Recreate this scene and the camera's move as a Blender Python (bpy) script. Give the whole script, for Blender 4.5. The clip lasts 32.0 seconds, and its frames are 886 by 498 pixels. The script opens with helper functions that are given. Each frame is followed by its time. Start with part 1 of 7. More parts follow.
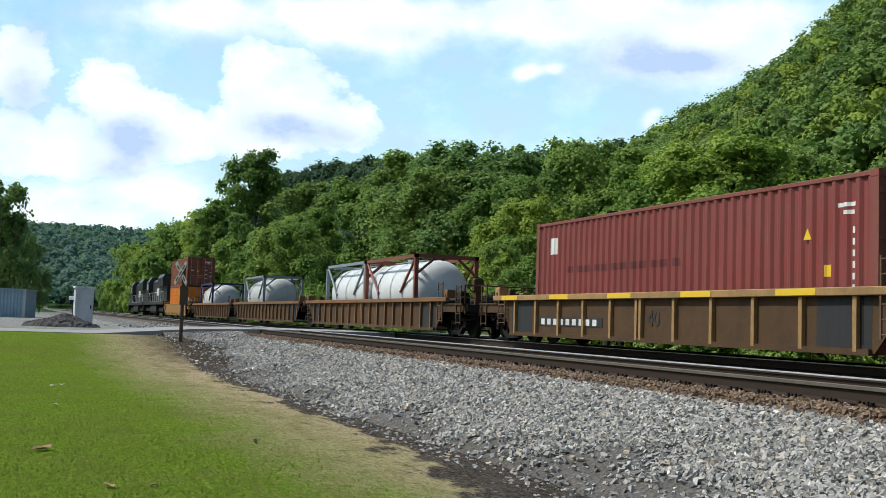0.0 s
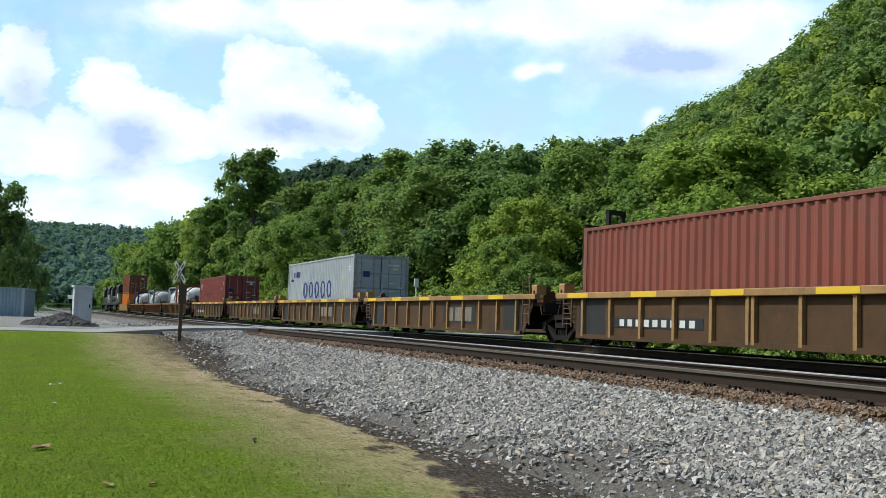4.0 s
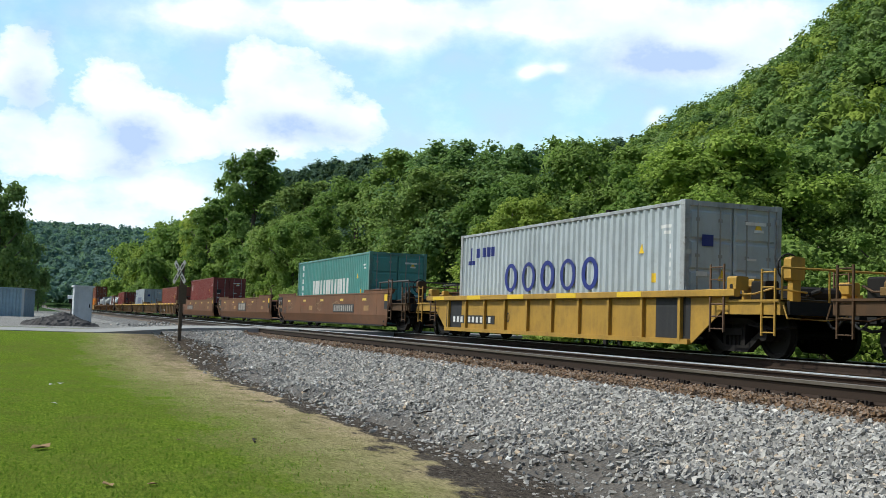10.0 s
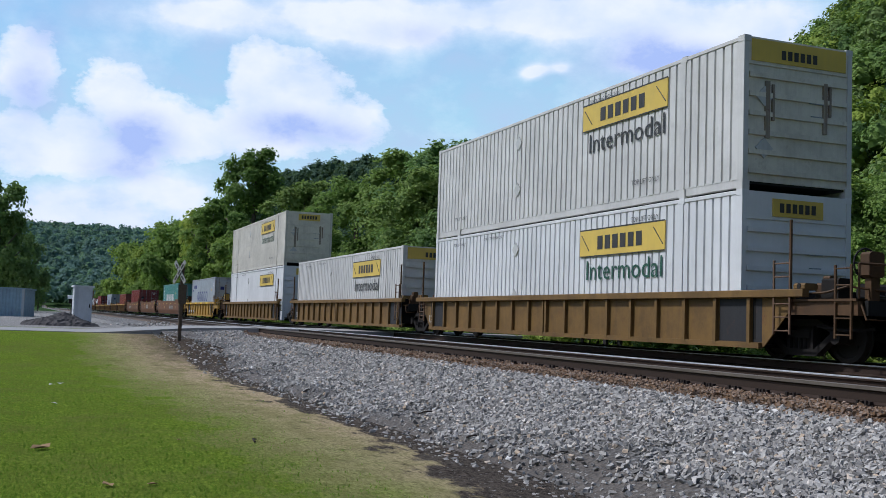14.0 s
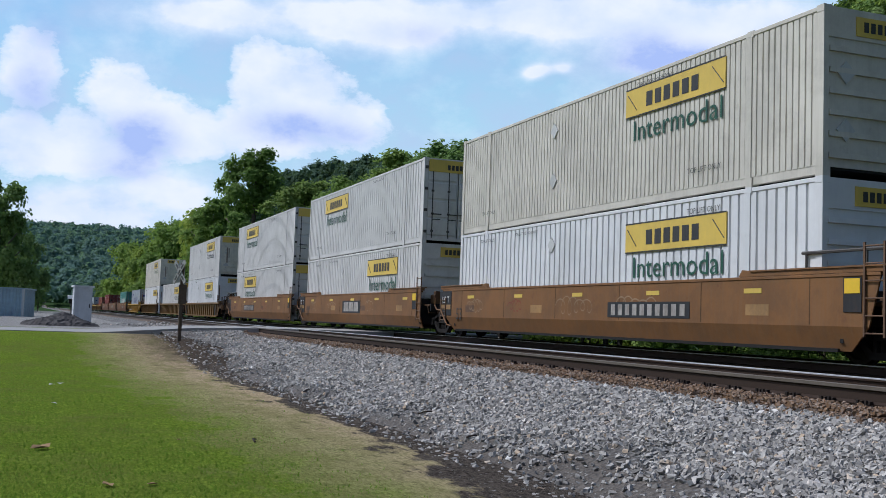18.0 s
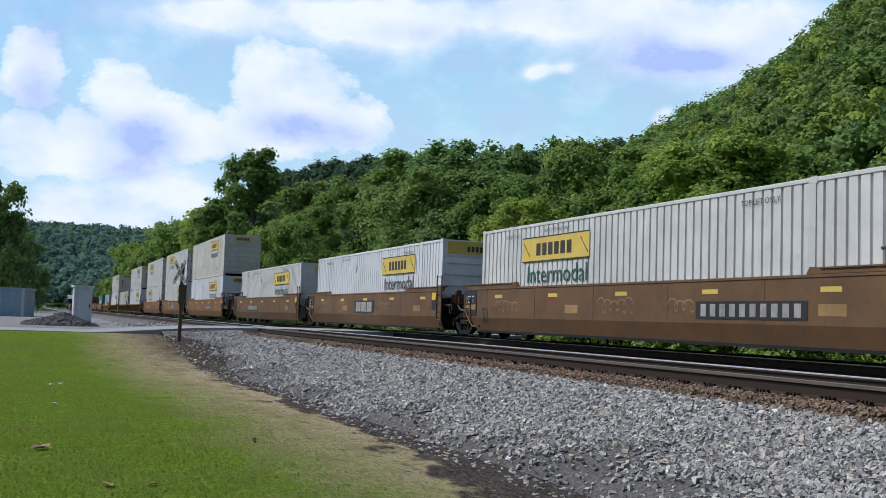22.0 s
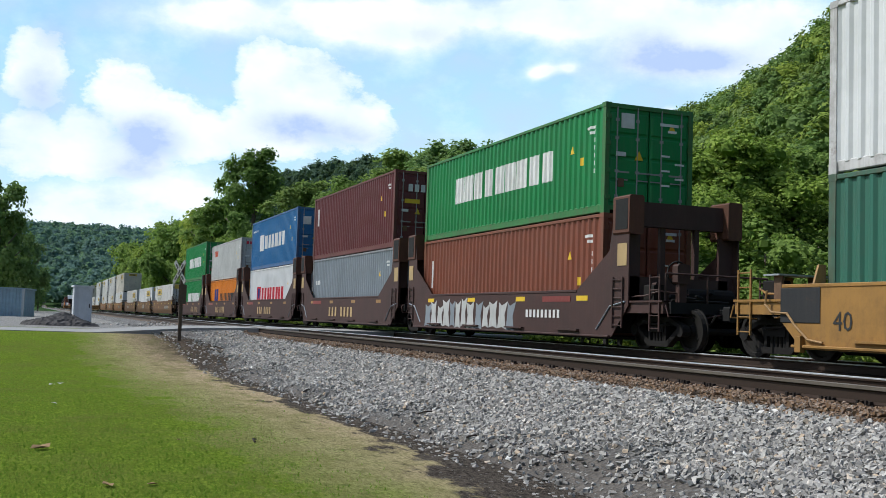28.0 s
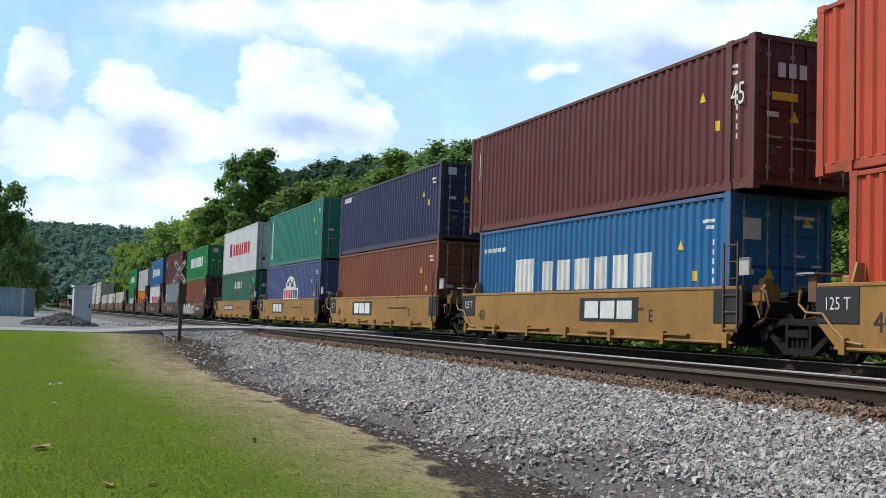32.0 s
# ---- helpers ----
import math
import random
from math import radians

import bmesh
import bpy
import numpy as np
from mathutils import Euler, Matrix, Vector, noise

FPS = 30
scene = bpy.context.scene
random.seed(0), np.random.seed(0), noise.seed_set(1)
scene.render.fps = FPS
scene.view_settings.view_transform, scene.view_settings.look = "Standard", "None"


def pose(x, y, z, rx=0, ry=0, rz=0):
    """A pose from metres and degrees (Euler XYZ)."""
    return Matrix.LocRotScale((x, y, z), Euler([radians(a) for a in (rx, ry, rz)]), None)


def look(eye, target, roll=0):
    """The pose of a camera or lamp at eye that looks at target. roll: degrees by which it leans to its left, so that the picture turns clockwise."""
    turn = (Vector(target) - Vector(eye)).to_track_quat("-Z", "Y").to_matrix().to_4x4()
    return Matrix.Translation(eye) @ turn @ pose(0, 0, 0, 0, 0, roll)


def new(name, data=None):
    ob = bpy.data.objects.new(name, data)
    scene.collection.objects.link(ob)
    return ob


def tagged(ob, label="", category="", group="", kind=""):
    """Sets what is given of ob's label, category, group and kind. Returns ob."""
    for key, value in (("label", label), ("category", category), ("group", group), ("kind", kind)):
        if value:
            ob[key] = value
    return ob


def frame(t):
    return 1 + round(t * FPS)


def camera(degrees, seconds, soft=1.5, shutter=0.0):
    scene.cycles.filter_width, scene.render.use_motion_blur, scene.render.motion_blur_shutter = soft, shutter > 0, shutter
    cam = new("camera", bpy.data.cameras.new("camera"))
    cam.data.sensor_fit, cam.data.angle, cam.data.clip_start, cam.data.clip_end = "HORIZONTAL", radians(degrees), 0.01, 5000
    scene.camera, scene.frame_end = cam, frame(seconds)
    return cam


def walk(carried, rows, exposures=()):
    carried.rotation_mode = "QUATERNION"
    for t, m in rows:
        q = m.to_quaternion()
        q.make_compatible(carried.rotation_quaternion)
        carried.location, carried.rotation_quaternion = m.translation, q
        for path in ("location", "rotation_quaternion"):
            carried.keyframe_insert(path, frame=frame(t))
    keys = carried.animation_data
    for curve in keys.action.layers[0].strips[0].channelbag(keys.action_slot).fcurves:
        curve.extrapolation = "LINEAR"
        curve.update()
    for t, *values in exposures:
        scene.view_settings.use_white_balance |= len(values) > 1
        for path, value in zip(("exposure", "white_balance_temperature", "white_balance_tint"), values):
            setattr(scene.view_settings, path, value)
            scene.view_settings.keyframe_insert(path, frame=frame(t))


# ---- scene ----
SECONDS = 32.0
EYE = Vector((0.0, 0.0, 0.50))


def aim(yaw, pitch, roll):
    """The camera's pose from its heading off the track, its tilt and its lean, in degrees."""
    a, b = radians(yaw), radians(pitch)
    way = Vector((math.sin(a) * math.cos(b), math.cos(a) * math.cos(b), math.sin(b)))
    return look(EYE, EYE + way * 20, roll)


cam = camera(45.99, SECONDS, soft=0.6)
walk(cam, [(0.0, aim(21.06, 3.96, 1.957)), (0.3, aim(21.12, 3.91, 1.957)), (SECONDS, aim(21.13, 3.907, 1.957))],
     [(0.0, 0.0, 6250, 2), (10.2, 0.0, 6200, 2), (12.2, -0.34, 5720, 11), (20.0, -0.36, 5720, 11), (24.0, -0.20, 5850, 8), (25.5, -0.18, 5850, 8), (27.5, -0.06, 6050, 6), (SECONDS, -0.06, 6050, 6)])

# ---- light: high sun from the camera's side of the track, broken cloud ----
SUN_EL, SUN_AZ = 51.0, -64.0   # azimuth from +y towards +x
world = bpy.data.worlds.new("sky")
scene.world = world
world.use_nodes = True
wt = world.node_tree
wt.nodes.clear()
w_out = wt.nodes.new("ShaderNodeOutputWorld")
w_bg = wt.nodes.new("ShaderNodeBackground")
w_sky = wt.nodes.new("ShaderNodeTexSky")
w_sky.sky_type, w_sky.sun_disc = "NISHITA", False
w_sky.sun_elevation, w_sky.sun_rotation = radians(SUN_EL), radians(SUN_AZ)
w_sky.air_density, w_sky.dust_density, w_sky.ozone_density = 1.0, 2.0, 1.2
w_bg.inputs["Strength"].default_value = 0.13
wt.links.new(w_sky.outputs[0], w_bg.inputs["Color"])
wt.links.new(w_bg.outputs[0], w_out.inputs["Surface"])

sun_data = bpy.data.lights.new("sun", "SUN")
sun_data.energy, sun_data.angle, sun_data.color = 4.0, radians(0.55), (1.0, 0.965, 0.90)
sun = new("sun", sun_data)
_a, _e = radians(SUN_AZ), radians(SUN_EL)
SUN_WAY = Vector((math.sin(_a) * math.cos(_e), math.cos(_a) * math.cos(_e), math.sin(_e)))
sun.matrix_world = look(SUN_WAY * 300, (0, 0, 0))


# ---- materials ----
class Nodes:
    """A short way to write a node tree."""

    def __init__(self, name):
        self.m = bpy.data.materials.new(name)
        self.m.use_nodes = True
        self.t = self.m.node_tree
        self.t.nodes.clear()
        self.out = self.t.nodes.new("ShaderNodeOutputMaterial")

    def add(self, kind, values=None, props=None):
        n = self.t.nodes.new("ShaderNode" + kind)
        props = props or {}
        if "data_type" in props:
            n.data_type = props["data_type"]
        if "blend_type" in props:
            n.blend_type = props["blend_type"]
        if "operation" in props:
            n.operation = props["operation"]
        for k, v in (values or {}).items():
            if isinstance(v, bpy.types.NodeSocket):
                self.t.links.new(v, n.inputs[k])
            else:
                n.inputs[k].default_value = v
        return n

    def place(self):
        return self.add("TexCoord").outputs["Object"]

    def noise(self, at, scale, detail=3.0, rough=0.55):
        return self.add("TexNoise", {"Vector": at, "Scale": scale, "Detail": detail, "Roughness": rough}).outputs[0]

    def ramp(self, fac, stops):
        n = self.add("ValToRGB", {"Fac": fac})
        e = n.color_ramp.elements
        while len(e) < len(stops):
            e.new(0.5)
        for el, (p, c) in zip(e, stops):
            el.position, el.color = p, (*c, 1) if len(c) == 3 else c
        return n.outputs[0]

    def mix(self, fac, a, b, how="MIX"):
        n = self.add("Mix", None, {"data_type": "RGBA", "blend_type": how})
        for k, v in ((0, fac), (6, a), (7, b)):
            if isinstance(v, bpy.types.NodeSocket):
                self.t.links.new(v, n.inputs[k])
            else:
                n.inputs[k].default_value = v if k == 0 else (*v, 1)
        return n.outputs[2]

    def math(self, how, a, b=0.0):
        n = self.add("Math", None, {"operation": how})
        for k, v in ((0, a), (1, b)):
            if isinstance(v, bpy.types.NodeSocket):
                self.t.links.new(v, n.inputs[k])
            else:
                n.inputs[k].default_value = v
        return n.outputs[0]

    def bump(self, h, strength=0.3, dist=0.02):
        return self.add("Bump", {"Height": h, "Strength": strength, "Distance": dist}).outputs[0]

    def principled(self, **kw):
        n = self.add("BsdfPrincipled", {k.replace("_", " "): v for k, v in kw.items()})
        self.t.links.new(n.outputs[0], self.out.inputs[0])
        return n


MATS, COLOURS = {}, {}


def tint(c, k):
    return tuple(min(1.0, v * k) for v in c)


def paint(name, col, rough=0.45, wear=0.35, rust=0.12, metal=0.0, dust=(0.21, 0.175, 0.14)):
    """Weathered paint: fading, streaks that run down, rust blooms and road dust."""
    if name in MATS:
        return MATS[name]
    COLOURS[name] = col
    n = Nodes(name)
    at = n.place()
    own = n.add("ObjectInfo").outputs["Random"]
    big = n.noise(at, 0.55, 4)
    streak = n.noise(n.add("Mapping", {"Vector": at, "Scale": (5.0, 5.0, 0.35)}).outputs[0], 2.2, 5, 0.62)
    fine = n.noise(at, 26.0, 4, 0.65)
    c = n.mix(n.ramp(big, [(0.30, (0, 0, 0)), (0.75, (1, 1, 1))]), tint(col, 0.86), tint(col, 1.10))
    c = n.mix(n.math("MULTIPLY", own, 0.22), c, tint(col, 0.72))
    c = n.mix(n.math("MULTIPLY", n.ramp(streak, [(0.45, (0, 0, 0)), (0.80, (1, 1, 1))]), wear), c, dust)
    grime = n.math("MULTIPLY", n.ramp(n.noise(at, 1.3, 6, 0.74), [(0.44, (0, 0, 0)), (0.62, (1, 1, 1))]), min(1.0, wear * 0.9))
    c = n.mix(grime, c, tint(dust, 0.45))
    spots = n.math("MULTIPLY", n.ramp(n.noise(at, 3.1, 6, 0.7), [(0.60, (0, 0, 0)), (0.72, (1, 1, 1))]), rust * 2.6)
    c = n.mix(spots, c, (0.11, 0.045, 0.022))
    r = n.math("ADD", n.math("MULTIPLY", fine, 0.22), rough - 0.08)
    n.principled(Base_Color=c, Roughness=r, Metallic=metal, Specular_IOR_Level=0.35, Normal=n.bump(n.math("ADD", fine, n.math("MULTIPLY", big, 2.0)), 0.12, 0.01))
    MATS[name] = n.m
    return n.m


def leaves(name, dark, light, trans=0.30, hues=0.5):
    """Foliage: shade differs from leaf to leaf, from bough to bough and from crown to crown."""
    n = Nodes(name)
    own = n.add("ObjectInfo").outputs["Random"]
    isl = n.add("NewGeometry").outputs["Random Per Island"]
    tone = n.t.nodes.new("ShaderNodeAttribute")
    tone.attribute_name = "tone"
    bough = n.add("SeparateColor", {"Color": tone.outputs["Color"]})
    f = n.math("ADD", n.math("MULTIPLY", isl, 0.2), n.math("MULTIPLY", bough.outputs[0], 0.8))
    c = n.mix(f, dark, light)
    # whole crowns lean to yellow, to grey-green or to a darker shade
    h = n.math("FRACT", n.math("ADD", bough.outputs[1], own))
    c = n.mix(n.math("MULTIPLY", n.ramp(h, [(0.62, (0, 0, 0)), (1.0, (1, 1, 1))]), hues), c, (light[0] * 1.25, light[1] * 1.06, light[2] * 0.55))
    c = n.mix(n.math("MULTIPLY", n.ramp(h, [(0.0, (1, 1, 1)), (0.30, (0, 0, 0))]), hues), c, (dark[0] * 0.85, dark[1] * 0.86, dark[2] * 1.15))
    c = n.mix(n.math("MULTIPLY", n.ramp(h, [(0.36, (0, 0, 0)), (0.46, (1, 1, 1)), (0.56, (0, 0, 0))]), hues * 0.8), c, (light[0] * 0.92, light[1] * 0.80, light[2] * 1.15))
    d = n.add("BsdfPrincipled", {"Base Color": c, "Roughness": 0.7, "Specular IOR Level": 0.10})
    tr = n.add("BsdfTranslucent", {"Color": n.mix(0.4, c, (0.200, 0.330, 0.050))})
    mx = n.add("MixShader", {0: trans, 1: d.outputs[0], 2: tr.outputs[0]})
    n.t.links.new(mx.outputs[0], n.out.inputs[0])
    MATS[name] = n.m
    return n.m


def plain(name, col, rough=0.6, metal=0.0, bump=0.15, scale=18.0, vary=0.25):
    n = Nodes(name)
    at = n.place()
    f = n.noise(at, scale, 5, 0.62)
    g = n.noise(at, scale * 0.12, 3)
    c = n.mix(f, tint(col, 1 - vary), tint(col, 1 + vary))
    c = n.mix(n.math("MULTIPLY", g, 0.5), c, tint(col, 1 - vary))
    n.principled(Base_Color=c, Roughness=n.math("ADD", n.math("MULTIPLY", f, 0.2), rough - 0.1), Metallic=metal, Specular_IOR_Level=0.35, Normal=n.bump(f, bump, 0.01))
    MATS[name] = n.m
    return n.m


def stone_mat(name, dust, much):
    n = Nodes(name)
    isl = n.add("NewGeometry").outputs["Random Per Island"]
    at = n.place()
    c = n.ramp(isl, [(0.0, (0.125, 0.116, 0.106)), (0.25, (0.26, 0.243, 0.225)), (0.60, (0.375, 0.352, 0.325)), (0.90, (0.50, 0.47, 0.435)), (0.955, (0.47, 0.34, 0.22)), (1.0, (0.80, 0.78, 0.75))])
    c = n.mix(n.math("MULTIPLY", n.noise(at, 40, 4), much), c, dust)
    n.principled(Base_Color=c, Roughness=0.85, Specular_IOR_Level=0.3, Normal=n.bump(n.noise(at, 60, 4), 0.3, 0.006))
    return n.m


def edge(n, y):
    """Where the stones end and the cinders begin, across the track, by the distance along it."""
    a = n.add("MapRange", {"Value": y, 1: 10.0, 2: 14.0, 3: 5.05, 4: 4.72}).outputs[0]
    return n.math("ADD", a, n.add("MapRange", {"Value": y, 1: 19.0, 2: 32.0, 3: 0.0, 4: 0.60}).outputs[0])


def cinder_colour(n, at, fine):
    c = n.mix(fine, (0.026, 0.022, 0.019), (0.140, 0.116, 0.096))
    c = n.mix(n.ramp(n.noise(at, 2.2, 5, 0.7), [(0.50, (0, 0, 0)), (0.68, (1, 1, 1))]), c, (0.115, 0.098, 0.082))
    return n.mix(n.ramp(n.noise(at, 21.0, 2), [(0.66, (0, 0, 0)), (0.70, (1, 1, 1))]), c, (0.30, 0.29, 0.27))


def bed_mat():
    """The bed under the loose stones, black with cinders along its foot."""
    n = Nodes("ballast_bed")
    at = n.place()
    v = n.add("TexVoronoi", {"Vector": at, "Scale": 17.0})
    c = n.ramp(v.outputs["Color"], [(0.0, (0.05, 0.05, 0.05)), (0.4, (0.14, 0.136, 0.132)), (0.8, (0.28, 0.27, 0.26)), (1.0, (0.42, 0.41, 0.39))])
    c = n.mix(n.ramp(v.outputs["Distance"], [(0.25, (0, 0, 0)), (0.7, (1, 1, 1))]), c, (0.05, 0.048, 0.045))
    c = n.mix(n.math("MULTIPLY", n.ramp(n.noise(at, 0.5, 4), [(0.4, (0, 0, 0)), (0.75, (1, 1, 1))]), 0.3), c, (0.17, 0.13, 0.10))
    sep = n.add("SeparateXYZ", {"Vector": at})
    e = n.math("ADD", n.math("SUBTRACT", sep.outputs[0], edge(n, sep.outputs[1])), n.math("MULTIPLY", n.math("SUBTRACT", n.noise(at, 1.1, 5, 0.65), 0.5), 1.5))
    c = n.mix(n.ramp(n.math("ADD", e, 0.5), [(0.25, (1, 1, 1)), (0.75, (0, 0, 0))]), c, cinder_colour(n, at, n.noise(at, 30, 5, 0.7)))
    # rust dust over the ties; the shade under the train put in as near-black
    c = n.mix(n.ramp(n.math("DIVIDE", sep.outputs[0], 10.0), [(0.682, (0, 0, 0)), (0.702, (0.85, 0.85, 0.85))]), c, n.mix(n.noise(at, 12, 5, 0.7), (0.055, 0.034, 0.021), (0.200, 0.128, 0.076)))
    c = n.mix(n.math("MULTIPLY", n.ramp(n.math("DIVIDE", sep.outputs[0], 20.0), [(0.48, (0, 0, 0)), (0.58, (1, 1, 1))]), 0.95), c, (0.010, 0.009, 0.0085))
    n.principled(Base_Color=c, Roughness=0.9, Normal=n.bump(v.outputs["Distance"], 0.9, 0.04))
    return n.m


def ground_mat():
    """Mown grass that thins to straw and then to black cinders beside the track; woodland floor beyond it."""
    n = Nodes("ground_cover")
    at = n.place()
    sep = n.add("SeparateXYZ", {"Vector": at})
    x, y = sep.outputs[0], sep.outputs[1]
    # blades lean along the field, so the grain is longer that way
    lie = n.add("Mapping", {"Vector": at, "Scale": (1.0, 0.34, 1.0)}).outputs[0]
    fine = n.ramp(n.noise(lie, 26, 6, 0.80), [(0.37, (0, 0, 0)), (0.63, (1, 1, 1))])
    mid = n.noise(lie, 2.6, 6, 0.68)
    big = n.noise(at, 0.7, 4, 0.6)
    wob = n.math("MULTIPLY", n.math("SUBTRACT", n.noise(at, 0.9, 6, 0.66), 0.5), 1.7)
    e = n.math("ADD", x, wob)
    grass = n.mix(fine, (0.075, 0.125, 0.014), (0.235, 0.310, 0.040))
    grass = n.mix(n.math("MULTIPLY", n.ramp(mid, [(0.46, (0, 0, 0)), (0.70, (1, 1, 1))]), 0.75), grass, (0.124, 0.152, 0.026))
    grass = n.mix(n.math("MULTIPLY", n.ramp(big, [(0.48, (0, 0, 0)), (0.70, (1, 1, 1))]), 0.6), grass, (0.146, 0.148, 0.042))
    tuft = n.ramp(n.noise(lie, 9.0, 5, 0.75), [(0.40, (0, 0, 0)), (0.60, (1, 1, 1))])
    grass = n.mix(n.math("MULTIPLY", tuft, 0.35), grass, (0.110, 0.172, 0.018))
    straw = n.mix(fine, (0.275, 0.210, 0.130), (0.60, 0.465, 0.30))
    straw = n.mix(n.math("MULTIPLY", n.ramp(mid, [(0.44, (0, 0, 0)), (0.60, (1, 1, 1))]), 0.60), straw, (0.170, 0.180, 0.050))
    straw = n.mix(n.math("MULTIPLY", n.ramp(n.noise(at, 3.3, 5, 0.7), [(0.56, (0, 0, 0)), (0.66, (1, 1, 1))]), 0.6), straw, (0.085, 0.066, 0.048))
    cinder = cinder_colour(n, at, fine)
    s0 = n.add("MapRange", {"Value": y, 1: 14.0, 2: 27.0, 3: 2.75, 4: 1.95}).outputs[0]
    s1 = n.add("MapRange", {"Value": y, 1: 7.5, 2: 15.0, 3: 3.45, 4: 3.85}).outputs[0]
    mix0 = n.math("ADD", n.math("SUBTRACT", e, s0), n.math("MULTIPLY", n.math("SUBTRACT", mid, 0.5), 3.0))
    c = n.mix(n.ramp(n.math("ADD", n.math("MULTIPLY", mix0, 0.5), 0.5), [(0.02, (0, 0, 0)), (1.0, (1, 1, 1))]), grass, straw)
    mix1 = n.math("ADD", n.math("SUBTRACT", x, s1), n.math("ADD", n.math("MULTIPLY", wob, 0.65), n.math("MULTIPLY", n.math("SUBTRACT", mid, 0.5), 1.9)))
    c = n.mix(n.ramp(n.math("ADD", mix1, 0.5), [(0.42, (0, 0, 0)), (0.58, (1, 1, 1))]), c, cinder)
    # bare brown dirt by the sign, pale gravel behind the road
    dirt = n.mix(fine, (0.035, 0.027, 0.021), (0.135, 0.104, 0.078))
    near = n.math("MULTIPLY", n.ramp(n.math("DIVIDE", n.math("ADD", y, n.math("MULTIPLY", wob, 2.5)), 100.0), [(0.25, (0, 0, 0)), (0.31, (1, 1, 1))]), n.ramp(n.math("DIVIDE", e, 8.0), [(0.29, (0, 0, 0)), (0.47, (1, 1, 1))]))
    c = n.mix(n.math("MULTIPLY", near, 0.8), c, dirt)
    back = n.math("MULTIPLY", n.ramp(n.math("DIVIDE", y, 100.0), [(0.445, (0, 0, 0)), (0.45, (1, 1, 1))]), n.ramp(n.math("DIVIDE", n.math("ADD", x, 60.0), 70.0), [(0.5, (0, 0, 0)), (0.6, (1, 1, 1))]))
    c = n.mix(back, c, n.mix(fine, (0.19, 0.18, 0.17), (0.38, 0.37, 0.35)))
    wood = n.mix(fine, (0.025, 0.045, 0.02), (0.06, 0.10, 0.04))
    c = n.mix(n.ramp(n.math("DIVIDE", e, 40.0), [(0.40, (0, 0, 0)), (0.44, (1, 1, 1))]), c, wood)
    # far off to the camera's left the field is wooded too
    c = n.mix(n.ramp(n.math("DIVIDE", y, 400.0), [(0.45, (0, 0, 0)), (0.6, (1, 1, 1))]), c, wood)
    n.principled(Base_Color=c, Roughness=0.95, Specular_IOR_Level=0.0, Normal=n.bump(n.math("ADD", n.math("ADD", fine, tuft), n.math("MULTIPLY", mid, 2.0)), 0.7, 0.03))
    return n.m


M_STONE, M_BED, M_GROUND = stone_mat("ballast_stone", (0.22, 0.203, 0.185), 0.4), bed_mat(), ground_mat()
M_RUSTSTONE = stone_mat("rusty_ballast_stone", (0.165, 0.088, 0.040), 1.6)
M_RAIL = plain("rusty_rail", (0.040, 0.024, 0.016), 0.7, 0.3, 0.2, 30)
M_HEAD = plain("worn_rail_head", (0.62, 0.62, 0.62), 0.32, 0.5, 0.01, 5, 0.08)
M_DULL = plain("dull_rail_head", (0.14, 0.116, 0.094), 0.55, 0.25, 0.15, 7, 0.45)
M_TIE = plain("weathered_tie", (0.185, 0.112, 0.060), 0.9, 0.0, 0.5, 14, 0.4)
M_SPIKE = plain("dark_iron", (0.030, 0.022, 0.018), 0.7, 0.4, 0.2, 30)
M_ROAD = plain("pale_asphalt", (0.28, 0.268, 0.255), 0.85, 0.0, 0.3, 20, 0.14)
M_BLACK = plain("grimy_black_steel", (0.012, 0.011, 0.010), 0.75, 0.1, 0.25, 9, 0.35)
M_TRUCK = plain("dusty_truck_iron", (0.012, 0.0095, 0.008), 0.9, 0.1, 0.3, 9, 0.45)
M_WHEEL = plain("wheel_steel", (0.012, 0.010, 0.008), 0.75, 0.2, 0.15, 9, 0.3)
M_BARK = plain("tree_bark", (0.13, 0.105, 0.08), 0.9, 0.0, 0.7, 9, 0.4)
M_WHITE = plain("white_paint", (0.78, 0.78, 0.77), 0.5, 0.0, 0.06, 12, 0.06)
M_DARKINK = plain("black_paint", (0.03, 0.03, 0.032), 0.5, 0.0, 0.06, 12, 0.15)
M_YELLOW = plain("yellow_paint", (0.72, 0.47, 0.03), 0.5, 0.0, 0.06, 12, 0.12)
M_GREYROD = plain("dusty_grey_steel", (0.30, 0.29, 0.28), 0.6, 0.2, 0.1, 14, 0.25)
M_DARKROD = plain("tarnished_dark_steel", (0.085, 0.078, 0.072), 0.6, 0.2, 0.1, 14, 0.3)
M_STEEL = plain("galvanised_steel", (0.42, 0.44, 0.46), 0.45, 0.5, 0.1, 14, 0.12)


# ---- mesh helpers ----
def quick(name, verts, faces, mat=None, smooth=False):
    """A mesh from vertex and face arrays (all faces of one size)."""
    verts, faces = np.asarray(verts, np.float32), np.asarray(faces, np.int32)
    me = bpy.data.meshes.new(name)
    me.vertices.add(len(verts))
    me.vertices.foreach_set("co", verts.ravel())
    k = faces.shape[1]
    me.loops.add(faces.size)
    me.loops.foreach_set("vertex_index", faces.ravel())
    me.polygons.add(len(faces))
    me.polygons.foreach_set("loop_start", np.arange(0, faces.size, k, dtype=np.int32))
    me.polygons.foreach_set("use_smooth", np.full(len(faces), smooth))
    me.update(calc_edges=True)
    if mat:
        me.materials.append(mat)
    return me


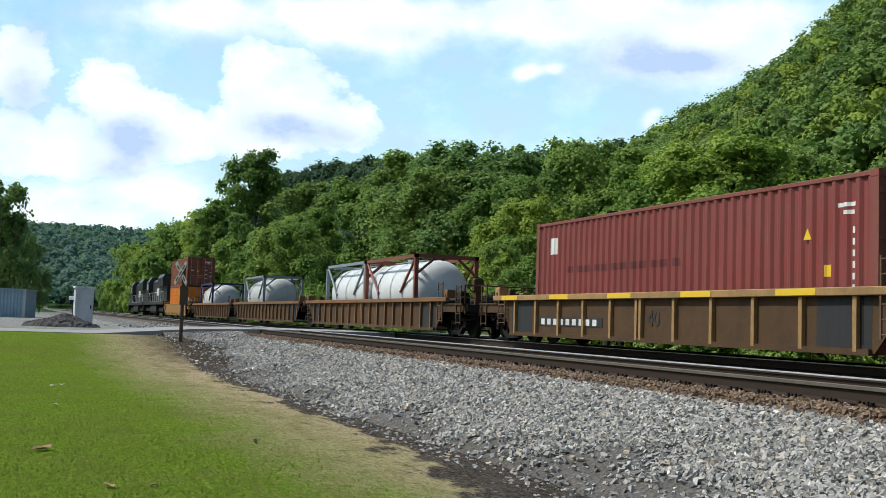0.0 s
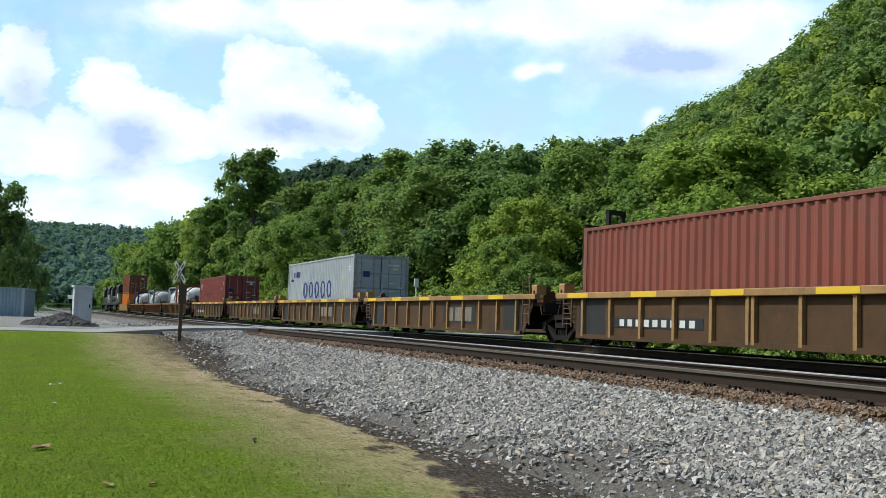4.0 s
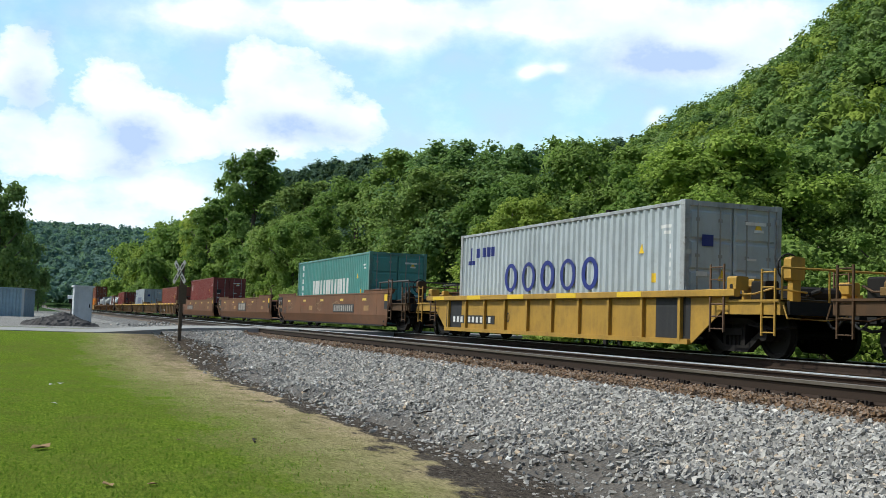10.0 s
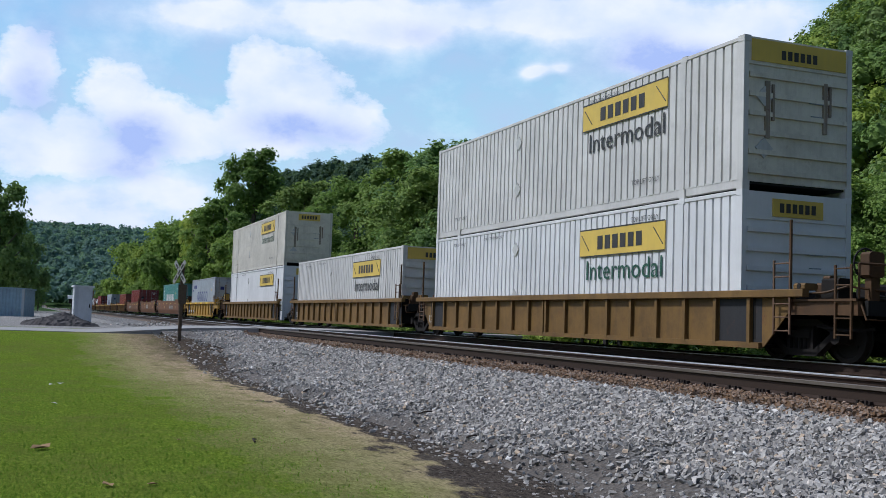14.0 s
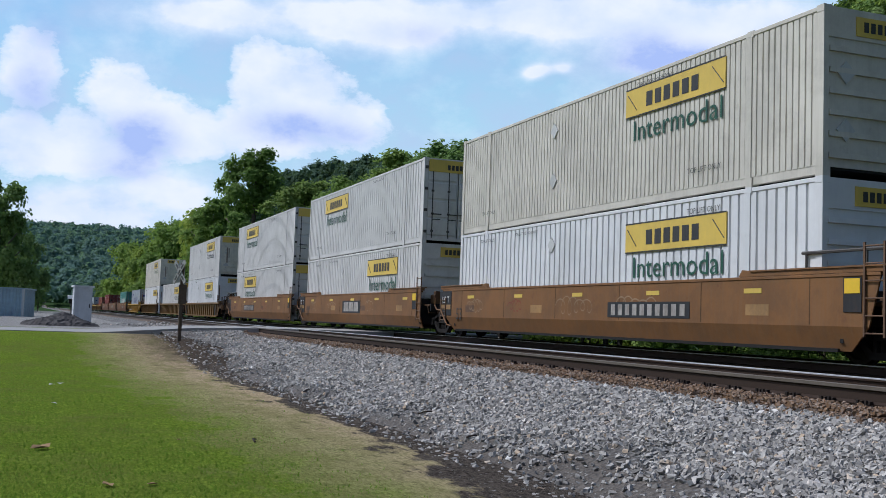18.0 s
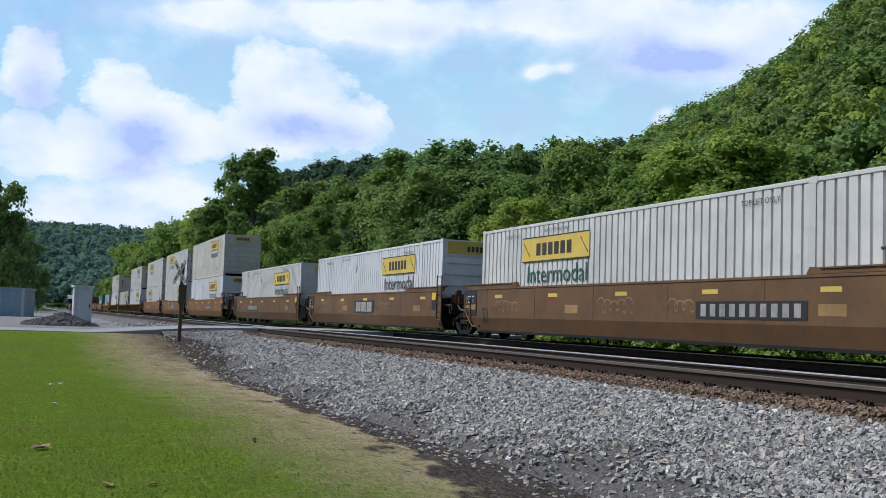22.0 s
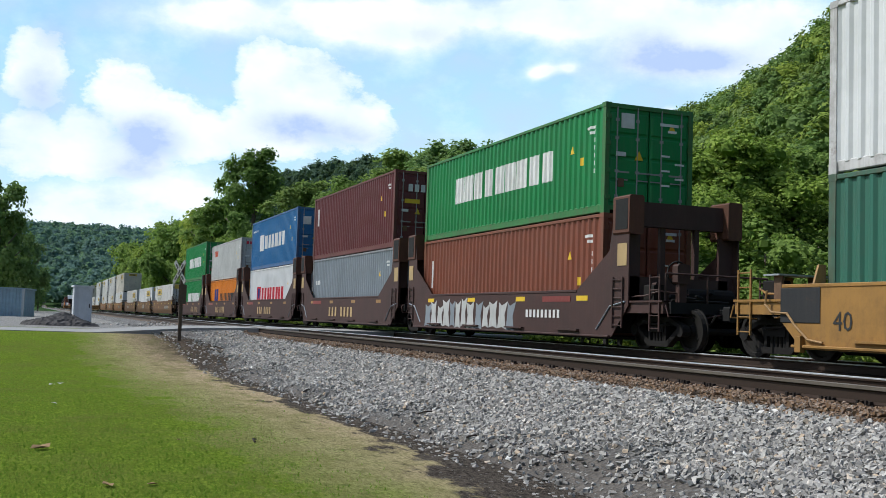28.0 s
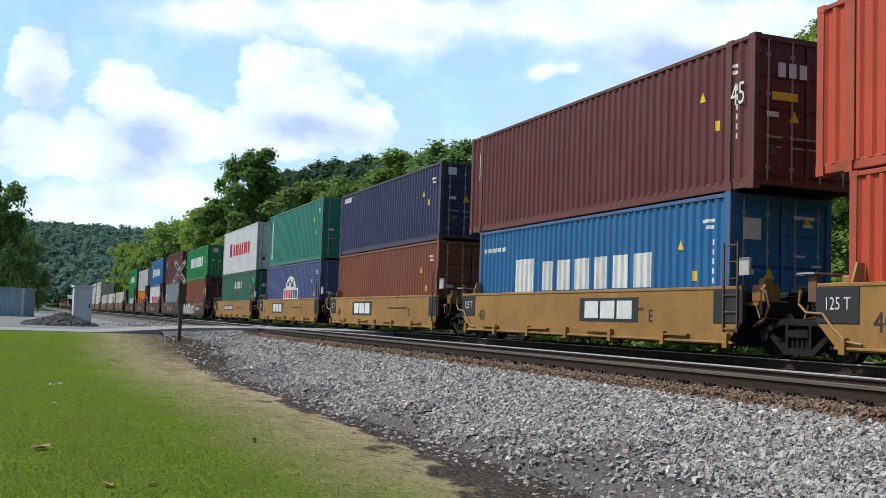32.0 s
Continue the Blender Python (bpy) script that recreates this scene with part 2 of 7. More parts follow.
class Shape:
    """Boxes, tubes and prisms gathered into one mesh."""

    def __init__(self):
        self.v, self.f = [], []

    def put(self, verts, faces):
        k = len(self.v)
        self.v += [tuple(p) for p in verts]
        self.f += [tuple(i + k for i in q) for q in faces]
        return self

    def box(self, x0, x1, y0, y1, z0, z1, c=0.0):
        """A box; c chamfers its four long edges along y."""
        if c:
            s = [(x0 + c, z0), (x1 - c, z0), (x1, z0 + c), (x1, z1 - c), (x1 - c, z1), (x0 + c, z1), (x0, z1 - c), (x0, z0 + c)]
            return self.prism_y(s, y0, y1)
        p = [(x, y, z) for z in (z0, z1) for x, y in ((x0, y0), (x1, y0), (x1, y1), (x0, y1))]
        return self.put(p, [(3, 2, 1, 0), (4, 5, 6, 7), (0, 1, 5, 4), (1, 2, 6, 5), (2, 3, 7, 6), (3, 0, 4, 7)])

    def prism_y(self, s, y0, y1):
        """The outline s in x, z swept along y (counter-clockwise seen from -y)."""
        n = len(s)
        p = [(x, y0, z) for x, z in s] + [(x, y1, z) for x, z in s]
        return self.put(p, [tuple(range(n)), tuple(range(2 * n - 1, n - 1, -1))] + [((i + 1) % n, i, n + i, n + (i + 1) % n) for i in range(n)])

    def prism_x(self, s, x0, x1):
        """The outline s in y, z swept along x."""
        n = len(s)
        p = [(x0, y, z) for y, z in s] + [(x1, y, z) for y, z in s]
        return self.put(p, [tuple(range(n - 1, -1, -1)), tuple(range(n, 2 * n))] + [(i, (i + 1) % n, n + (i + 1) % n, n + i) for i in range(n)])

    def tube(self, a, b, r0, r1=None, n=8):
        a, b = Vector(a), Vector(b)
        r1 = r0 if r1 is None else r1
        w = (b - a).normalized()
        u = w.orthogonal().normalized()
        q = w.cross(u)
        ring = [(math.cos(2 * math.pi * i / n), math.sin(2 * math.pi * i / n)) for i in range(n)]
        p = [a + (u * c + q * s) * r0 for c, s in ring] + [b + (u * c + q * s) * r1 for c, s in ring]
        return self.put(p, [(i, (i + 1) % n, n + (i + 1) % n, n + i) for i in range(n)] + [tuple(range(n - 1, -1, -1)), tuple(range(n, 2 * n))])

    def pipe(self, pts, r, n=6):
        """One bent pipe through the points."""
        pts = [Vector(p) for p in pts]
        v = []
        for i, p in enumerate(pts):
            w = (pts[min(i + 1, len(pts) - 1)] - pts[max(i - 1, 0)]).normalized()
            u = (Vector((1, 0, 0)) - w * w.x).normalized()
            q = w.cross(u)
            v += [p + (u * math.cos(2 * math.pi * j / n) + q * math.sin(2 * math.pi * j / n)) * r for j in range(n)]
        m = len(pts)
        return self.put(v, [(i * n + j, i * n + (j + 1) % n, (i + 1) * n + (j + 1) % n, (i + 1) * n + j) for i in range(m - 1) for j in range(n)] + [tuple(range(n - 1, -1, -1)), tuple(range((m - 1) * n, m * n))])

    def lathe_x(self, prof, n=20, at=(0, 0, 0)):
        """Profile of (x, r) turned round the x axis."""
        p, k = [], len(prof)
        for i in range(n):
            c, s = math.cos(2 * math.pi * i / n), math.sin(2 * math.pi * i / n)
            p += [(at[0] + x, at[1] + r * c, at[2] + r * s) for x, r in prof]
        return self.put(p, [(i * k + j, i * k + j + 1, ((i + 1) % n) * k + j + 1, ((i + 1) % n) * k + j) for i in range(n) for j in range(k - 1)])

    def mesh(self, name, mat, smooth=False):
        me = bpy.data.meshes.new(name)
        me.from_pydata(self.v, [], self.f)
        me.update()
        me.materials.append(mat)
        if smooth:
            me.polygons.foreach_set("use_smooth", [True] * len(me.polygons))
        return me


def part(name, me, parent, label="", at=None):
    """One mesh (or a Shape with its material) as a part of a thing."""
    if isinstance(me, tuple):
        me = me[0].mesh(name, me[1])
    ob = new(name, me)
    ob.parent = parent
    if at is not None:
        ob.matrix_basis = at
    return tagged(ob, label)


def thing(name, label, category, at=None, group="", kind=""):
    ob = new(name)
    ob.empty_display_size = 0.3
    if at is not None:
        ob.matrix_basis = at
    return tagged(ob, label, category, group, kind)


def setting(name, me, label="", kind="structure", category=""):
    if isinstance(me, tuple):
        me = me[0].mesh(name, me[1])
    return tagged(new(name, me), label, category, "", kind)


# ---- the lie of the land: x across the tracks, y along them, rail tops at z = 0 ----
NEAR_TRACK, TRAIN_TRACK = 8.38, 13.55
CROSS_0, CROSS_1 = 37.8, 43.2     # the road over the tracks


def step(a, b, v):
    t = np.clip((v - a) / (b - a), 0, 1)
    return t * t * (3 - 2 * t)


def ridge(y):
    return np.interp(y, [-2000, 0, 120, 176, 201, 236, 275, 303, 342, 430, 508, 570, 672, 793, 1600, 3500], [98, 98, 93, 78, 66, 59.5, 54, 52.5, 54, 64, 75, 83, 95, 104, 108, 140])


FAR_END = 128.0   # the hill that closes the valley


def land(x, y):
    """Height of the ground."""
    x, y = np.asarray(x, float), np.asarray(y, float)
    z = np.full(np.broadcast(x, y).shape, -0.93)
    z = z + 0.43 * step(5.2, 7.2, x) * 1.0
    z = z - 0.55 * step(15.2, 18.0, x)
    # the field climbs to the road and stays level behind it
    z = z + 0.60 * step(CROSS_0 - 13.5, CROSS_0 - 1.5, y) * (1 - step(4.6, 6.8, x))
    far = np.clip((x - 46) / 124.0, 0, 1.0)
    h = ridge(y) * far ** 1.75
    beyond = np.clip((x - 170) / 900.0, 0, 1)
    z = z + np.maximum(h * (1 - 0.5 * beyond), FAR_END * step(900, 2000, y))
    # the valley's other side and its far end
    z = z + 95 * step(-90, -700, x)
    z = z + 3.0 * np.sin(x * 0.031 + 1.3) * np.sin(y * 0.023) * step(50, 120, x)
    return z


def axis(points):
    """Grid lines from (start, stop, step) stretches."""
    out = []
    for a, b, d in points:
        out += list(np.arange(a, b, d))
    return np.array(out + [points[-1][1]])


gx = axis([(-3000, -600, 300), (-600, -60, 60), (-60, -6, 6), (-6, 24, 0.5), (24, 60, 4), (60, 240, 12), (240, 1000, 95), (1000, 3000, 400)])
gy = axis([(-2000, -200, 200), (-200, -10, 19), (-10, 60, 1.0), (60, 160, 5), (160, 700, 20), (700, 2800, 70), (2800, 4200, 200)])
GX, GY = np.meshgrid(gx, gy)
GZ = land(GX, GY)
nx, ny = len(gx), len(gy)
idx = np.arange(nx * ny).reshape(ny, nx)
setting("ground", quick("ground", np.stack([GX, GY, GZ], -1).reshape(-1, 3),
        np.stack([idx[:-1, :-1], idx[:-1, 1:], idx[1:, 1:], idx[1:, :-1]], -1).reshape(-1, 4), M_GROUND, True),
        "mown grass fading to straw and black cinders beside the track")


# ---- track bed, rails, ties ----
def bed_z(x):
    """Top of the ballast across the tracks."""
    z = np.interp(x, [4.1, 4.6, 6.5, 6.98, 9.8, 10.6, 11.4, 12.1, 15.0, 15.6, 17.6], [-1.04, -0.86, -0.34, -0.235, -0.205, -0.30, -0.30, -0.235, -0.235, -0.31, -1.5])
    return z


def bank_z(x, y):
    """The ballast bank, lifted where it meets the road."""
    off = np.maximum(CROSS_0 - y, y - CROSS_1)
    lift = np.interp(x, [2.0, 5.2, 7.5], [-0.31, -0.07, -0.02]) - 0.05 - 0.10 * np.maximum(off, 0)
    return np.maximum(bed_z(x), np.where((x < 7.0) & (off > -0.5), lift, -9))


bx = axis([(4.1, 17.6, 0.25)])

by = axis([(-60, 0, 10), (0, 60, 1.5), (60, 200, 10), (200, 1500, 100)])
BX, BY = np.meshgrid(bx, by)
BZ = np.maximum(bank_z(BX, BY), np.where(BX < 8, land(BX, BY) - 0.03 - 0.3 * (1 - step(4.1, 4.9, BX)), -9)) + 0.02 * np.sin(BX * 3.1 + BY * 1.7) * np.sin(BY * 0.9)
k = np.arange(BX.size).reshape(BX.shape)
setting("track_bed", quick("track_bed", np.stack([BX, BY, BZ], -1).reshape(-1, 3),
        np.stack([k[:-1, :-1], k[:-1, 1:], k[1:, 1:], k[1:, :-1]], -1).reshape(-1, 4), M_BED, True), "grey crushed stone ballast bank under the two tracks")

RAIL = [(-0.076, -0.175), (0.076, -0.175), (0.076, -0.165), (0.012, -0.145), (0.010, -0.045), (0.036, -0.036), (0.036, -0.004), (0.030, 0.0), (-0.030, 0.0), (-0.036, -0.004), (-0.036, -0.036), (-0.010, -0.045), (-0.012, -0.145), (-0.076, -0.165)]
for track, nm in ((NEAR_TRACK, "near"), (TRAIN_TRACK, "train")):
    for side in (-0.7535, 0.7535):
        r = tagged(new("rail"), "rusty steel rail with a worn head on wooden ties", "rail", "rails of the two tracks")
        r.location = (track + side, 0, 0)
        part("web_and_foot", (Shape().prism_y(RAIL, -60, 1500), M_RAIL), r)
        dull = nm == "near" and side < 0
        part("running_surface", (Shape().box(-0.038, 0.038, -60, 1500, -0.038 if dull else -0.018, 0.003, 0.004), M_DULL if dull else M_HEAD), r, "dull grey-brown running surface" if dull else "bright worn running surface")


# ---- the train ----
def run(t):
    """How far the train has gone since 16 s, in metres."""
    u = (t - 16) / 16
    return 16 * (15.1843 * u + 0.0389 * u * u + 0.0914 * u ** 3 - 0.0217 * u ** 4)


MOVING = []       # (object, place along the train, height)
WHEELS = []


def rolling(ob, y, z=0.0):
    MOVING.append((ob, y, z))
    ob.matrix_basis = pose(TRAIN_TRACK, y + run(0), z)
    return ob


# containers: local y forward, base at z = 0, near side at -x
def profile(L, style):
    """Break points along the side wall: (y, depth into the box)."""
    pts = []
    a, b = -L / 2 + 0.16, L / 2 - 0.16
    if style == "iso":
        n = int(round((b - a) / 0.278))
        p = (b - a) / n
        for i in range(n):
            y = a + i * p
            pts += [(y, 0.0), (y + 0.27 * p, 0.0), (y + 0.48 * p, 0.044), (y + 0.79 * p, 0.044)]
        pts.append((b, 0.0))
    elif style in ("post", "fine"):
        n = int(round((b - a) / (0.27 if style == "post" else 0.165)))
        p = (b - a) / n
        for i in range(n):
            y = a + i * p
            deep = 0.046 if style == "post" else 0.026
            pts += [(y, 0.004), (y + 0.76 * p, 0.004), (y + 0.80 * p, deep), (y + 0.93 * p, deep)]
        pts.append((b, 0.004))
    else:
        n = int(round((b - a) / 1.22))
        p = (b - a) / n
        for i in range(n):
            y = a + i * p
            pts += [(y, 0.010), (y + 0.016, 0.016), (y + p - 0.016, 0.016)]
        pts.append((b, 0.010))
    return pts


def wall_strip(pts, x, sgn, z0, z1, y0=None, y1=None, out=0.0):
    """A sheet that follows the profile, between y0 and y1."""
    ys, ds = np.array([p[0] for p in pts]), np.array([p[1] for p in pts])
    y0, y1 = ys[0] if y0 is None else y0, ys[-1] if y1 is None else y1
    inner = ys[(ys > y0 + 1e-4) & (ys < y1 - 1e-4)]
    yy = np.concatenate([[y0], inner, [y1]])
    dd = np.interp(yy, ys, ds)
    xx = sgn * (x - dd + out)
    v = [(a, b, z0) for a, b in zip(xx, yy)] + [(a, b, z1) for a, b in zip(xx, yy)]
    n = len(yy)
    f = [(i + 1, i, n + i, n + i + 1) if sgn < 0 else (i, i + 1, n + i + 1, n + i) for i in range(n - 1)]
    return v, f


BOXES = {}


def box_meshes(L, H, W, style, mat, frame_mat, end, nose):
    key = (L, H, W, style, mat.name, frame_mat.name, end, nose.name)
    if key in BOXES:
        return BOXES[key]
    out = []
    pts = profile(L, style)
    hx = W / 2
    for sgn in (-1, 1):
        s = Shape()
        s.put(*wall_strip(pts, hx - 0.012, sgn, 0.13, H - 0.09))
        out.append(("side_wall", s.mesh("side_wall", mat), "" if style != "iso" else ""))
    post = 0.16
    offs = [L / 2] if L < 12.5 else [L / 2, 6.096]
    for sx in (-1, 1):
        a, b = sorted((sx * hx, sx * (hx - post * 0.7)))
        for sy in (-1, 1):
            c, d = sorted((sy * L / 2, sy * (L / 2 - post)))
            out.append(("corner_post", Shape().box(a, b, c, d, 0.11, H - 0.11).mesh("corner_post", frame_mat), ""))
        if L > 12.5:
            for sy in (-1, 1):
                a2, b2 = sorted((sx * (hx + 0.004), sx * (hx - 0.08)))
                out.append(("stacking_post", Shape().box(a2, b2, sy * 6.06 - 0.09, sy * 6.06 + 0.09, 0.12, H - 0.02).mesh("stacking_post", frame_mat), ""))
    for sx in (-1, 1):
        a, b = sorted((sx * hx, sx * (hx - 0.09)))
        out.append(("top_rail", Shape().box(a, b, -L / 2 + 0.16, L / 2 - 0.16, H - 0.10, H - 0.015, 0.012).mesh("top_rail", frame_mat), ""))
        a, b = sorted((sx * (hx - 0.026), sx * (hx - 0.12)))
        out.append(("bottom_rail", Shape().box(a, b, -L / 2 + 0.16, L / 2 - 0.16, -0.032, 0.16, 0.012).mesh("bottom_rail", frame_mat), ""))
    # roof with shallow cross ribs
    rf = Shape()
    n = int(L / 0.55)
    ys = np.linspace(-L / 2 + 0.1, L / 2 - 0.1, 2 * n + 1)
    zz = [H - 0.03 - (0.02 if i % 2 else 0.0) for i in range(len(ys))]
    v = [(-hx + 0.05, y, z) for y, z in zip(ys, zz)] + [(hx - 0.05, y, z) for y, z in zip(ys, zz)]
    m = len(ys)
    rf.put(v, [(i, m + i, m + i + 1, i + 1) for i in range(m - 1)])
    out.append(("roof", rf.mesh("roof", mat), ""))
    out.append(("floor_pan", Shape().box(-hx + 0.05, hx - 0.05, -L / 2 + 0.05, L / 2 - 0.05, 0.06, 0.12).mesh("floor_pan", M_BLACK), ""))
    # plain end at +y
    s = Shape()
    for i in range(9):
        x0 = -hx + 0.12 + i * (W - 0.24) / 9
        s.box(x0, x0 + (W - 0.24) / 9 - 0.05, L / 2 - 0.05, L / 2 - 0.012, 0.12, H - 0.10)
    s.box(-hx + 0.1, hx - 0.1, L / 2 - 0.06, L / 2 - 0.04, 0.11, H - 0.09)
    out.append(("front_wall", s.mesh("front_wall", mat), ""))
    y = -L / 2
    if end == "doors":
        for sx in (-1, 1):
            d = Shape()
            a, b = sorted((sx * 0.018, sx * (hx - 0.115)))
            d.box(a, b, y + 0.045, y + 0.09, 0.13, H - 0.12)
            out.append(("door", d.mesh("door", mat), ""))
            for i in range(4):
                z0 = 0.22 + i * (H - 0.36) / 4
                pn = Shape().put([(x, yy, z) for x, z, yy in ((a + 0.03, z0 - 0.03, y + 0.045), (b - 0.03, z0 - 0.03, y + 0.045), (b - 0.03, z0 + (H - 0.36) / 4 - 0.07, y + 0.045), (a + 0.03, z0 + (H - 0.36) / 4 - 0.07, y + 0.045),
                                 (a + 0.07, z0 + 0.01, y + 0.016), (b - 0.07, z0 + 0.01, y + 0.016), (b - 0.07, z0 + (H - 0.36) / 4 - 0.11, y + 0.016), (a + 0.07, z0 + (H - 0.36) / 4 - 0.11, y + 0.016))],
                                 [(4, 5, 6, 7), (0, 1, 5, 4), (1, 2, 6, 5), (2, 3, 7, 6), (3, 0, 4, 7)])
                out.append(("door_panel", pn.mesh("door_panel", mat), ""))
            for k_ in range(4):
                zh = 0.32 + k_ * (H - 0.66) / 3
                out.append(("hinge", Shape().box(*sorted((sx * (hx - 0.14), sx * (hx - 0.03))), y - 0.02, y + 0.03, zh - 0.05, zh + 0.05).mesh("hinge", frame_mat if style == "iso" else M_DARKROD), ""))
            for k_ in (0.30, 0.80):
                xk = sx * k_ * (hx - 0.1)
                r = Shape().tube((xk, y + 0.012, 0.10), (xk, y + 0.012, H - 0.08), 0.019, n=6)
                for z in (0.35, 0.95, 1.75, H - 0.4):
                    r.box(xk - 0.05, xk + 0.05, y + 0.005, y + 0.03, z - 0.035, z + 0.035)
                r.box(min(xk, xk - sx * 0.34), max(xk, xk - sx * 0.34), y - 0.004, y + 0.012, 0.92, 0.96)
                r.box(min(xk, xk - sx * 0.30), max(xk, xk - sx * 0.30), y - 0.004, y + 0.012, 0.74, 0.77)
                out.append(("locking_rod", r.mesh("locking_rod", M_GREYROD if style == "iso" else M_DARKROD), ""))
        out.append(("door_sill", Shape().box(-hx + 0.16, hx - 0.16, y, y + 0.10, 0.02, 0.13).mesh("door_sill", frame_mat), ""))
        out.append(("door_header", Shape().box(-hx + 0.16, hx - 0.16, y, y + 0.10, H - 0.12, H - 0.015).mesh("door_header", frame_mat), ""))
    else:
        s = Shape().box(-hx + 0.1, hx - 0.1, y + 0.03, y + 0.06, 0.10, H - 0.06)
        s.box(-hx + 0.115, hx - 0.115, y + 0.006, y + 0.06, H - 0.55, H - 0.02)
        out.append(("nose_wall", s.mesh("nose_wall", nose), ""))
        for i in range(6):
            z = 0.30 + i * (H - 1.05) / 5
            out.append(("nose_rib", Shape().box(-hx + 0.13, hx - 0.13, y - 0.015, y + 0.035, z - 0.045, z + 0.045, 0.0).mesh("nose_rib", nose), ""))
    for oy in offs:
        for sx in (-1, 1):
            for sy in (-1, 1):
                for z in (0.0, H - 0.118):
                    a, b = sorted((sx * (hx + 0.006), sx * (hx - 0.155)))
                    y0 = sy * oy - (0.178 if sy > 0 else 0) - (0.09 if oy != L / 2 and sy < 0 else 0) + (0.09 if oy != L / 2 and sy > 0 else 0)
                    out.append(("corner_casting", Shape().box(a, b, y0 - 0.004, y0 + 0.182, z - (0.06 if z == 0.0 else 0.0), z + 0.118).mesh("corner_casting", frame_mat), ""))
    BOXES[key] = out
    return out


def container(y, z, L, H, W, style, mat, frame_mat, end, label, marks=(), group="intermodal containers on the train", nose=None):
    """y: the middle, in the train's measure. marks draw on the near side or the rear."""
    ob = thing("shipping_container", label, "shipping container", group=group)
    for nm, me, lb in box_meshes(L, H, W, style, mat, frame_mat, end, nose or mat):
        part(nm, me, ob, lb)
    for m in marks:
        m(ob, L, H, W, style)
    return rolling(ob, y, z)


FLAT = [(-30.0, 0.0), (30.0, 0.0)]


# marks: fore = distance from the front end (+y) of the near side, up = height
def blocks(fore, up, width, height, count, mat, lean=0.0, name="lettering", gap=0.30, rear=False):
    """A brand as a row of plain upright slabs in its colour."""
    def draw(ob, L, H, W, style):
        pts = profile(L, style)
        for i in range(count):
            w = width / count
            a = fore + i * w + w * gap / 2
            b = fore + (i + 1) * w - w * gap / 2
            s = Shape()
            if rear:
                x0 = -W / 2 + a
                s.box(x0, x0 + (b - a), -L / 2 - 0.006, -L / 2 - 0.001, up, up + height)
            else:
                s.put(*wall_strip(pts, W / 2 - 0.012, -1, up, up + height, L / 2 - b, L / 2 - a, 0.004))
            part(name, (s, mat), ob)
    return draw


def rings(fore, up, width, height, count, mat, gap=0.36, name="lettering"):
    """A brand as a row of plain thick oval rings in its colour."""
    def draw(ob, L, H, W, style):
        w = width / count
        rx, rz = w * (1 - gap) / 2, height / 2
        for i in range(count):
            yc, n = L / 2 - fore - w * (i + 0.5), 28
            s, x = Shape(), -W / 2 + 0.007
            v = []
            for j in range(n):
                a = 2 * math.pi * j / n
                for k in (1.0, 0.62 if i % 2 else 0.55):
                    v.append((x, yc + rx * k * math.cos(a), up + rz + rz * (1 - (1 - k) * 0.62) * math.sin(a)))
            s.put(v, [(2 * j, 2 * j + 1, 2 * ((j + 1) % n) + 1, 2 * ((j + 1) % n)) for j in range(n)])
            part(name, (s, mat), ob)
    return draw


def dome(fore, up, width, height, mat, name="emblem", out=0.008):
    """A flat half round patch."""
    def draw(ob, L, H, W, style):
        yc, n = L / 2 - fore - width / 2, 24
        v = [(-W / 2 + 0.012 - out, yc + width / 2 * math.cos(math.pi * j / n), up + height * math.sin(math.pi * j / n) * (1 + 0.06 * math.sin(j * 2.1))) for j in range(n + 1)]
        part(name, (Shape().put(v, [tuple(range(n, -1, -1))]), mat), ob)
    return draw


def triangle(x, up, size, rear=True):
    """A yellow warning triangle."""
    def draw(ob, L, H, W, style):
        if rear:
            s = Shape().prism_y([(-W / 2 + x, up), (-W / 2 + x + size, up), (-W / 2 + x + size / 2, up + size)], -L / 2 - 0.004, -L / 2 + 0.03)
        else:
            y = L / 2 - x
            s = Shape().prism_x([(y - size, up), (y, up), (y - size / 2, up + size)], -W / 2 + 0.004, -W / 2 + 0.03)
        part("hazard_sticker", (s, M_YELLOW), ob)
    return draw


def bar(fore, up, width, height, mat, name="marking", rear=False, out=0.004):
    """A plain painted patch."""
    def draw(ob, L, H, W, style):
        s = Shape()
        if rear:
            s.box(-W / 2 + fore, -W / 2 + fore + width, -L / 2 - out - 0.003, -L / 2 - 0.001, up, up + height)
        else:
            s.put(*wall_strip(profile(L, style), W / 2 - 0.012, -1, up, up + height, L / 2 - fore - width, L / 2 - fore, out))
        part(name, (s, mat), ob)
    return draw


def plate(fore, up, width, height, mat, name="marking", rear=False, out=0.006):
    """A flat plate or sticker proud of the wall."""
    def draw(ob, L, H, W, style):
        s = Shape()
        if rear:
            s.box(-W / 2 + fore, -W / 2 + fore + width, -L / 2 - out, -L / 2 + 0.03, up, up + height)
        else:
            s.box(-W / 2 - out, -W / 2 + 0.012, L / 2 - fore - width, L / 2 - fore, up, up + height)
        part(name, (s, mat), ob)
    return draw


def glyphs(text, size):
    """Flat lettering as a mesh, in the x, y plane."""
    cu = bpy.data.curves.new("lettering", "FONT")
    cu.body, cu.size, cu.resolution_u = text, size, 2
    tmp = new("lettering_source", cu)
    bpy.context.view_layer.update()
    me = bpy.data.meshes.new_from_object(tmp.evaluated_get(bpy.context.evaluated_depsgraph_get()))
    bpy.data.objects.remove(tmp)
    return me


GLYPHS = {}


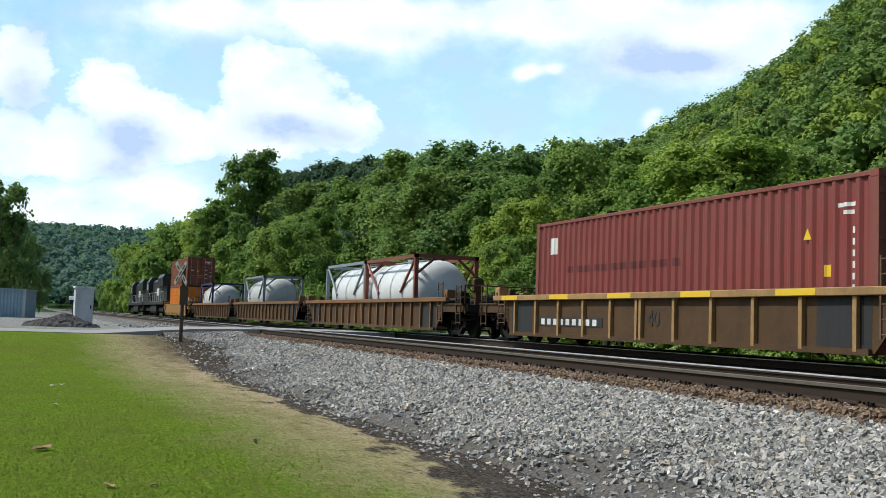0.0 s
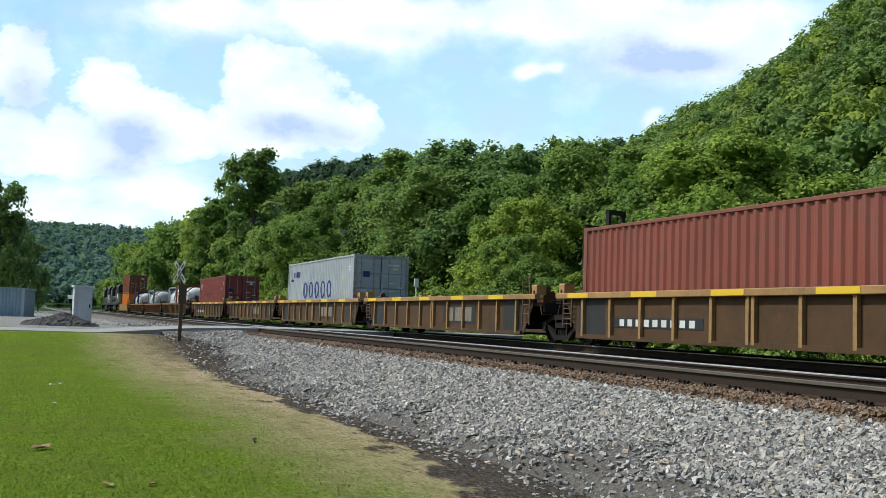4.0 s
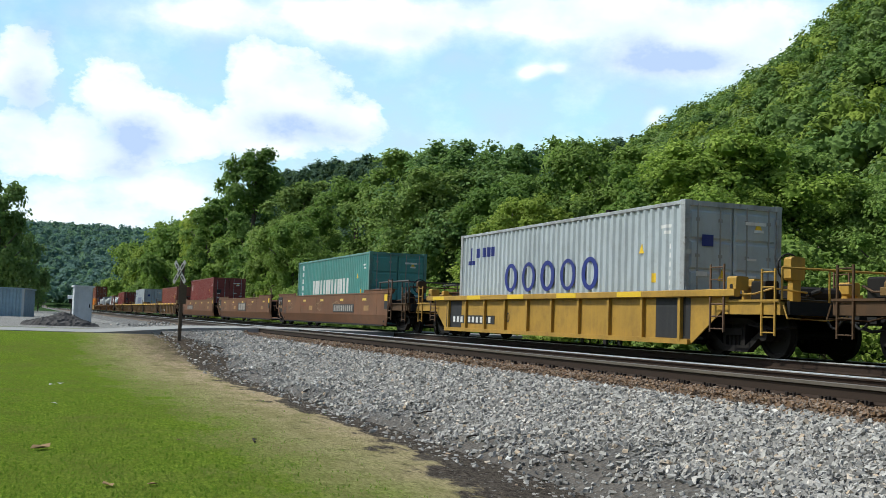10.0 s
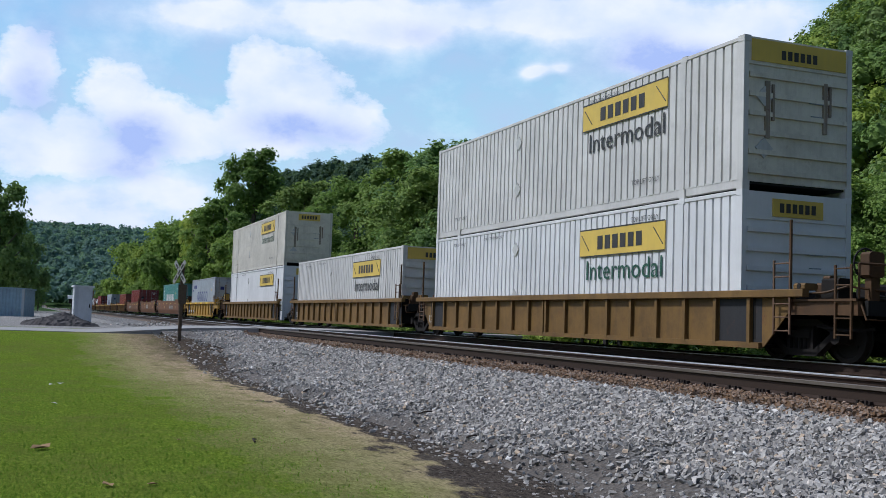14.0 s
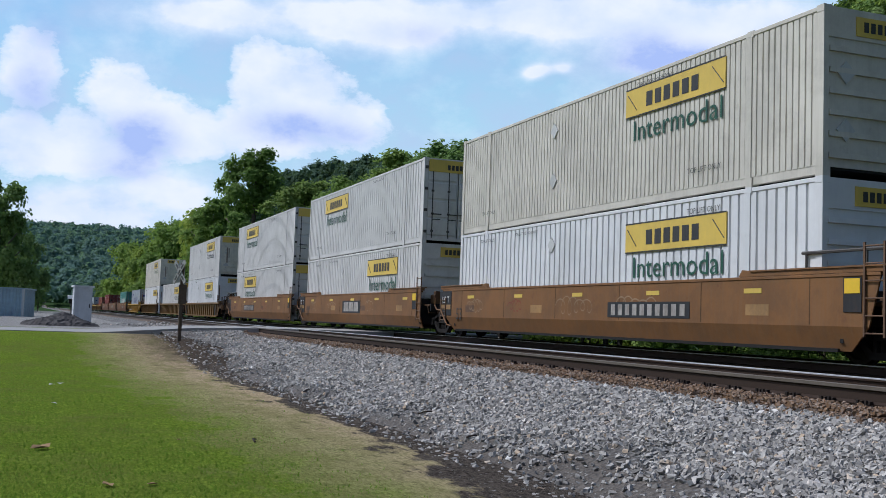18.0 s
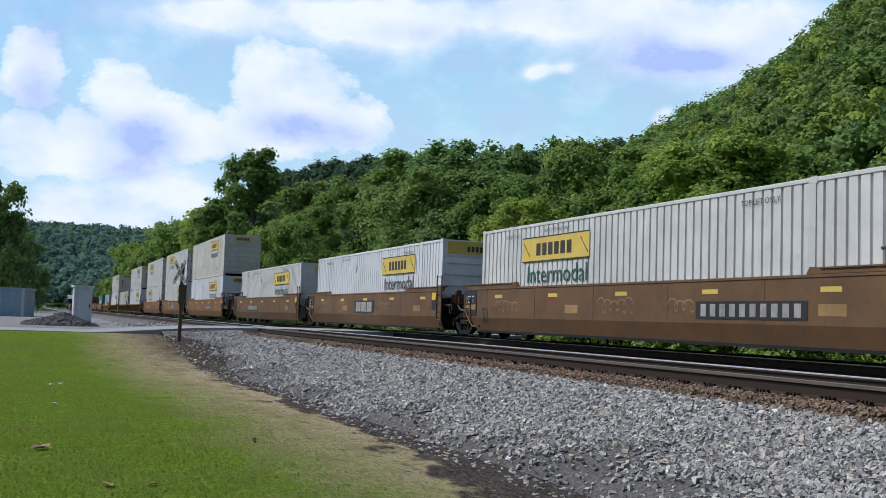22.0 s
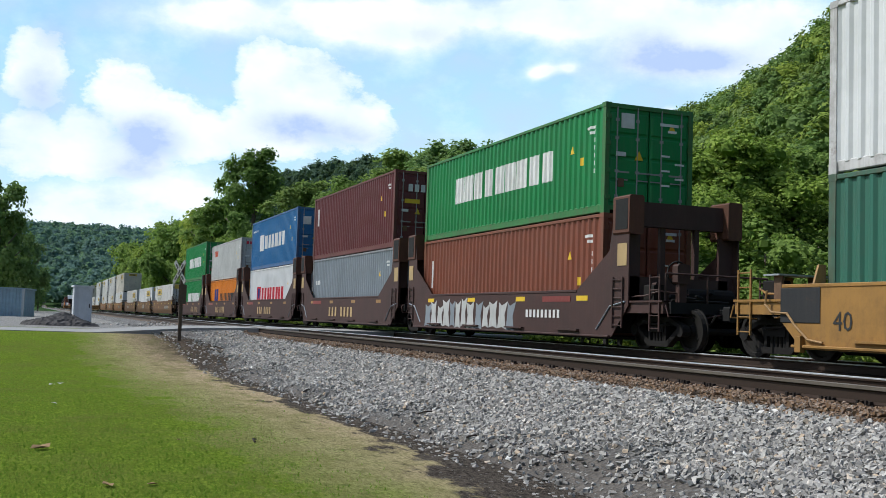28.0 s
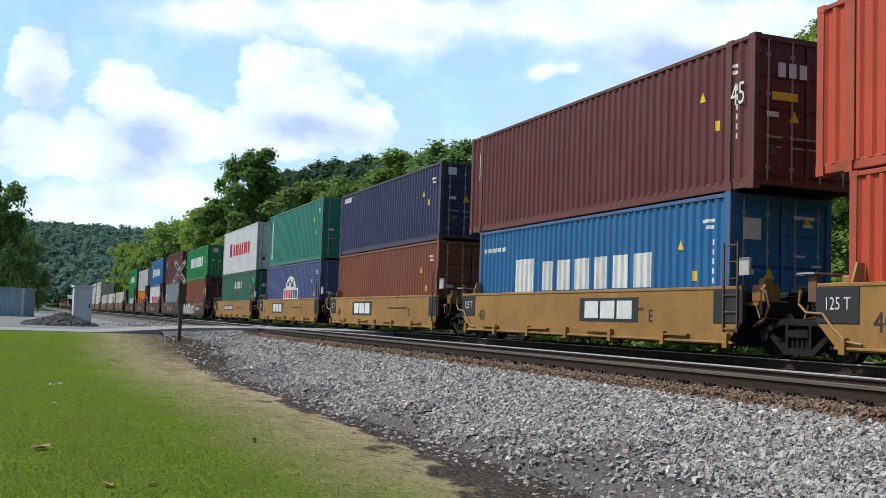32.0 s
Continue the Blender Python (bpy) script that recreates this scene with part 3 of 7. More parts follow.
def words(text, fore, up, size, mat, stretch=1.0, rear=False, out=0.008, name="lettering", x_side=None, width=None):
    """Readable words, from fore to the rear along the near side."""
    def draw(ob, L=0.0, H=0.0, W=0.0, style=""):
        key = (text, size, mat.name)
        if key not in GLYPHS:
            me = glyphs(text, size)
            me.materials.clear()
            me.materials.append(mat)
            GLYPHS[key] = me
        o = part(name, GLYPHS[key], ob)
        k = stretch
        if width:
            xs = [p.co.x for p in GLYPHS[key].vertices]
            k = width / (max(xs) - min(xs))
        if rear:
            o.matrix_basis = Matrix.Translation((-W / 2 + fore, -L / 2 - out, up)) @ pose(0, 0, 0, 90, 0, 0) @ Matrix.Diagonal((k, 1, 1, 1))
        else:
            x = -W / 2 - out if x_side is None else x_side
            o.matrix_basis = Matrix.Translation((x, L / 2 - fore, up)) @ pose(0, 0, 0, 90, 0, -90) @ Matrix.Diagonal((k, 1, 1, 1))
    return draw


# ---- rail cars ----
def wheel_mesh():
    s = Shape()
    for sx in (-1, 1):
        c = sx * 0.7175
        s.lathe_x([(c - sx * 0.02, 0.0), (c - sx * 0.02, 0.12), (c + sx * 0.01, 0.14), (c + sx * 0.005, 0.34), (c - sx * 0.025, 0.36), (c - sx * 0.035, 0.475), (c - sx * 0.005, 0.475), (c, 0.445), (c + sx * 0.10, 0.44), (c + sx * 0.10, 0.37), (c + sx * 0.055, 0.35), (c + sx * 0.05, 0.14), (c + sx * 0.14, 0.12), (c + sx * 0.14, 0.0)], 24)
        for i in range(3):
            a = 2 * math.pi * i / 3
            s.box(c + sx * 0.05 - 0.02, c + sx * 0.05 + 0.02, 0.24 * math.cos(a) - 0.03, 0.24 * math.cos(a) + 0.03, 0.24 * math.sin(a) - 0.03, 0.24 * math.sin(a) + 0.03)
    s.tube((-0.95, 0, 0), (0.95, 0, 0), 0.075, n=12)
    return s.mesh("wheelset", M_WHEEL)


def side_frame_mesh(sx):
    """Cast three-piece truck frame: sloping arms, windows and a spring nest."""
    s = Shape()
    x0, x1 = sorted((sx * 0.90, sx * 1.05))
    s.prism_x([(-0.98, 0.36), (-0.98, 0.54), (-0.62, 0.66), (-0.40, 0.74), (0.40, 0.74), (0.62, 0.66), (0.98, 0.54), (0.98, 0.36), (0.80, 0.36), (0.80, 0.50), (0.45, 0.62), (-0.45, 0.62), (-0.80, 0.50), (-0.80, 0.36)][::-1], x0, x1)
    s.prism_x([(-0.80, 0.42), (-0.80, 0.54), (-0.34, 0.22), (0.34, 0.22), (0.80, 0.54), (0.80, 0.42), (0.38, 0.10), (-0.38, 0.10)], x0, x1)
    for y in (-0.33, 0.27):
        s.box(x0, x1, y, y + 0.07, 0.2, 0.64)
    for y in (-0.18, -0.06, 0.06, 0.18):
        s.tube((sx * 0.98, y, 0.20), (sx * 0.98, y, 0.42), 0.05, n=8)
    s.box(x0 - 0.02, x1 + 0.02, -0.26, 0.26, 0.41, 0.54)
    for y in (-0.89, 0.89):
        s.tube((sx * 0.90, y, 0.445), (sx * 1.09, y, 0.445), 0.13, n=10)
    return s


SIDE_FRAMES = [side_frame_mesh(-1).mesh("side_frame", M_TRUCK), side_frame_mesh(1).mesh("side_frame", M_TRUCK)]
WHEELSET = wheel_mesh()
BOLSTER = Shape().box(-0.95, 0.95, -0.22, 0.22, 0.42, 0.66, 0.03).box(-0.25, 0.25, -0.3, 0.3, 0.62, 0.80, 0.03).mesh("truck", M_BLACK)


def truck(ob, y):
    tr = part("truck", BOLSTER, ob, at=pose(0, y, 0))
    for me in SIDE_FRAMES:
        part("side_frame", me, tr)
    for d in (-0.89, 0.89):
        w = part("wheelset", WHEELSET, tr, at=pose(0, d, 0.445))
        WHEELS.append(w)


def ladder(ob, x, y0, y1, z0, z1, mat, rungs=4):
    s = Shape()
    for y in (y0, y1):
        s.box(x - 0.015, x + 0.015, y - 0.018, y + 0.018, z0, z1)
    for i in range(rungs):
        z = z0 + 0.06 + i * (z1 - z0 - 0.12) / max(1, rungs - 1)
        s.tube((x, y0, z), (x, y1, z), 0.013, n=6)
    part("ladder", (s, mat), ob)


def end_gear(ob, y, d, mat, room, deck=1.02, brake=False):
    """The platform over a truck: deck, bulkhead, hoses, posts. d: +1 at the front end."""
    s = Shape()
    a, b = sorted((y, y - d * room))
    s.box(-1.30, 1.30, a, b, deck - 0.06, deck, 0.01)
    part("end_platform", (s, mat), ob)
    s = Shape()
    c, e = sorted((y - d * (room - 0.08), y - d * room))
    s.box(-1.40, 1.40, c, e, 0.35, deck + 0.20)
    part("bulkhead", (s, M_BLACK), ob)
    s = Shape()
    a2, b2 = sorted((y + d * 0.02, y + d * 0.10))
    s.box(-1.28, 1.28, a2, b2, deck - 0.22, deck + 0.02)
    part("end_sill", (s, M_BLACK), ob)
    s = Shape()
    for k in range(3):
        z = deck + 0.08 + 0.05 * k
        s.tube((-0.9 + 0.3 * k, y - d * room * 0.2, z), (0.8, y - d * room * (0.35 + 0.15 * k), z), 0.025, n=6)
    s.box(-0.45, 0.05, y - d * room * 0.6 - 0.15, y - d * room * 0.6 + 0.15, deck, deck + 0.22, 0.03)
    s.tube((0.3, y - d * room * 0.7, deck), (0.3, y - d * room * 0.3, deck + 0.3), 0.05, n=8)
    part("brake_piping", (s, M_BLACK), ob)
    # air reservoir, valve and cut lever on the deck
    yr = y - d * room * 0.45
    part("air_reservoir", (Shape().tube((-0.2, yr, deck + 0.2), (1.0, yr, deck + 0.2), 0.17, n=12), M_TRUCK), ob)
    part("brake_valve", (Shape().box(-1.1, -0.75, yr - 0.2, yr + 0.15, deck, deck + 0.34, 0.04).box(-1.02, -0.84, yr - 0.1, yr + 0.06, deck + 0.3, deck + 0.46, 0.03), mat), ob)
    part("cut_lever", (Shape().pipe([(-1.38, y + d * 0.06, deck - 0.05), (-1.38, y + d * 0.16, deck - 0.28), (-0.5, y + d * 0.16, deck - 0.30), (-0.1, y + d * 0.2, deck - 0.22)], 0.018), mat), ob)
    if brake:
        yb = y - d * room * 0.14
        s = Shape().box(-0.85, -0.67, yb - 0.07, yb + 0.07, deck, deck + 0.85, 0.02)
        s.box(-0.92, -0.60, yb - 0.10, yb + 0.10, deck + 0.42, deck + 0.84, 0.04)
        part("brake_mast", (s, mat), ob)
        ring = [(-0.76 + math.cos(i * math.pi / 8) * 0.25, yb - d * 0.15, deck + 0.66 + math.sin(i * math.pi / 8) * 0.25) for i in range(17)]
        s = Shape()
        for p, q in zip(ring, ring[1:]):
            s.tube(p, q, 0.018, n=5)
        for i in range(0, 16, 4):
            s.tube((-0.76, yb - d * 0.15, deck + 0.66), ring[i], 0.012, n=5)
        part("brake_wheel", (s, M_BLACK), ob)
        s = Shape()
        for x in (-1.3, -0.25, 1.3):
            s.tube((x, y - d * 0.08, deck), (x, y - d * 0.08, deck + 0.62), 0.022, n=6)
        s.tube((-1.3, y - d * 0.08, deck + 0.62), (1.3, y - d * 0.08, deck + 0.62), 0.022, n=6)
        part("end_rail", (s, mat), ob)


def coupler(ob, y, d):
    s = Shape().box(-0.09, 0.09, min(y, y + d * 0.42), max(y, y + d * 0.42), 0.70, 0.92, 0.02)
    s.box(-0.16, 0.16, min(y + d * 0.24, y + d * 0.46), max(y + d * 0.24, y + d * 0.46), 0.66, 0.98, 0.03)
    part("coupler", (s, M_BLACK), ob)
    s = Shape().pipe([(-0.5, y + d * (0.05 + 0.07 * i), 0.72 - 0.14 * math.sin(i * 0.6)) for i in range(7)], 0.025)
    part("air_hose", (s, M_BLACK), ob)


def well_car(front, rear, kind, mat, sill, label, trucks, ends, marks=(), rib=1.3, top=1.27, deep=12.7):
    """One well between its sill ends (the train's measure). ends: which ends carry couplers, 'f' and 'r'."""
    ob = thing("well_car", label, "rail car", group="well cars of the train")
    mid, h = (front + rear) / 2, (front - rear) / 2
    w = min(deep / 2, h - 0.6)
    bot = 0.22
    for sx in (-1, 1):
        s = Shape()
        if kind == "rib":
            a, b = sorted((sx * 1.37, sx * 1.395))
            e0 = h - 0.35
            s.prism_x([(-e0, top - 0.1), (e0, top - 0.1), (e0, 0.98), (w + 0.35, bot), (-w - 0.35, bot), (-e0, 0.98)][::-1], a, b)
            a, b = sorted((sx * 1.36, sx * 1.47))
            s.box(a, b, -w - 0.3, w + 0.3, bot - 0.03, bot + 0.07)
        elif kind == "smooth":
            # side plate with a kinked lower half and slanting ends
            for sg, zz in ((0, 0),):
                e0 = h - 0.45
                for (za, xa, ya), (zb, xb, yb) in (((top, 1.46, e0), (0.62, 1.46, min(e0, w + 0.75))), ((0.62, 1.46, min(e0, w + 0.75)), (bot, 1.34, w + 0.25))):
                    q = [(sx * xa, -ya, za), (sx * xa, ya, za), (sx * xb, yb, zb), (sx * xb, -yb, zb)]
                    s.put(q, [(0, 1, 2, 3) if sx > 0 else (3, 2, 1, 0)])
                    s.put([(p[0] - sx * 0.03, p[1], p[2]) for p in q], [(3, 2, 1, 0) if sx > 0 else (0, 1, 2, 3)])
        elif kind == "tall":
            x = sx * 1.43
            prof = [(-h + 0.15, 3.05), (-h + 0.80, 3.05), (-h + 1.0, 2.2), (-h + 2.5, top), (h - 2.5, top), (h - 1.0, 2.2), (h - 0.80, 3.05), (h - 0.15, 3.05), (h - 0.15, 0.95), (w + 0.25, bot + 0.03), (-w - 0.25, bot + 0.03), (-h + 0.15, 0.95)]
            a, b = sorted((x, x + sx * 0.03))
            s.prism_x(prof[::-1], a, b)
        elif kind == "gondola":
            x = sx * 1.43
            prof = [(-h + 0.25, top), (h - 0.25, top), (h - 0.25, 0.66), (h - 0.75, bot), (-h + 0.75, bot), (-h + 0.25, 0.66)]
            a, b = sorted((x, x + sx * 0.03))
            s.prism_x(prof[::-1], a, b)
        part("side_plate", (s, mat), ob)
        if kind == "smooth" and sx < 0:
            for k in range(6):
                yk = -w + 0.6 + k * (2 * w - 1.2) / 5
                part("weld_seam", (Shape().box(-1.4635, -1.45, yk - 0.012, yk + 0.012, 0.64, top - 0.06), P_DKBROWN), ob)
            for k in range(4):
                yk = -w + 2.0 + k * (2 * w - 3.2) / 3
                part("faded_patch", (Shape().box(-1.4625, -1.45, yk - 0.35, yk + 0.30, 0.78, 0.98), P_RUSTY if k % 2 else P_TAN), ob, "faded paint patch")
        # top chord
        s = Shape()
        a, b = sorted((sx * 1.38, sx * (1.52 if kind == "rib" else 1.475)))
        if kind == "rib":
            s.box(a, b, -h, h, top - 0.14, top, 0.012)
        elif kind == "smooth":
            s.box(a, b, -h + 0.45, h - 0.45, top - 0.05, top + 0.01, 0.01)
            for e in (-1, 1):
                y0, y1 = sorted((e * (h - 0.3), e * (h - 3.6)))
                g = Shape().box(a, b, y0, y1, top + 0.013, top + 0.10).box(*sorted((sx * 1.30, sx * 1.50)), y0, y1, top + 0.098, top + 0.125)
                g.prism_x([(e * (h - 3.6), top + 0.013), (e * (h - 3.6), top + 0.115), (e * (h - 3.85), top + 0.14), (e * (h - 3.95), top + 0.013)][::e], a, b)
                part("guard_plate", (g, sill), ob)
        else:
            y = h - 2.5 if kind == "tall" else h - 0.25
            s.box(a, b, -y, y, top - 0.05, top + 0.015, 0.01)
        part("top_chord", (s, sill), ob, "")
        if kind == "rib":
            n = max(4, int(round(2 * w / rib)))
            rb = Shape().box(*sorted((sx * 1.39, sx * 1.475)), -0.045, 0.045, bot + 0.02, top - 0.13).mesh("rib", sill)
            for i in range(n + 1):
                part("rib", rb, ob, at=pose(0, -w + 2 * w * i / n, 0))
            if n % 2 == 0:
                part("rib", rb, ob, at=pose(0, 0.16, 0))
        if kind in ("gondola", "tall"):
            s = Shape().box(*sorted((sx * 1.44, sx * 1.52)), -w - 0.2, w + 0.2, bot + 0.02, bot + 0.07, 0.01)
            part("bottom_flange", (s, sill if kind == "gondola" else mat), ob)
            for k in range(4):
                yk = -w * 0.72 + k * w * 0.48
                part("step_strip", (Shape().box(*sorted((sx * 1.45, sx * 1.54)), yk - 0.55, yk + 0.55, bot + 0.14, bot + 0.18), sill if kind == "gondola" else mat), ob)
        if kind == "tall":
            for e in (-1, 1):
                y0, y1 = sorted((e * (h - 0.10), e * (h - 0.80)))
                part("guide_box", (Shape().box(*sorted((sx * 1.12, sx * 1.50)), y0, y1, 2.55, 3.42, 0.04), P_GUIDE), ob, "rust-stained guide box")
                y0, y1 = sorted((e * (h - 0.35), e * (h - 0.42)))
                part("end_stanchion", (Shape().box(*sorted((sx * 1.05, sx * 1.45)), y0, y1, 0.9, 2.6), mat), ob)
    if kind == "tall":
        for e in (-1, 1):
            y0, y1 = sorted((e * (h - 0.30), e * (h - 0.55)))
            part("cross_beam", (Shape().box(-1.2, 1.2, y0, y1, 2.75, 3.30, 0.03), mat), ob)
            part("end_wall", (Shape().box(-1.3, 1.3, min(y0, y1) + 0.05, max(y0, y1) - 0.05, 0.9, 1.62, 0.02), mat), ob)
            for k in (-0.45, 0.45):
                part("strut", (Shape().box(k - 0.06, k + 0.06, y0 + 0.06, y1 - 0.06, 1.6, 2.78), mat), ob)
    # floor of the well
    s = Shape().box(-1.40, 1.40, -w, w, bot - 0.02, bot + 0.04)
    part("well_floor", (s, M_BLACK), ob)
    for e, nm in ((1, "f"), (-1, "r")):
        reach = 1.15 if nm in ends else 0.0
        gear = P_DKBROWN if kind in ("smooth", "rib") and mat is not P_YELLOWCAR else mat
        end_gear(ob, e * (h + reach), e, gear, h - w - 0.05 + reach, deck=1.02, brake=(nm == "r" and nm in ends))
        if nm in ends:
            coupler(ob, e * (h + reach + 0.1), e)
            for sx in (-1, 1):
                y0, y1 = sorted((e * (h - 0.5), e * (h + reach)))
                part("side_sill", (Shape().prism_x([(y0, 0.80), (y1, 0.80), (y1, 1.06), (y0, 1.06)][::-1], *sorted((sx * 1.24, sx * 1.40))).box(*sorted((sx * 1.20, sx * 1.44)), y0, y1, 1.03, 1.07), gear), ob)
                yl = e * (h + reach - 0.12)
                ladder(ob, sx * 1.42, min(yl, yl - e * 0.36), max(yl, yl - e * 0.36), 0.42, 1.62, gear, 5)
            if kind == "smooth":
                s = Shape()
                for sx in (-1, 1):
                    s.tube((sx * 1.32, e * (h - 2.4), 1.86), (sx * 1.32, e * (h + reach - 0.1), 1.86), 0.03, n=6)
                    for yk in (h - 2.3, h - 0.9, h + 0.3, h + reach - 0.15):
                        s.tube((sx * 1.32, e * yk, 1.02), (sx * 1.32, e * yk, 1.86), 0.024, n=6)
                s.box(-1.32, 1.32, *sorted((e * (h - 0.15), e * (h + 0.3))), 1.84, 1.88)
                part("walkway_rail", (s, M_DARKROD), ob, "dark steel rail and grating")
            part("junction_box", (Shape().box(-1.25, -0.95, *sorted((e * (h + 0.15), e * (h + 0.55))), 1.02, 1.42, 0.03), M_TRUCK), ob)
            part("bleed_rod", (Shape().pipe([(-1.33, e * (h - 0.2), 1.16), (-1.33, e * (h + 0.35), 1.18), (-1.2, e * (h + 0.7), 1.28), (-0.6, e * (h + 0.9), 1.22)], 0.02), gear), ob)
            part("slack_rod", (Shape().pipe([(-1.1, e * (h - 0.1), 0.62), (-1.1, e * (h + 0.6), 0.55), (-0.9, e * (h + 1.0), 0.6)], 0.03), M_TRUCK), ob)
        if kind == "rib":
            for sx in (-1, 1):
                c0, c1 = sorted((e * (h - 0.02), e * (h - 0.30)))
                part("end_casting", (Shape().box(*sorted((sx * 1.18, sx * 1.46)), c0, c1, top - 0.02, top + (0.24 if top > 1.25 else 0.10), 0.03), sill), ob)
                if top < 1.25:
                    part("grab_pole", (Shape().tube((sx * 1.42, e * (h - 0.42), 0.9), (sx * 1.42, e * (h - 0.42), 2.45), 0.03, n=6), P_DKBROWN), ob)
                z0, z1 = sorted((e * (w + 0.30), e * (w - 0.95)))
                part("end_panel", (Shape().box(*sorted((sx * 1.39, sx * 1.398)), z0, z1, 0.30, top - 0.15), P_CHARCOAL), ob, "dark grey end panel")
                # black disc on the uncut casting paints the shade inside its hole
                part("casting_eye", (Shape().tube((sx * 1.455, (c0 + c1) / 2, top + 0.05), (sx * 1.468, (c0 + c1) / 2, top + 0.05), 0.05, n=10), M_BLACK), ob)
        if kind in ("smooth", "gondola") and nm == "f":
            c0, c1 = sorted((h - 0.22, h - 1.20))
            part("end_panel", (Shape().box(-1.474, -1.40, c0, c1, 0.66, top - 0.05, 0.01), P_CHARCOAL), ob, "dark grey end panel")
            if nm not in ends:
                words("125 T", 0.42, top - 0.42, 0.30, P_LETTER, 0.85, x_side=-1.482)(ob, 2 * h)
                if kind == "smooth":
                    part("reflective_stripe", (Shape().box(-1.480, -1.455, c0 + 0.05, c1 - 0.05, top - 0.62, top - 0.47), P_TAN), ob)
            pipe = [(h + 0.12, 1.22), (h + 0.16, 0.98), (h - 0.02, 0.84), (h - 0.42, 0.82), (h - 0.62, 0.62), (h - 0.95, 0.38), (h - 1.3, 0.34)]
            s = Shape().pipe([(-1.50, pa, pb) for pa, pb in pipe], 0.022)
            part("air_pipe", (s, P_TAN if kind == "gondola" else mat), ob)
        if kind == "gondola":
            if nm == "r":
                c0, c1 = sorted((-h + 0.22, -h + 1.10))
                part("end_panel", (Shape().box(-1.474, -1.40, c0, c1, 0.62, top - 0.05, 0.01), P_CHARCOAL), ob, "dark grey end panel")
                part("grab_plate", (Shape().box(-1.30, -1.26, -h + 0.25, -h + 0.62, top + 0.22, top + 0.55), P_PALE), ob, "pale grey plate")
                hose = [(-h + 0.05, 1.28), (-h - 0.12, 1.2), (-h - 0.2, 0.95), (-h - 0.05, 0.7), (-h + 0.25, 0.58)]
                s = Shape().pipe([(-1.2, pa, pb) for pa, pb in hose], 0.03)
                part("brake_hose", (s, P_RUSTY), ob, "rusty curved hose")
            else:
                part("walkway", (Shape().box(-1.45, 1.2, h - 0.15, h + 0.28, top + 0.18, top + 0.21), M_STEEL), ob, "grey steel grating")
                for k in range(4):
                    part("bracket", (Shape().box(-1.36 + 0.75 * k, -1.30 + 0.75 * k, h - 0.1, h + 0.1, 1.02, top + 0.18), P_RUSTY), ob)
                part("guide_plate", (Shape().prism_y([(-1.47, top - 0.02), (-1.22, top - 0.02), (-1.22, top + 0.34), (-1.36, top + 0.34)], h - 1.05, h - 1.0), P_TAN), ob, "faded yellow guide plate")
            for k in range(7):
                yk = -w + 2 * w * k / 6
                if nm == "f":
                    part("flange_bracket", (Shape().box(-1.55, -1.45, yk - 0.07, yk + 0.07, bot - 0.06, bot + 0.22, 0.01), sill), ob)
        if kind == "smooth" and nm == "r":
            c0, c1 = sorted((-h + 0.85, -h + 1.25))
            part("end_panel", (Shape().box(-1.475, -1.455, c0, c1, 0.85, top - 0.06), P_CHARCOAL), ob, "dark grey end panel")
            part("reflective_stripe", (Shape().box(-1.484, -1.470, c0 + 0.03, c1 - 0.03, top - 0.32, top - 0.08), M_YELLOW), ob)
        if kind == "tall":
            for sx in (-1, 1):
                c0, c1 = sorted((e * (h - 0.22), e * (h - 0.62)))
                part("end_panel", (Shape().box(*sorted((sx * 1.462, sx * 1.474)), c0, c1, 1.85, 2.35), P_GOLD), ob, "faded data panel")
                # flat black plate paints the shade of the guide box's open side
                part("guide_recess", (Shape().box(*sorted((sx * 1.495, sx * 1.508)), c0 - 0.06, c1 + 0.06, 2.66, 3.34), M_BLACK), ob)
            part("air_pipe", (Shape().pipe([(-1.47, e * (h - 0.25), 1.05), (-1.47, e * (h - 0.9), 0.95), (-1.47, e * (h - 1.5), 0.42)], 0.022), P_SLATE), ob)
        for sx in (-1, 1):
            if kind == "gondola" and e > 0:
                continue
            y0 = e * (h - 0.35)
            ladder(ob, sx * 1.49, min(y0, y0 - e * 0.42), max(y0, y0 - e * 0.42), 0.46, {"tall": 1.6, "gondola": 2.15 if e < 0 else 1.2, "smooth": 1.95 if e < 0 else 1.2, "rib": 1.75 if e < 0 else 1.2}[kind], {"tall": mat, "gondola": P_RUSTY}.get(kind, P_RUSTY), 6)
    for ty in trucks:
        truck(ob, ty - mid)
    for m in marks:
        m(ob, 2 * h, top, 2.94, kind)
    return rolling(ob, mid)


def face(style, up):
    """How far a painted mark stands from the car's middle."""
    if style == "rib":
        return 1.400 if up < 1.08 else 1.524
    return 1.464


def side_patch(fore, up, width, height, mat, name="marking", lean=0.0):
    """A painted patch on a car's side plate."""
    def draw(ob, L, H, W, style):
        s = Shape()
        y1 = L / 2 - fore
        x = face(style, up)
        s.box(-x - (0.004 if "panel" in name else 0.002), -x + 0.015, y1 - width, y1, up, up + height)
        part(name, (s, mat), ob)
    return draw


def side_blocks(fore, up, width, height, count, mat, gap=0.42, name="lettering"):
    def draw(ob, L, H, W, style):
        for i in range(count):
            w = width / count
            y1 = L / 2 - fore - i * w - w * gap / 2
            b = w * (1 - gap)
            s = Shape().put(*wall_strip(FLAT, face(style, up) + 0.008, -1, up, up + height, y1 - b, y1))
            part(name, (s, mat), ob)
    return draw


def side_words(text, fore, up, size, mat, stretch=1.0):
    def draw(ob, L, H, W, style):
        words(text, fore, up, size, mat, stretch, x_side=-face(style, up) - 0.006)(ob, L)
    return draw


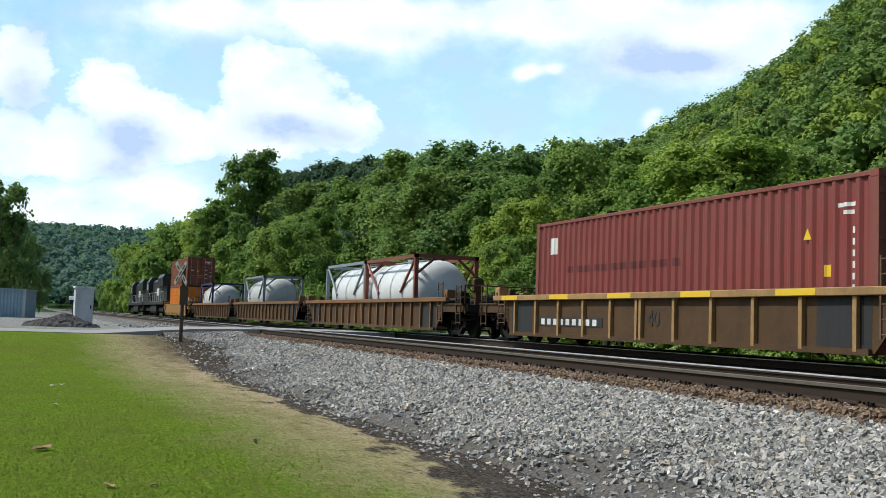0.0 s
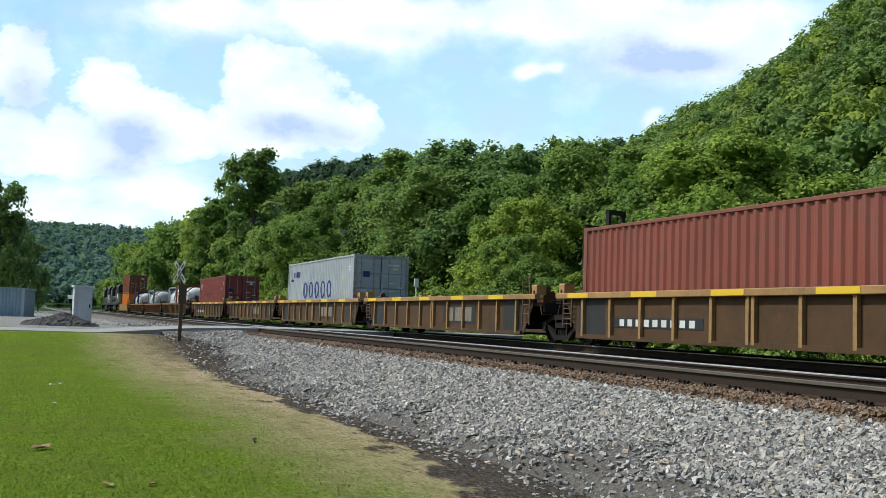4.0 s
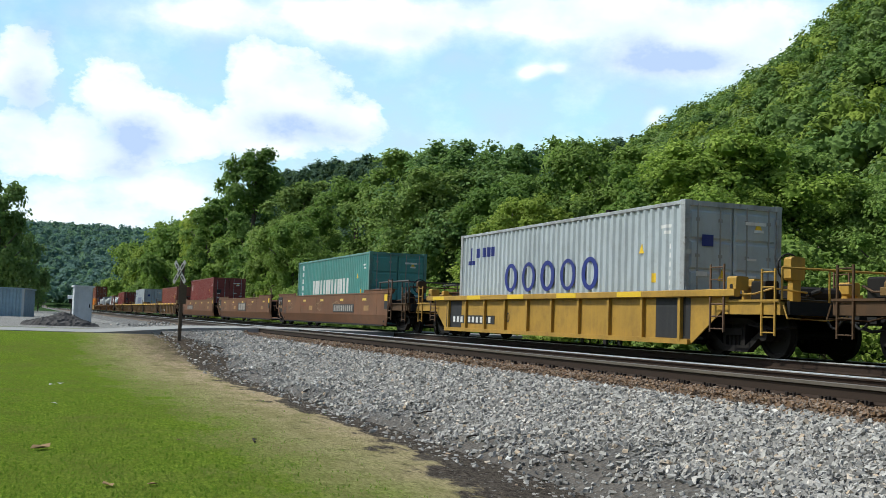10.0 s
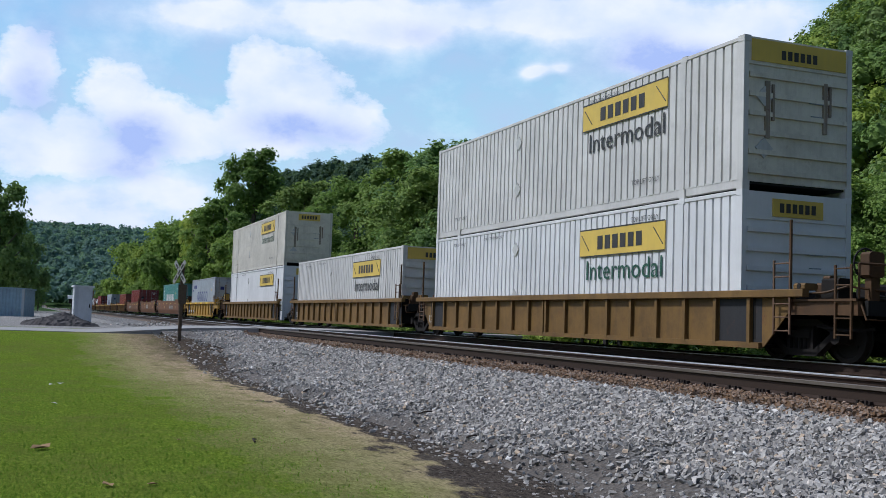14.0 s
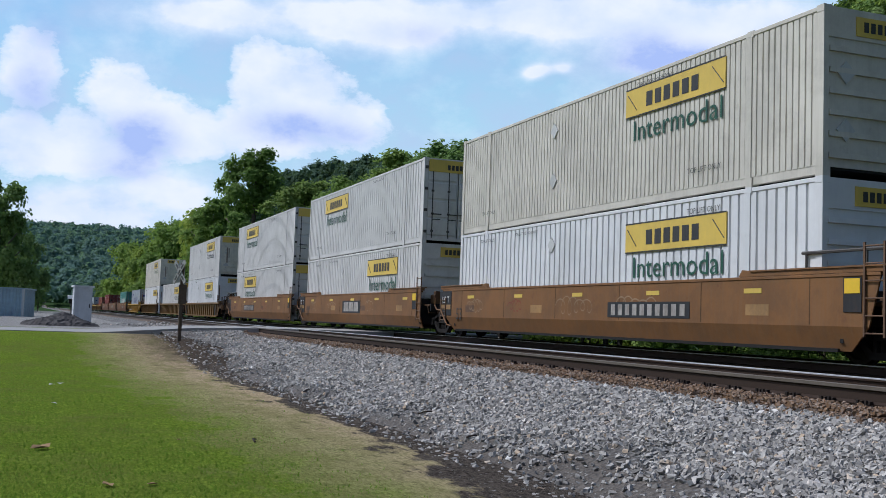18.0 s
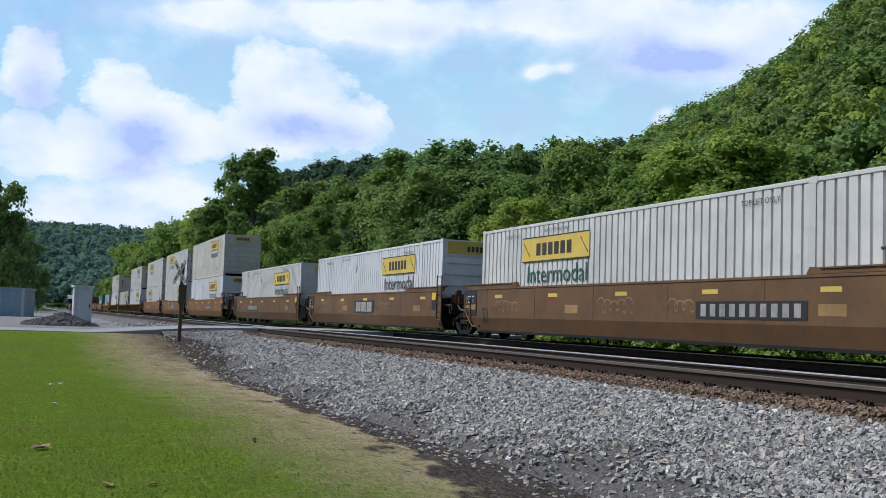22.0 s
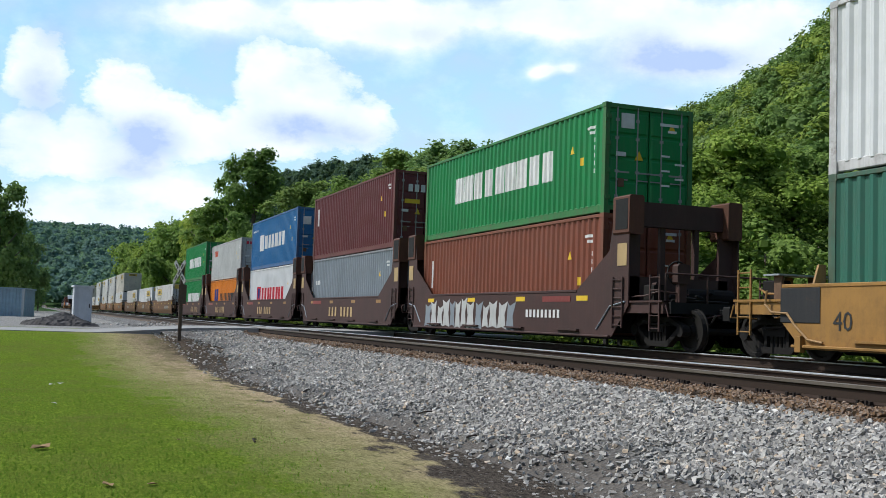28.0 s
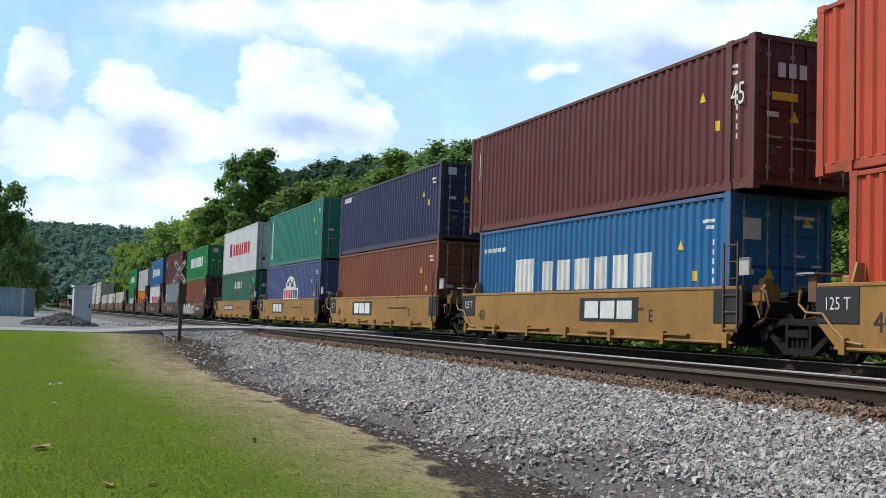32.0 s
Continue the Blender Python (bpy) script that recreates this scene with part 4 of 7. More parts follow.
# ---- paints ----
P_CHARCOAL = paint("charcoal_car_paint", (0.024, 0.024, 0.026), 0.65, 0.3, 0.10, dust=(0.06, 0.052, 0.045))
P_BROWN = paint("brown_car_paint", (0.205, 0.094, 0.030), 0.6, 0.40, 0.22, dust=(0.17, 0.11, 0.065))
P_REDBROWN = paint("red_brown_car_paint", (0.158, 0.066, 0.028), 0.62, 0.42, 0.24, dust=(0.16, 0.105, 0.065))
P_UMBER = paint("umber_car_paint", (0.150, 0.078, 0.032), 0.62, 0.45, 0.25, dust=(0.12, 0.08, 0.05))
P_AMBERBROWN = paint("amber_brown_car_paint", (0.185, 0.104, 0.028), 0.6, 0.45, 0.25, dust=(0.09, 0.055, 0.026))
P_DKBROWN = paint("dark_brown_car_paint", (0.088, 0.044, 0.016), 0.7, 0.45, 0.30, dust=(0.055, 0.034, 0.018))
P_TAN = paint("sun_faded_yellow_paint", (0.37, 0.215, 0.082), 0.6, 0.45, 0.25, dust=(0.20, 0.13, 0.075))
P_AMBER = paint("amber_yellow_car_paint", (0.325, 0.170, 0.043), 0.55, 0.36, 0.12, dust=(0.20, 0.115, 0.05))
P_YELLOWCAR = paint("golden_yellow_car_paint", (0.44, 0.255, 0.040), 0.55, 0.34, 0.14, dust=(0.20, 0.12, 0.05))
P_MAROON = paint("maroon_brown_car_paint", (0.062, 0.030, 0.025), 0.6, 0.4, 0.15, dust=(0.075, 0.05, 0.04))
P_GUIDE = paint("rust_stained_maroon_paint", (0.105, 0.042, 0.026), 0.65, 0.45, 0.4, dust=(0.13, 0.065, 0.035))
P_RED = paint("faded_red_paint", (0.225, 0.044, 0.038), 0.45, 0.16, 0.06)
P_RED2 = paint("brick_red_paint", (0.24, 0.060, 0.040), 0.5, 0.22, 0.06)
P_RUST = paint("red_oxide_paint", (0.205, 0.058, 0.030), 0.5, 0.14, 0.06)
P_WINE = paint("wine_red_paint", (0.118, 0.022, 0.024), 0.45, 0.14, 0.04)
P_SILVER = paint("light_grey_paint", (0.42, 0.46, 0.49), 0.45, 0.16, 0.06)
P_PALE = paint("pale_warm_grey_paint", (0.50, 0.50, 0.485), 0.45, 0.18, 0.05)
P_SLATE = paint("slate_grey_paint", (0.23, 0.26, 0.29), 0.5, 0.18, 0.05)
P_TEAL = paint("teal_green_paint", (0.10, 0.30, 0.27), 0.45, 0.20, 0.07)
P_GREEN = paint("bright_green_paint", (0.013, 0.205, 0.052), 0.42, 0.10, 0.04)
P_DKGREEN = paint("bottle_green_paint", (0.036, 0.140, 0.096), 0.45, 0.14, 0.05)
P_SEA = paint("sea_green_paint", (0.032, 0.200, 0.150), 0.42, 0.12, 0.04)
P_BLUE = paint("sky_blue_paint", (0.022, 0.135, 0.325), 0.42, 0.14, 0.05)
P_NAVY = paint("navy_blue_paint", (0.027, 0.032, 0.092), 0.45, 0.10, 0.04)
P_INDIGO = paint("dusty_indigo_paint", (0.072, 0.096, 0.235), 0.5, 0.16, 0.07)
P_ORANGE = paint("orange_paint", (0.66, 0.195, 0.010), 0.45, 0.12, 0.04)
P_VERMIL = paint("vermilion_paint", (0.50, 0.065, 0.025), 0.42, 0.10, 0.03)
P_WHITE = paint("off_white_paint", (0.60, 0.585, 0.56), 0.45, 0.15, 0.05)
P_CREAM = paint("dirty_cream_paint", (0.60, 0.565, 0.49), 0.5, 0.2, 0.07)
P_SOOT = paint("soot_streaked_cream_paint", (0.68, 0.64, 0.54), 0.55, 0.22, 0.12, dust=(0.16, 0.12, 0.085))
P_STREAK = paint("soot_streak_stain", (0.24, 0.195, 0.15), 0.8, 0.7, 0.35, dust=(0.45, 0.41, 0.35))
P_BRIGHT = paint("clean_white_paint", (0.665, 0.665, 0.665), 0.4, 0.08, 0.03)
P_LOGO = paint("faded_yellow_logo", (0.66, 0.47, 0.09), 0.5, 0.12, 0.03)
P_LETTER = paint("weathered_white_lettering", (0.72, 0.71, 0.69), 0.5, 0.2, 0.03)
P_INK = paint("dark_green_lettering", (0.02, 0.085, 0.055), 0.5, 0.1, 0.02)
P_INKBLK = paint("black_lettering", (0.035, 0.035, 0.035), 0.5, 0.15, 0.02)
P_CBLUE = paint("blue_lettering", (0.018, 0.030, 0.19), 0.5, 0.1, 0.02)
P_CRED = paint("red_lettering", (0.55, 0.02, 0.04), 0.5, 0.08, 0.02)
P_WORN = paint("half_worn_lettering", (0.40, 0.375, 0.34), 0.6, 0.5, 0.2, dust=(0.14, 0.09, 0.055))
P_FADED = paint("worn_off_lettering", (0.24, 0.205, 0.165), 0.6, 0.5, 0.2, dust=(0.10, 0.06, 0.035))
P_RUSTY = paint("rusted_brown_steel", (0.15, 0.085, 0.048), 0.7, 0.5, 0.4, dust=(0.09, 0.055, 0.035))
P_CHALK = paint("chalk_scrawl", (0.30, 0.20, 0.115), 0.7, 0.3, 0.1)
P_CHALKRED = paint("red_scrawl", (0.22, 0.045, 0.025), 0.7, 0.3, 0.1)
P_GOLD = paint("tan_lettering", (0.46, 0.32, 0.15), 0.5, 0.2, 0.03)

FT40, FT45, FT53 = 12.19, 13.72, 16.15
CASE = 0.27      # container floor over the rail


def diamond(fore, up):
    """A folded placard holder, standing on its corner."""
    def draw(ob, L, H, W, style):
        y = L / 2 - fore
        s = Shape().prism_x([(y, up - 0.2), (y + 0.2, up), (y, up + 0.2), (y - 0.2, up)][::-1], -W / 2 - 0.012, -W / 2 + 0.01)
        part("placard", (s, P_PALE), ob)
    return draw


def rear_diamond(x, up):
    def draw(ob, L, H, W, style):
        s = Shape().prism_y([(-W / 2 + x, up - 0.2), (-W / 2 + x + 0.2, up), (-W / 2 + x, up + 0.2), (-W / 2 + x - 0.2, up)], -L / 2 - 0.014, -L / 2 + 0.01)
        part("placard", (s, P_PALE), ob)
    return draw


def domestic(front, z, style, mat, fore, end="nose", label="", words_mat=None, both=True, nose=None):
    """A 53 foot domestic box with a yellow brand panel. fore: panel from the front end."""
    pz = 1.98 if z > 2 else 1.88
    marks = [plate(fore, pz, 3.68, 0.62, P_LOGO, "brand_panel", out=0.012)]

    def bars(ob, L, H, W, st):
        for i in range(6):
            y1 = L / 2 - fore - 0.85 - i * 0.34
            part("brand_lettering", (Shape().put(*wall_strip(FLAT, W / 2 + 0.018, -1, pz + 0.14, pz + 0.46, y1 - 0.24, y1)), P_INKBLK), ob)
        for y1 in (L / 2 - fore - 0.06, L / 2 - fore - 3.22):
            part("brand_scroll", (Shape().tube((-W / 2 - 0.016, y1 - 0.03, pz + 0.5), (-W / 2 - 0.016, y1 - 0.4, pz + 0.12), 0.012, n=5), P_INKBLK), ob)
        part("panel_edge", (Shape().box(-W / 2 - 0.016, -W / 2 - 0.011, L / 2 - fore - 3.68, L / 2 - fore, pz - 0.02, pz + 0.005), P_INKBLK), ob)
        part("panel_edge", (Shape().box(-W / 2 - 0.016, -W / 2 - 0.011, L / 2 - fore - 3.68, L / 2 - fore, pz + 0.61, pz + 0.64), P_INKBLK), ob)
    marks.append(bars)
    if both:
        marks.append(words("Intermodal", fore + 0.28, pz - 0.57, 0.66, words_mat or P_INK, width=3.25))
    marks.append(words("TOP LIFT ONLY", 12.2, 0.42 if z > 2 else 2.55, 0.16, P_INKBLK))
    marks.append(words("TOP LIFT ONLY", 1.6, 0.42 if z > 2 else 2.55, 0.14, P_INKBLK))
    marks.append(words("STACK TWO HIGH ONLY", 10.2 if z > 2 else 4.0, 2.62, 0.12, P_INKBLK))
    for f0, z0 in ((6.2, 0.95), (6.2, 2.25)):
        if fore > 5:
            marks.append(diamond(f0, z0))
    wide = 2.25 if end == "doors" or words_mat is P_INKBLK else 1.2
    marks.append(plate((2.59 - wide) / 2, 2.42, wide, 0.34 if wide < 2 else 0.42, P_LOGO, "brand_panel", rear=True, out=0.012))
    for i in range(6):
        marks.append(plate(0.86 + 0.15 * i, 2.50, 0.10, 0.18, P_INKBLK, "brand_lettering", rear=True, out=0.018))
    if nose is P_SOOT:
        for x, z0, w, hh in ((0.50, 0.95, 0.10, 1.1), (0.66, 1.3, 0.05, 0.7), (1.88, 1.15, 0.09, 1.0), (2.02, 1.5, 0.05, 0.6)):
            marks.append(plate(x, z0, w, hh, P_STREAK, "soot_streak", rear=True, out=0.019))
    if end == "nose":
        marks.append(plate(1.55, 1.72, 0.34, 0.10, P_SLATE, "small_print", rear=True, out=0.012))
        marks.append(plate(1.6, 1.40, 0.26, 0.08, P_SLATE, "small_print", rear=True, out=0.012))
        marks += [rear_diamond(0.48, 1.75), rear_diamond(0.48, 0.75)] if z > 2 else []
    return container(front - FT53 / 2, z, FT53, 2.90, 2.59, style, mat, mat, end, label, marks, "53 foot containers on the train", nose)


def iso(front, z, mat, label, marks=(), L=FT40, H=2.59, end="doors", frame_mat=None):
    extra = [bar(L - 0.62, 0.95 + 0.19 * k, 0.055, 0.11, P_LETTER, "code_mark") for k in range(6)]
    extra += [ bar(L - 0.95, H - 0.55, 0.42, 0.07, P_LETTER, "code_panel"), bar(L - 0.80, H - 0.68, 0.22, 0.07, P_LETTER, "code_panel"),
             bar(1.5, H - 0.45, 0.52, 0.07, P_LETTER, "code_panel", rear=True), bar(1.72, H - 0.60, 0.25, 0.06, P_LETTER, "code_panel", rear=True), bar(L - 1.25, 1.2, 0.16, 0.2, M_YELLOW, "hazard_sticker")]
    extra += [triangle(L - 1.75, H - 1.05, 0.2, False)]
    if end == "doors":
        extra += [triangle(0.82, 1.25, 0.22), triangle(1.75, H - 0.55, 0.18), plate(0.30, 1.32, 0.26, 0.10, P_LETTER, "small_print", rear=True), plate(0.36, 0.58, 0.16, 0.2, P_RUSTY, "rust_patch", rear=True)]
        extra += [plate(1.55 + 0.4 * (k % 2), H - 1.2 - 0.18 * k, 0.24, 0.045, P_LETTER, "small_print", rear=True) for k in range(5)]
    return container(front - L / 2, z, L, H, 2.438, "iso", mat, frame_mat or rusty_frame(mat), end, label, list(marks) + extra)


def rusty_frame(mat):
    """The same paint, more worn, for posts and rails."""
    c = COLOURS[mat.name]
    return paint("worn_" + mat.name, tuple(0.84 * v + 0.16 * w for v, w in zip(c, (0.20, 0.115, 0.07))), 0.55, 0.4, 0.30, dust=(0.17, 0.115, 0.075))


# ---- the consist, from the engines back; front ends in the train's measure ----
def consist():
    second = CASE + 2.96
    # short well behind the engines
    well_car(354.0, 337.2, "gondola", P_AMBER, P_AMBER, "amber yellow well car with a double stack of containers", [353.2, 338.0], "fr")
    iso(352.0, CASE, P_ORANGE, "orange corrugated container in a yellow well car")
    iso(352.0, CASE + 2.66, P_RUST, "rust red corrugated container stacked on an orange one")
    # three brown ribbed wells with tanks
    for f, r, tr, e in ((333.4, 315.0, [332.4, 314.3], "f"), (313.6, 295.0, [294.3], ""), (293.6, 275.0, [275.3], "r")):
        well_car(f, r, "rib", P_DKBROWN, P_BROWN, "dark brown ribbed well car, grimy and rusty", tr, e, rib=0.98, deep=15.6)
    for f, m1, m2 in ((331.0, P_NAVY, P_WHITE), (311.5, P_SLATE, P_PALE), (291.0, P_SLATE, P_BRIGHT), (284.9, P_RUST, P_BRIGHT)):
        tank(f, m1, m2)
    # five tan-silled ribbed wells
    spans = [(271.3, 255.9, [271.0, 255.1], "f"), (254.3, 238.9, [238.5], ""), (238.1, 223.0, [222.6], ""), (222.2, 207.0, [206.4], ""), (205.8, 190.6, [190.9], "r")]
    for i, (f, r, tr, e) in enumerate(spans):
        mk = [side_patch(0.6 + 2.9 * k, 1.145, 1.0, 0.115, M_YELLOW, "reflective_stripe") for k in range(5)]
        if i in (0, 2):
            mk.append(side_words("40", 7.9, 0.55, 0.5, P_INKBLK))
        if i in (1, 2, 3):
            mk += [side_patch(8.4, 0.44, 2.6, 0.54, P_CHARCOAL, "brand_panel"), side_blocks(8.6, 0.5, 2.2, 0.42, 3, P_FADED, 0.2)]
        else:
            mk.append(side_patch(2.6, 0.48, 3.4, 0.22, M_DARKINK, "number_panel"))
            mk.append(side_blocks(2.8, 0.51, 3.0, 0.15, 9, P_LETTER))
        well_car(f, r, "rib", P_DKBROWN, P_TAN, "brown ribbed well car with a sun-faded tan sill" + ("" if i in (0, 2, 4) else ", empty"), tr, e, mk, rib=1.3)
    iso(269.2, CASE, P_RED, "faded red corrugated container in a brown well car", [bar(0.75, 2.05, 0.42, 0.42, P_LETTER, "brand_mark"), blocks(1.7, 1.55, 5.0, 0.16, 12, P_WINE), bar(0.30, 1.72, 0.32, 0.26, M_DARKINK, "brand_mark", rear=True), bar(0.32, 1.66, 0.2, 0.05, P_LETTER, "brand_mark", rear=True)], H=2.9)
    iso(237.0, CASE, P_SILVER, "light grey corrugated container with blue brand lettering", ring_marks(), H=2.9)
    iso(205.0, CASE, P_RED2, "plain brick red corrugated container in a ribbed well car", [], end="nose")
    # three brown smooth-sided wells
    for i, (f, r, tr, e) in enumerate([(187.2, 168.1, [186.6, 167.3], "f"), (166.5, 148.0, [147.4], ""), (146.8, 127.0, [127.4], "r")]):
        mk = smooth_marks(i)
        well_car(f, r, "smooth", P_REDBROWN, P_REDBROWN, "brown smooth-sided well car with white numbers" + (", empty" if i == 1 else ""), tr, e, mk, top=1.47, deep=16.6)
    iso(183.0, CASE, P_RED, "red corrugated container low in a brown well car", [bar(0.75, 2.05, 0.42, 0.42, P_LETTER, "brand_mark"), bar(0.30, 1.72, 0.32, 0.26, M_DARKINK, "brand_mark", rear=True), bar(0.32, 1.66, 0.2, 0.05, P_LETTER, "brand_mark", rear=True)], H=2.9)
    iso(143.3, CASE, P_TEAL, "teal green corrugated container with white brand lettering", [blocks(2.93, 1.25, 6.3, 0.65, 13, P_LETTER, gap=0.32)] + [bar(0.85, 1.15 + 0.33 * k, 0.24, 0.22, P_LETTER, "brand_mark") for k in range(5)], H=2.9)
    # lone yellow ribbed well
    well_car(123.6, 107.2, "rib", P_YELLOWCAR, P_YELLOWCAR, "amber yellow ribbed well car with one grey container", [123.0, 107.8], "fr",
             [side_patch(1.9, 0.44, 3.4, 0.24, M_DARKINK, "number_panel"), side_blocks(2.1, 0.47, 3.0, 0.17, 10, P_LETTER), side_words("40", 5.9, 0.5, 0.42, P_INKBLK)] + [side_patch(0.6 + 2.9 * k, 1.145, 1.0, 0.115, M_YELLOW, "reflective_stripe") for k in range(5)], rib=1.35)
    iso(121.45, CASE, P_SILVER, "light grey corrugated container with blue brand lettering", ring_marks(), H=2.9)
    # three amber-brown ribbed wells with 53 foot boxes
    for f, r, tr, e in ((103.6, 85.9, [103.0, 84.4], "f"), (82.9, 65.4, [64.6], ""), (63.9, 44.6, [45.2], "r")):
        well_car(f, r, "rib", P_AMBERBROWN, P_AMBERBROWN, "rusty amber-brown ribbed well car under 53 foot containers", tr, e, [side_words("125", 1.0, 0.42, 0.34, P_PALE)], rib=1.05, top=1.24, deep=16.3)
    domestic(101.85, CASE, "flat", P_BRIGHT, 9.9, label="smooth bright white 53 foot container", both=False)
    domestic(101.85, second, "fine", P_CREAM, 9.67, label="dirty cream 53 foot container stacked on top", nose=P_SOOT)
    domestic(82.2, CASE, "post", P_WHITE, 9.8, label="white ribbed 53 foot container in a well car", words_mat=P_INKBLK)
    domestic(62.7, CASE, "post", P_BRIGHT, 9.9, label="clean white ribbed 53 foot container")
    domestic(62.7, second, "post", P_WHITE, 9.9, label="white 53 foot container, soot-streaked end, stacked on top", words_mat=P_INKBLK, nose=P_SOOT)
    # three brown smooth wells
    for i, (f, r, tr, e) in enumerate([(41.0, 21.6, [40.3, 21.0], "f"), (20.4, 2.4, [1.8], ""), (1.2, -18.3, [-17.6], "r")]):
        well_car(f, r, "smooth", P_BROWN, P_BROWN, "orange-brown smooth-sided well car under stacked containers", tr, e, smooth_marks(i + 3), top=1.47, deep=16.6)
    domestic(38.9, CASE, "post", P_WHITE, 2.8, "doors", label="white 53 foot container in a brown well car")
    domestic(38.9, second, "post", P_WHITE, 2.8, "doors", label="white 53 foot container with rear doors, stacked on top")
    domestic(19.5, CASE, "post", P_WHITE, 9.9, label="off-white ribbed 53 foot container in a brown well car")
    domestic(19.5, second, "post", P_WHITE, 2.93, "doors", label="off-white 53 foot container with rear doors, stacked on top")
    domestic(-0.2, CASE, "post", P_BRIGHT, 9.85, label="clean white 53 foot container under a cream one")
    domestic(-0.2, second, "fine", P_CREAM, 9.75, label="cream 53 foot container with a ribbed nose, stacked on top")
    for i, (f, r, tr, e) in enumerate([(-22.0, -40.9, [-21.5, -41.4], "f"), (-42.3, -60.4, [-61.0], ""), (-61.7, -81.0, [-80.4], "r")]):
        well_car(f, r, "smooth", P_UMBER, P_UMBER, "brown smooth-sided well car with one white container", tr, e, smooth_marks(i + 6), top=1.47, deep=16.6)
    domestic(-23.8, CASE, "post", P_WHITE, 9.85, label="white ribbed 53 foot container low in a brown well car")
    domestic(-43.4, CASE, "post", P_BRIGHT, 9.8, label="clean white 53 foot container with a ribbed nose", words_mat=P_INKBLK)
    domestic(-62.85, CASE, "post", P_WHITE, 2.75, "doors", label="white 53 foot container with yellow end panel")
    # five maroon wells with tall end guides
    tall = [(-85.4, -100.1, [-84.9, -100.7], "f"), (-101.0, -115.5, [-116.1], ""), (-116.4, -131.6, [-132.1], ""), (-132.5, -147.6, [-148.1], ""), (-148.4, -163.3, [-163.7], "r")]
    for i, (f, r, tr, e) in enumerate(tall):
        mk = [side_blocks(8.1 if i == 0 else 5.4, 0.52, 1.5, 0.40, 3, P_GOLD, 0.5), side_blocks(10.0 if i == 0 else 7.3, 0.52, 2.0, 0.40, 4, P_GOLD, 0.5)] if i < 4 else graffiti_marks()
        mk += [side_patch(2.2 + 3.4 * k, 1.08, 0.55, 0.12, M_YELLOW if i == 4 else P_TAN, "reflective_stripe") for k in range(4)]
        mk += [side_patch(2.6 if i != 4 else 10.6, 1.06, 1.5, 0.14, P_RED, "number_panel")]
        well_car(f, r, "tall", P_MAROON, P_MAROON, "maroon-brown well car with tall end guides", tr, e, mk, top=1.33)
    ever = lambda: [blocks(2.6, 1.0, 6.9, 0.8, 9, P_LETTER, gap=0.16), bar(0.42, 2.0, 0.36, 0.36, P_LETTER, "brand_mark", rear=True)]
    iso(-86.85, CASE, P_GREEN, "bright green corrugated container with white brand lettering", ever(), H=2.9)
    iso(-86.85, second, P_GREEN, "bright green corrugated container stacked on a green one", ever(), H=2.9)
    iso(-102.2, CASE, P_ORANGE, "orange corrugated container with dark brand lettering", [blocks(1.85, 1.05, 1.7, 0.9, 2, P_CBLUE, gap=0.1), blocks(4.25, 1.1, 6.3, 0.52, 11, P_INKBLK)])
    iso(-102.2, CASE + 2.66, P_PALE, "pale grey corrugated container stacked on an orange one", [blocks(1.2, 1.72, 1.5, 0.42, 4, P_VERMIL, gap=0.2), blocks(0.3, 2.15, 0.9, 0.18, 4, P_CRED, rear=True)])
    iso(-118.0, CASE, P_BRIGHT, "white corrugated container with red brand lettering", [bar(2.2, 1.05, 1.1, 0.8, P_CRED, "brand_mark"), bar(2.45, 1.15, 0.6, 0.6, P_CBLUE, "brand_mark", out=0.007), blocks(3.6, 1.05, 5.95, 0.72, 8, P_CRED)], H=2.9)
    iso(-118.0, second, P_BLUE, "blue corrugated container with white brand lettering", row_marks(3.85), H=2.9)
    iso(-133.9, CASE, P_SLATE, "slate grey corrugated container under a wine red one", [blocks(0.6, 1.7, 0.9, 0.2, 5, P_LETTER)], H=2.9)
    iso(-133.75, second, P_WINE, "wine red corrugated container stacked on a grey one", code_marks(), H=2.9)
    iso(-149.4, CASE, P_RUST, "red oxide corrugated container in a maroon well car", [blocks(0.7, 1.3, 0.24, 0.9, 1, P_LETTER)], H=2.9)
    iso(-149.4, second, P_GREEN, "bright green corrugated container stacked on a rust red one", ever())
    # five amber gondola-sided wells
    yel = [(-168.0, -182.2, [-167.6, -183.0], "f"), (-183.9, -198.1, [-198.9], ""), (-199.6, -213.4, [-214.2], ""), (-215.0, -229.0, [-229.8], ""), (-230.5, -245.0, [-244.6], "r")]
    for i, (f, r, tr, e) in enumerate(yel):
        mk = [side_words("40", 1.5, 0.55, 0.45, P_INKBLK)]
        if i == 0:
            mk += [side_patch(3.9, 0.70, 3.2, 0.34, M_DARKINK, "number_panel"), side_blocks(4.05, 0.76, 2.9, 0.22, 9, P_LETTER)]
        else:
            mk += [side_patch(3.75 if i < 3 else 7.6, 0.60, 2.6, 0.54, M_DARKINK, "brand_panel"), side_blocks(3.95 if i < 3 else 7.8, 0.67, 2.2, 0.40, 3, P_LETTER, 0.14)]
        mk += [side_patch(8.4, 0.86, 2.0, 0.05, M_DARKINK, "small_print"), side_words("BCDE"[i % 4], 10.6, 0.62, 0.38, P_INKBLK)]
        well_car(f, r, "gondola", P_AMBER, P_AMBER, "amber yellow smooth-sided well car with a double stack", tr, e, mk, top=1.31)
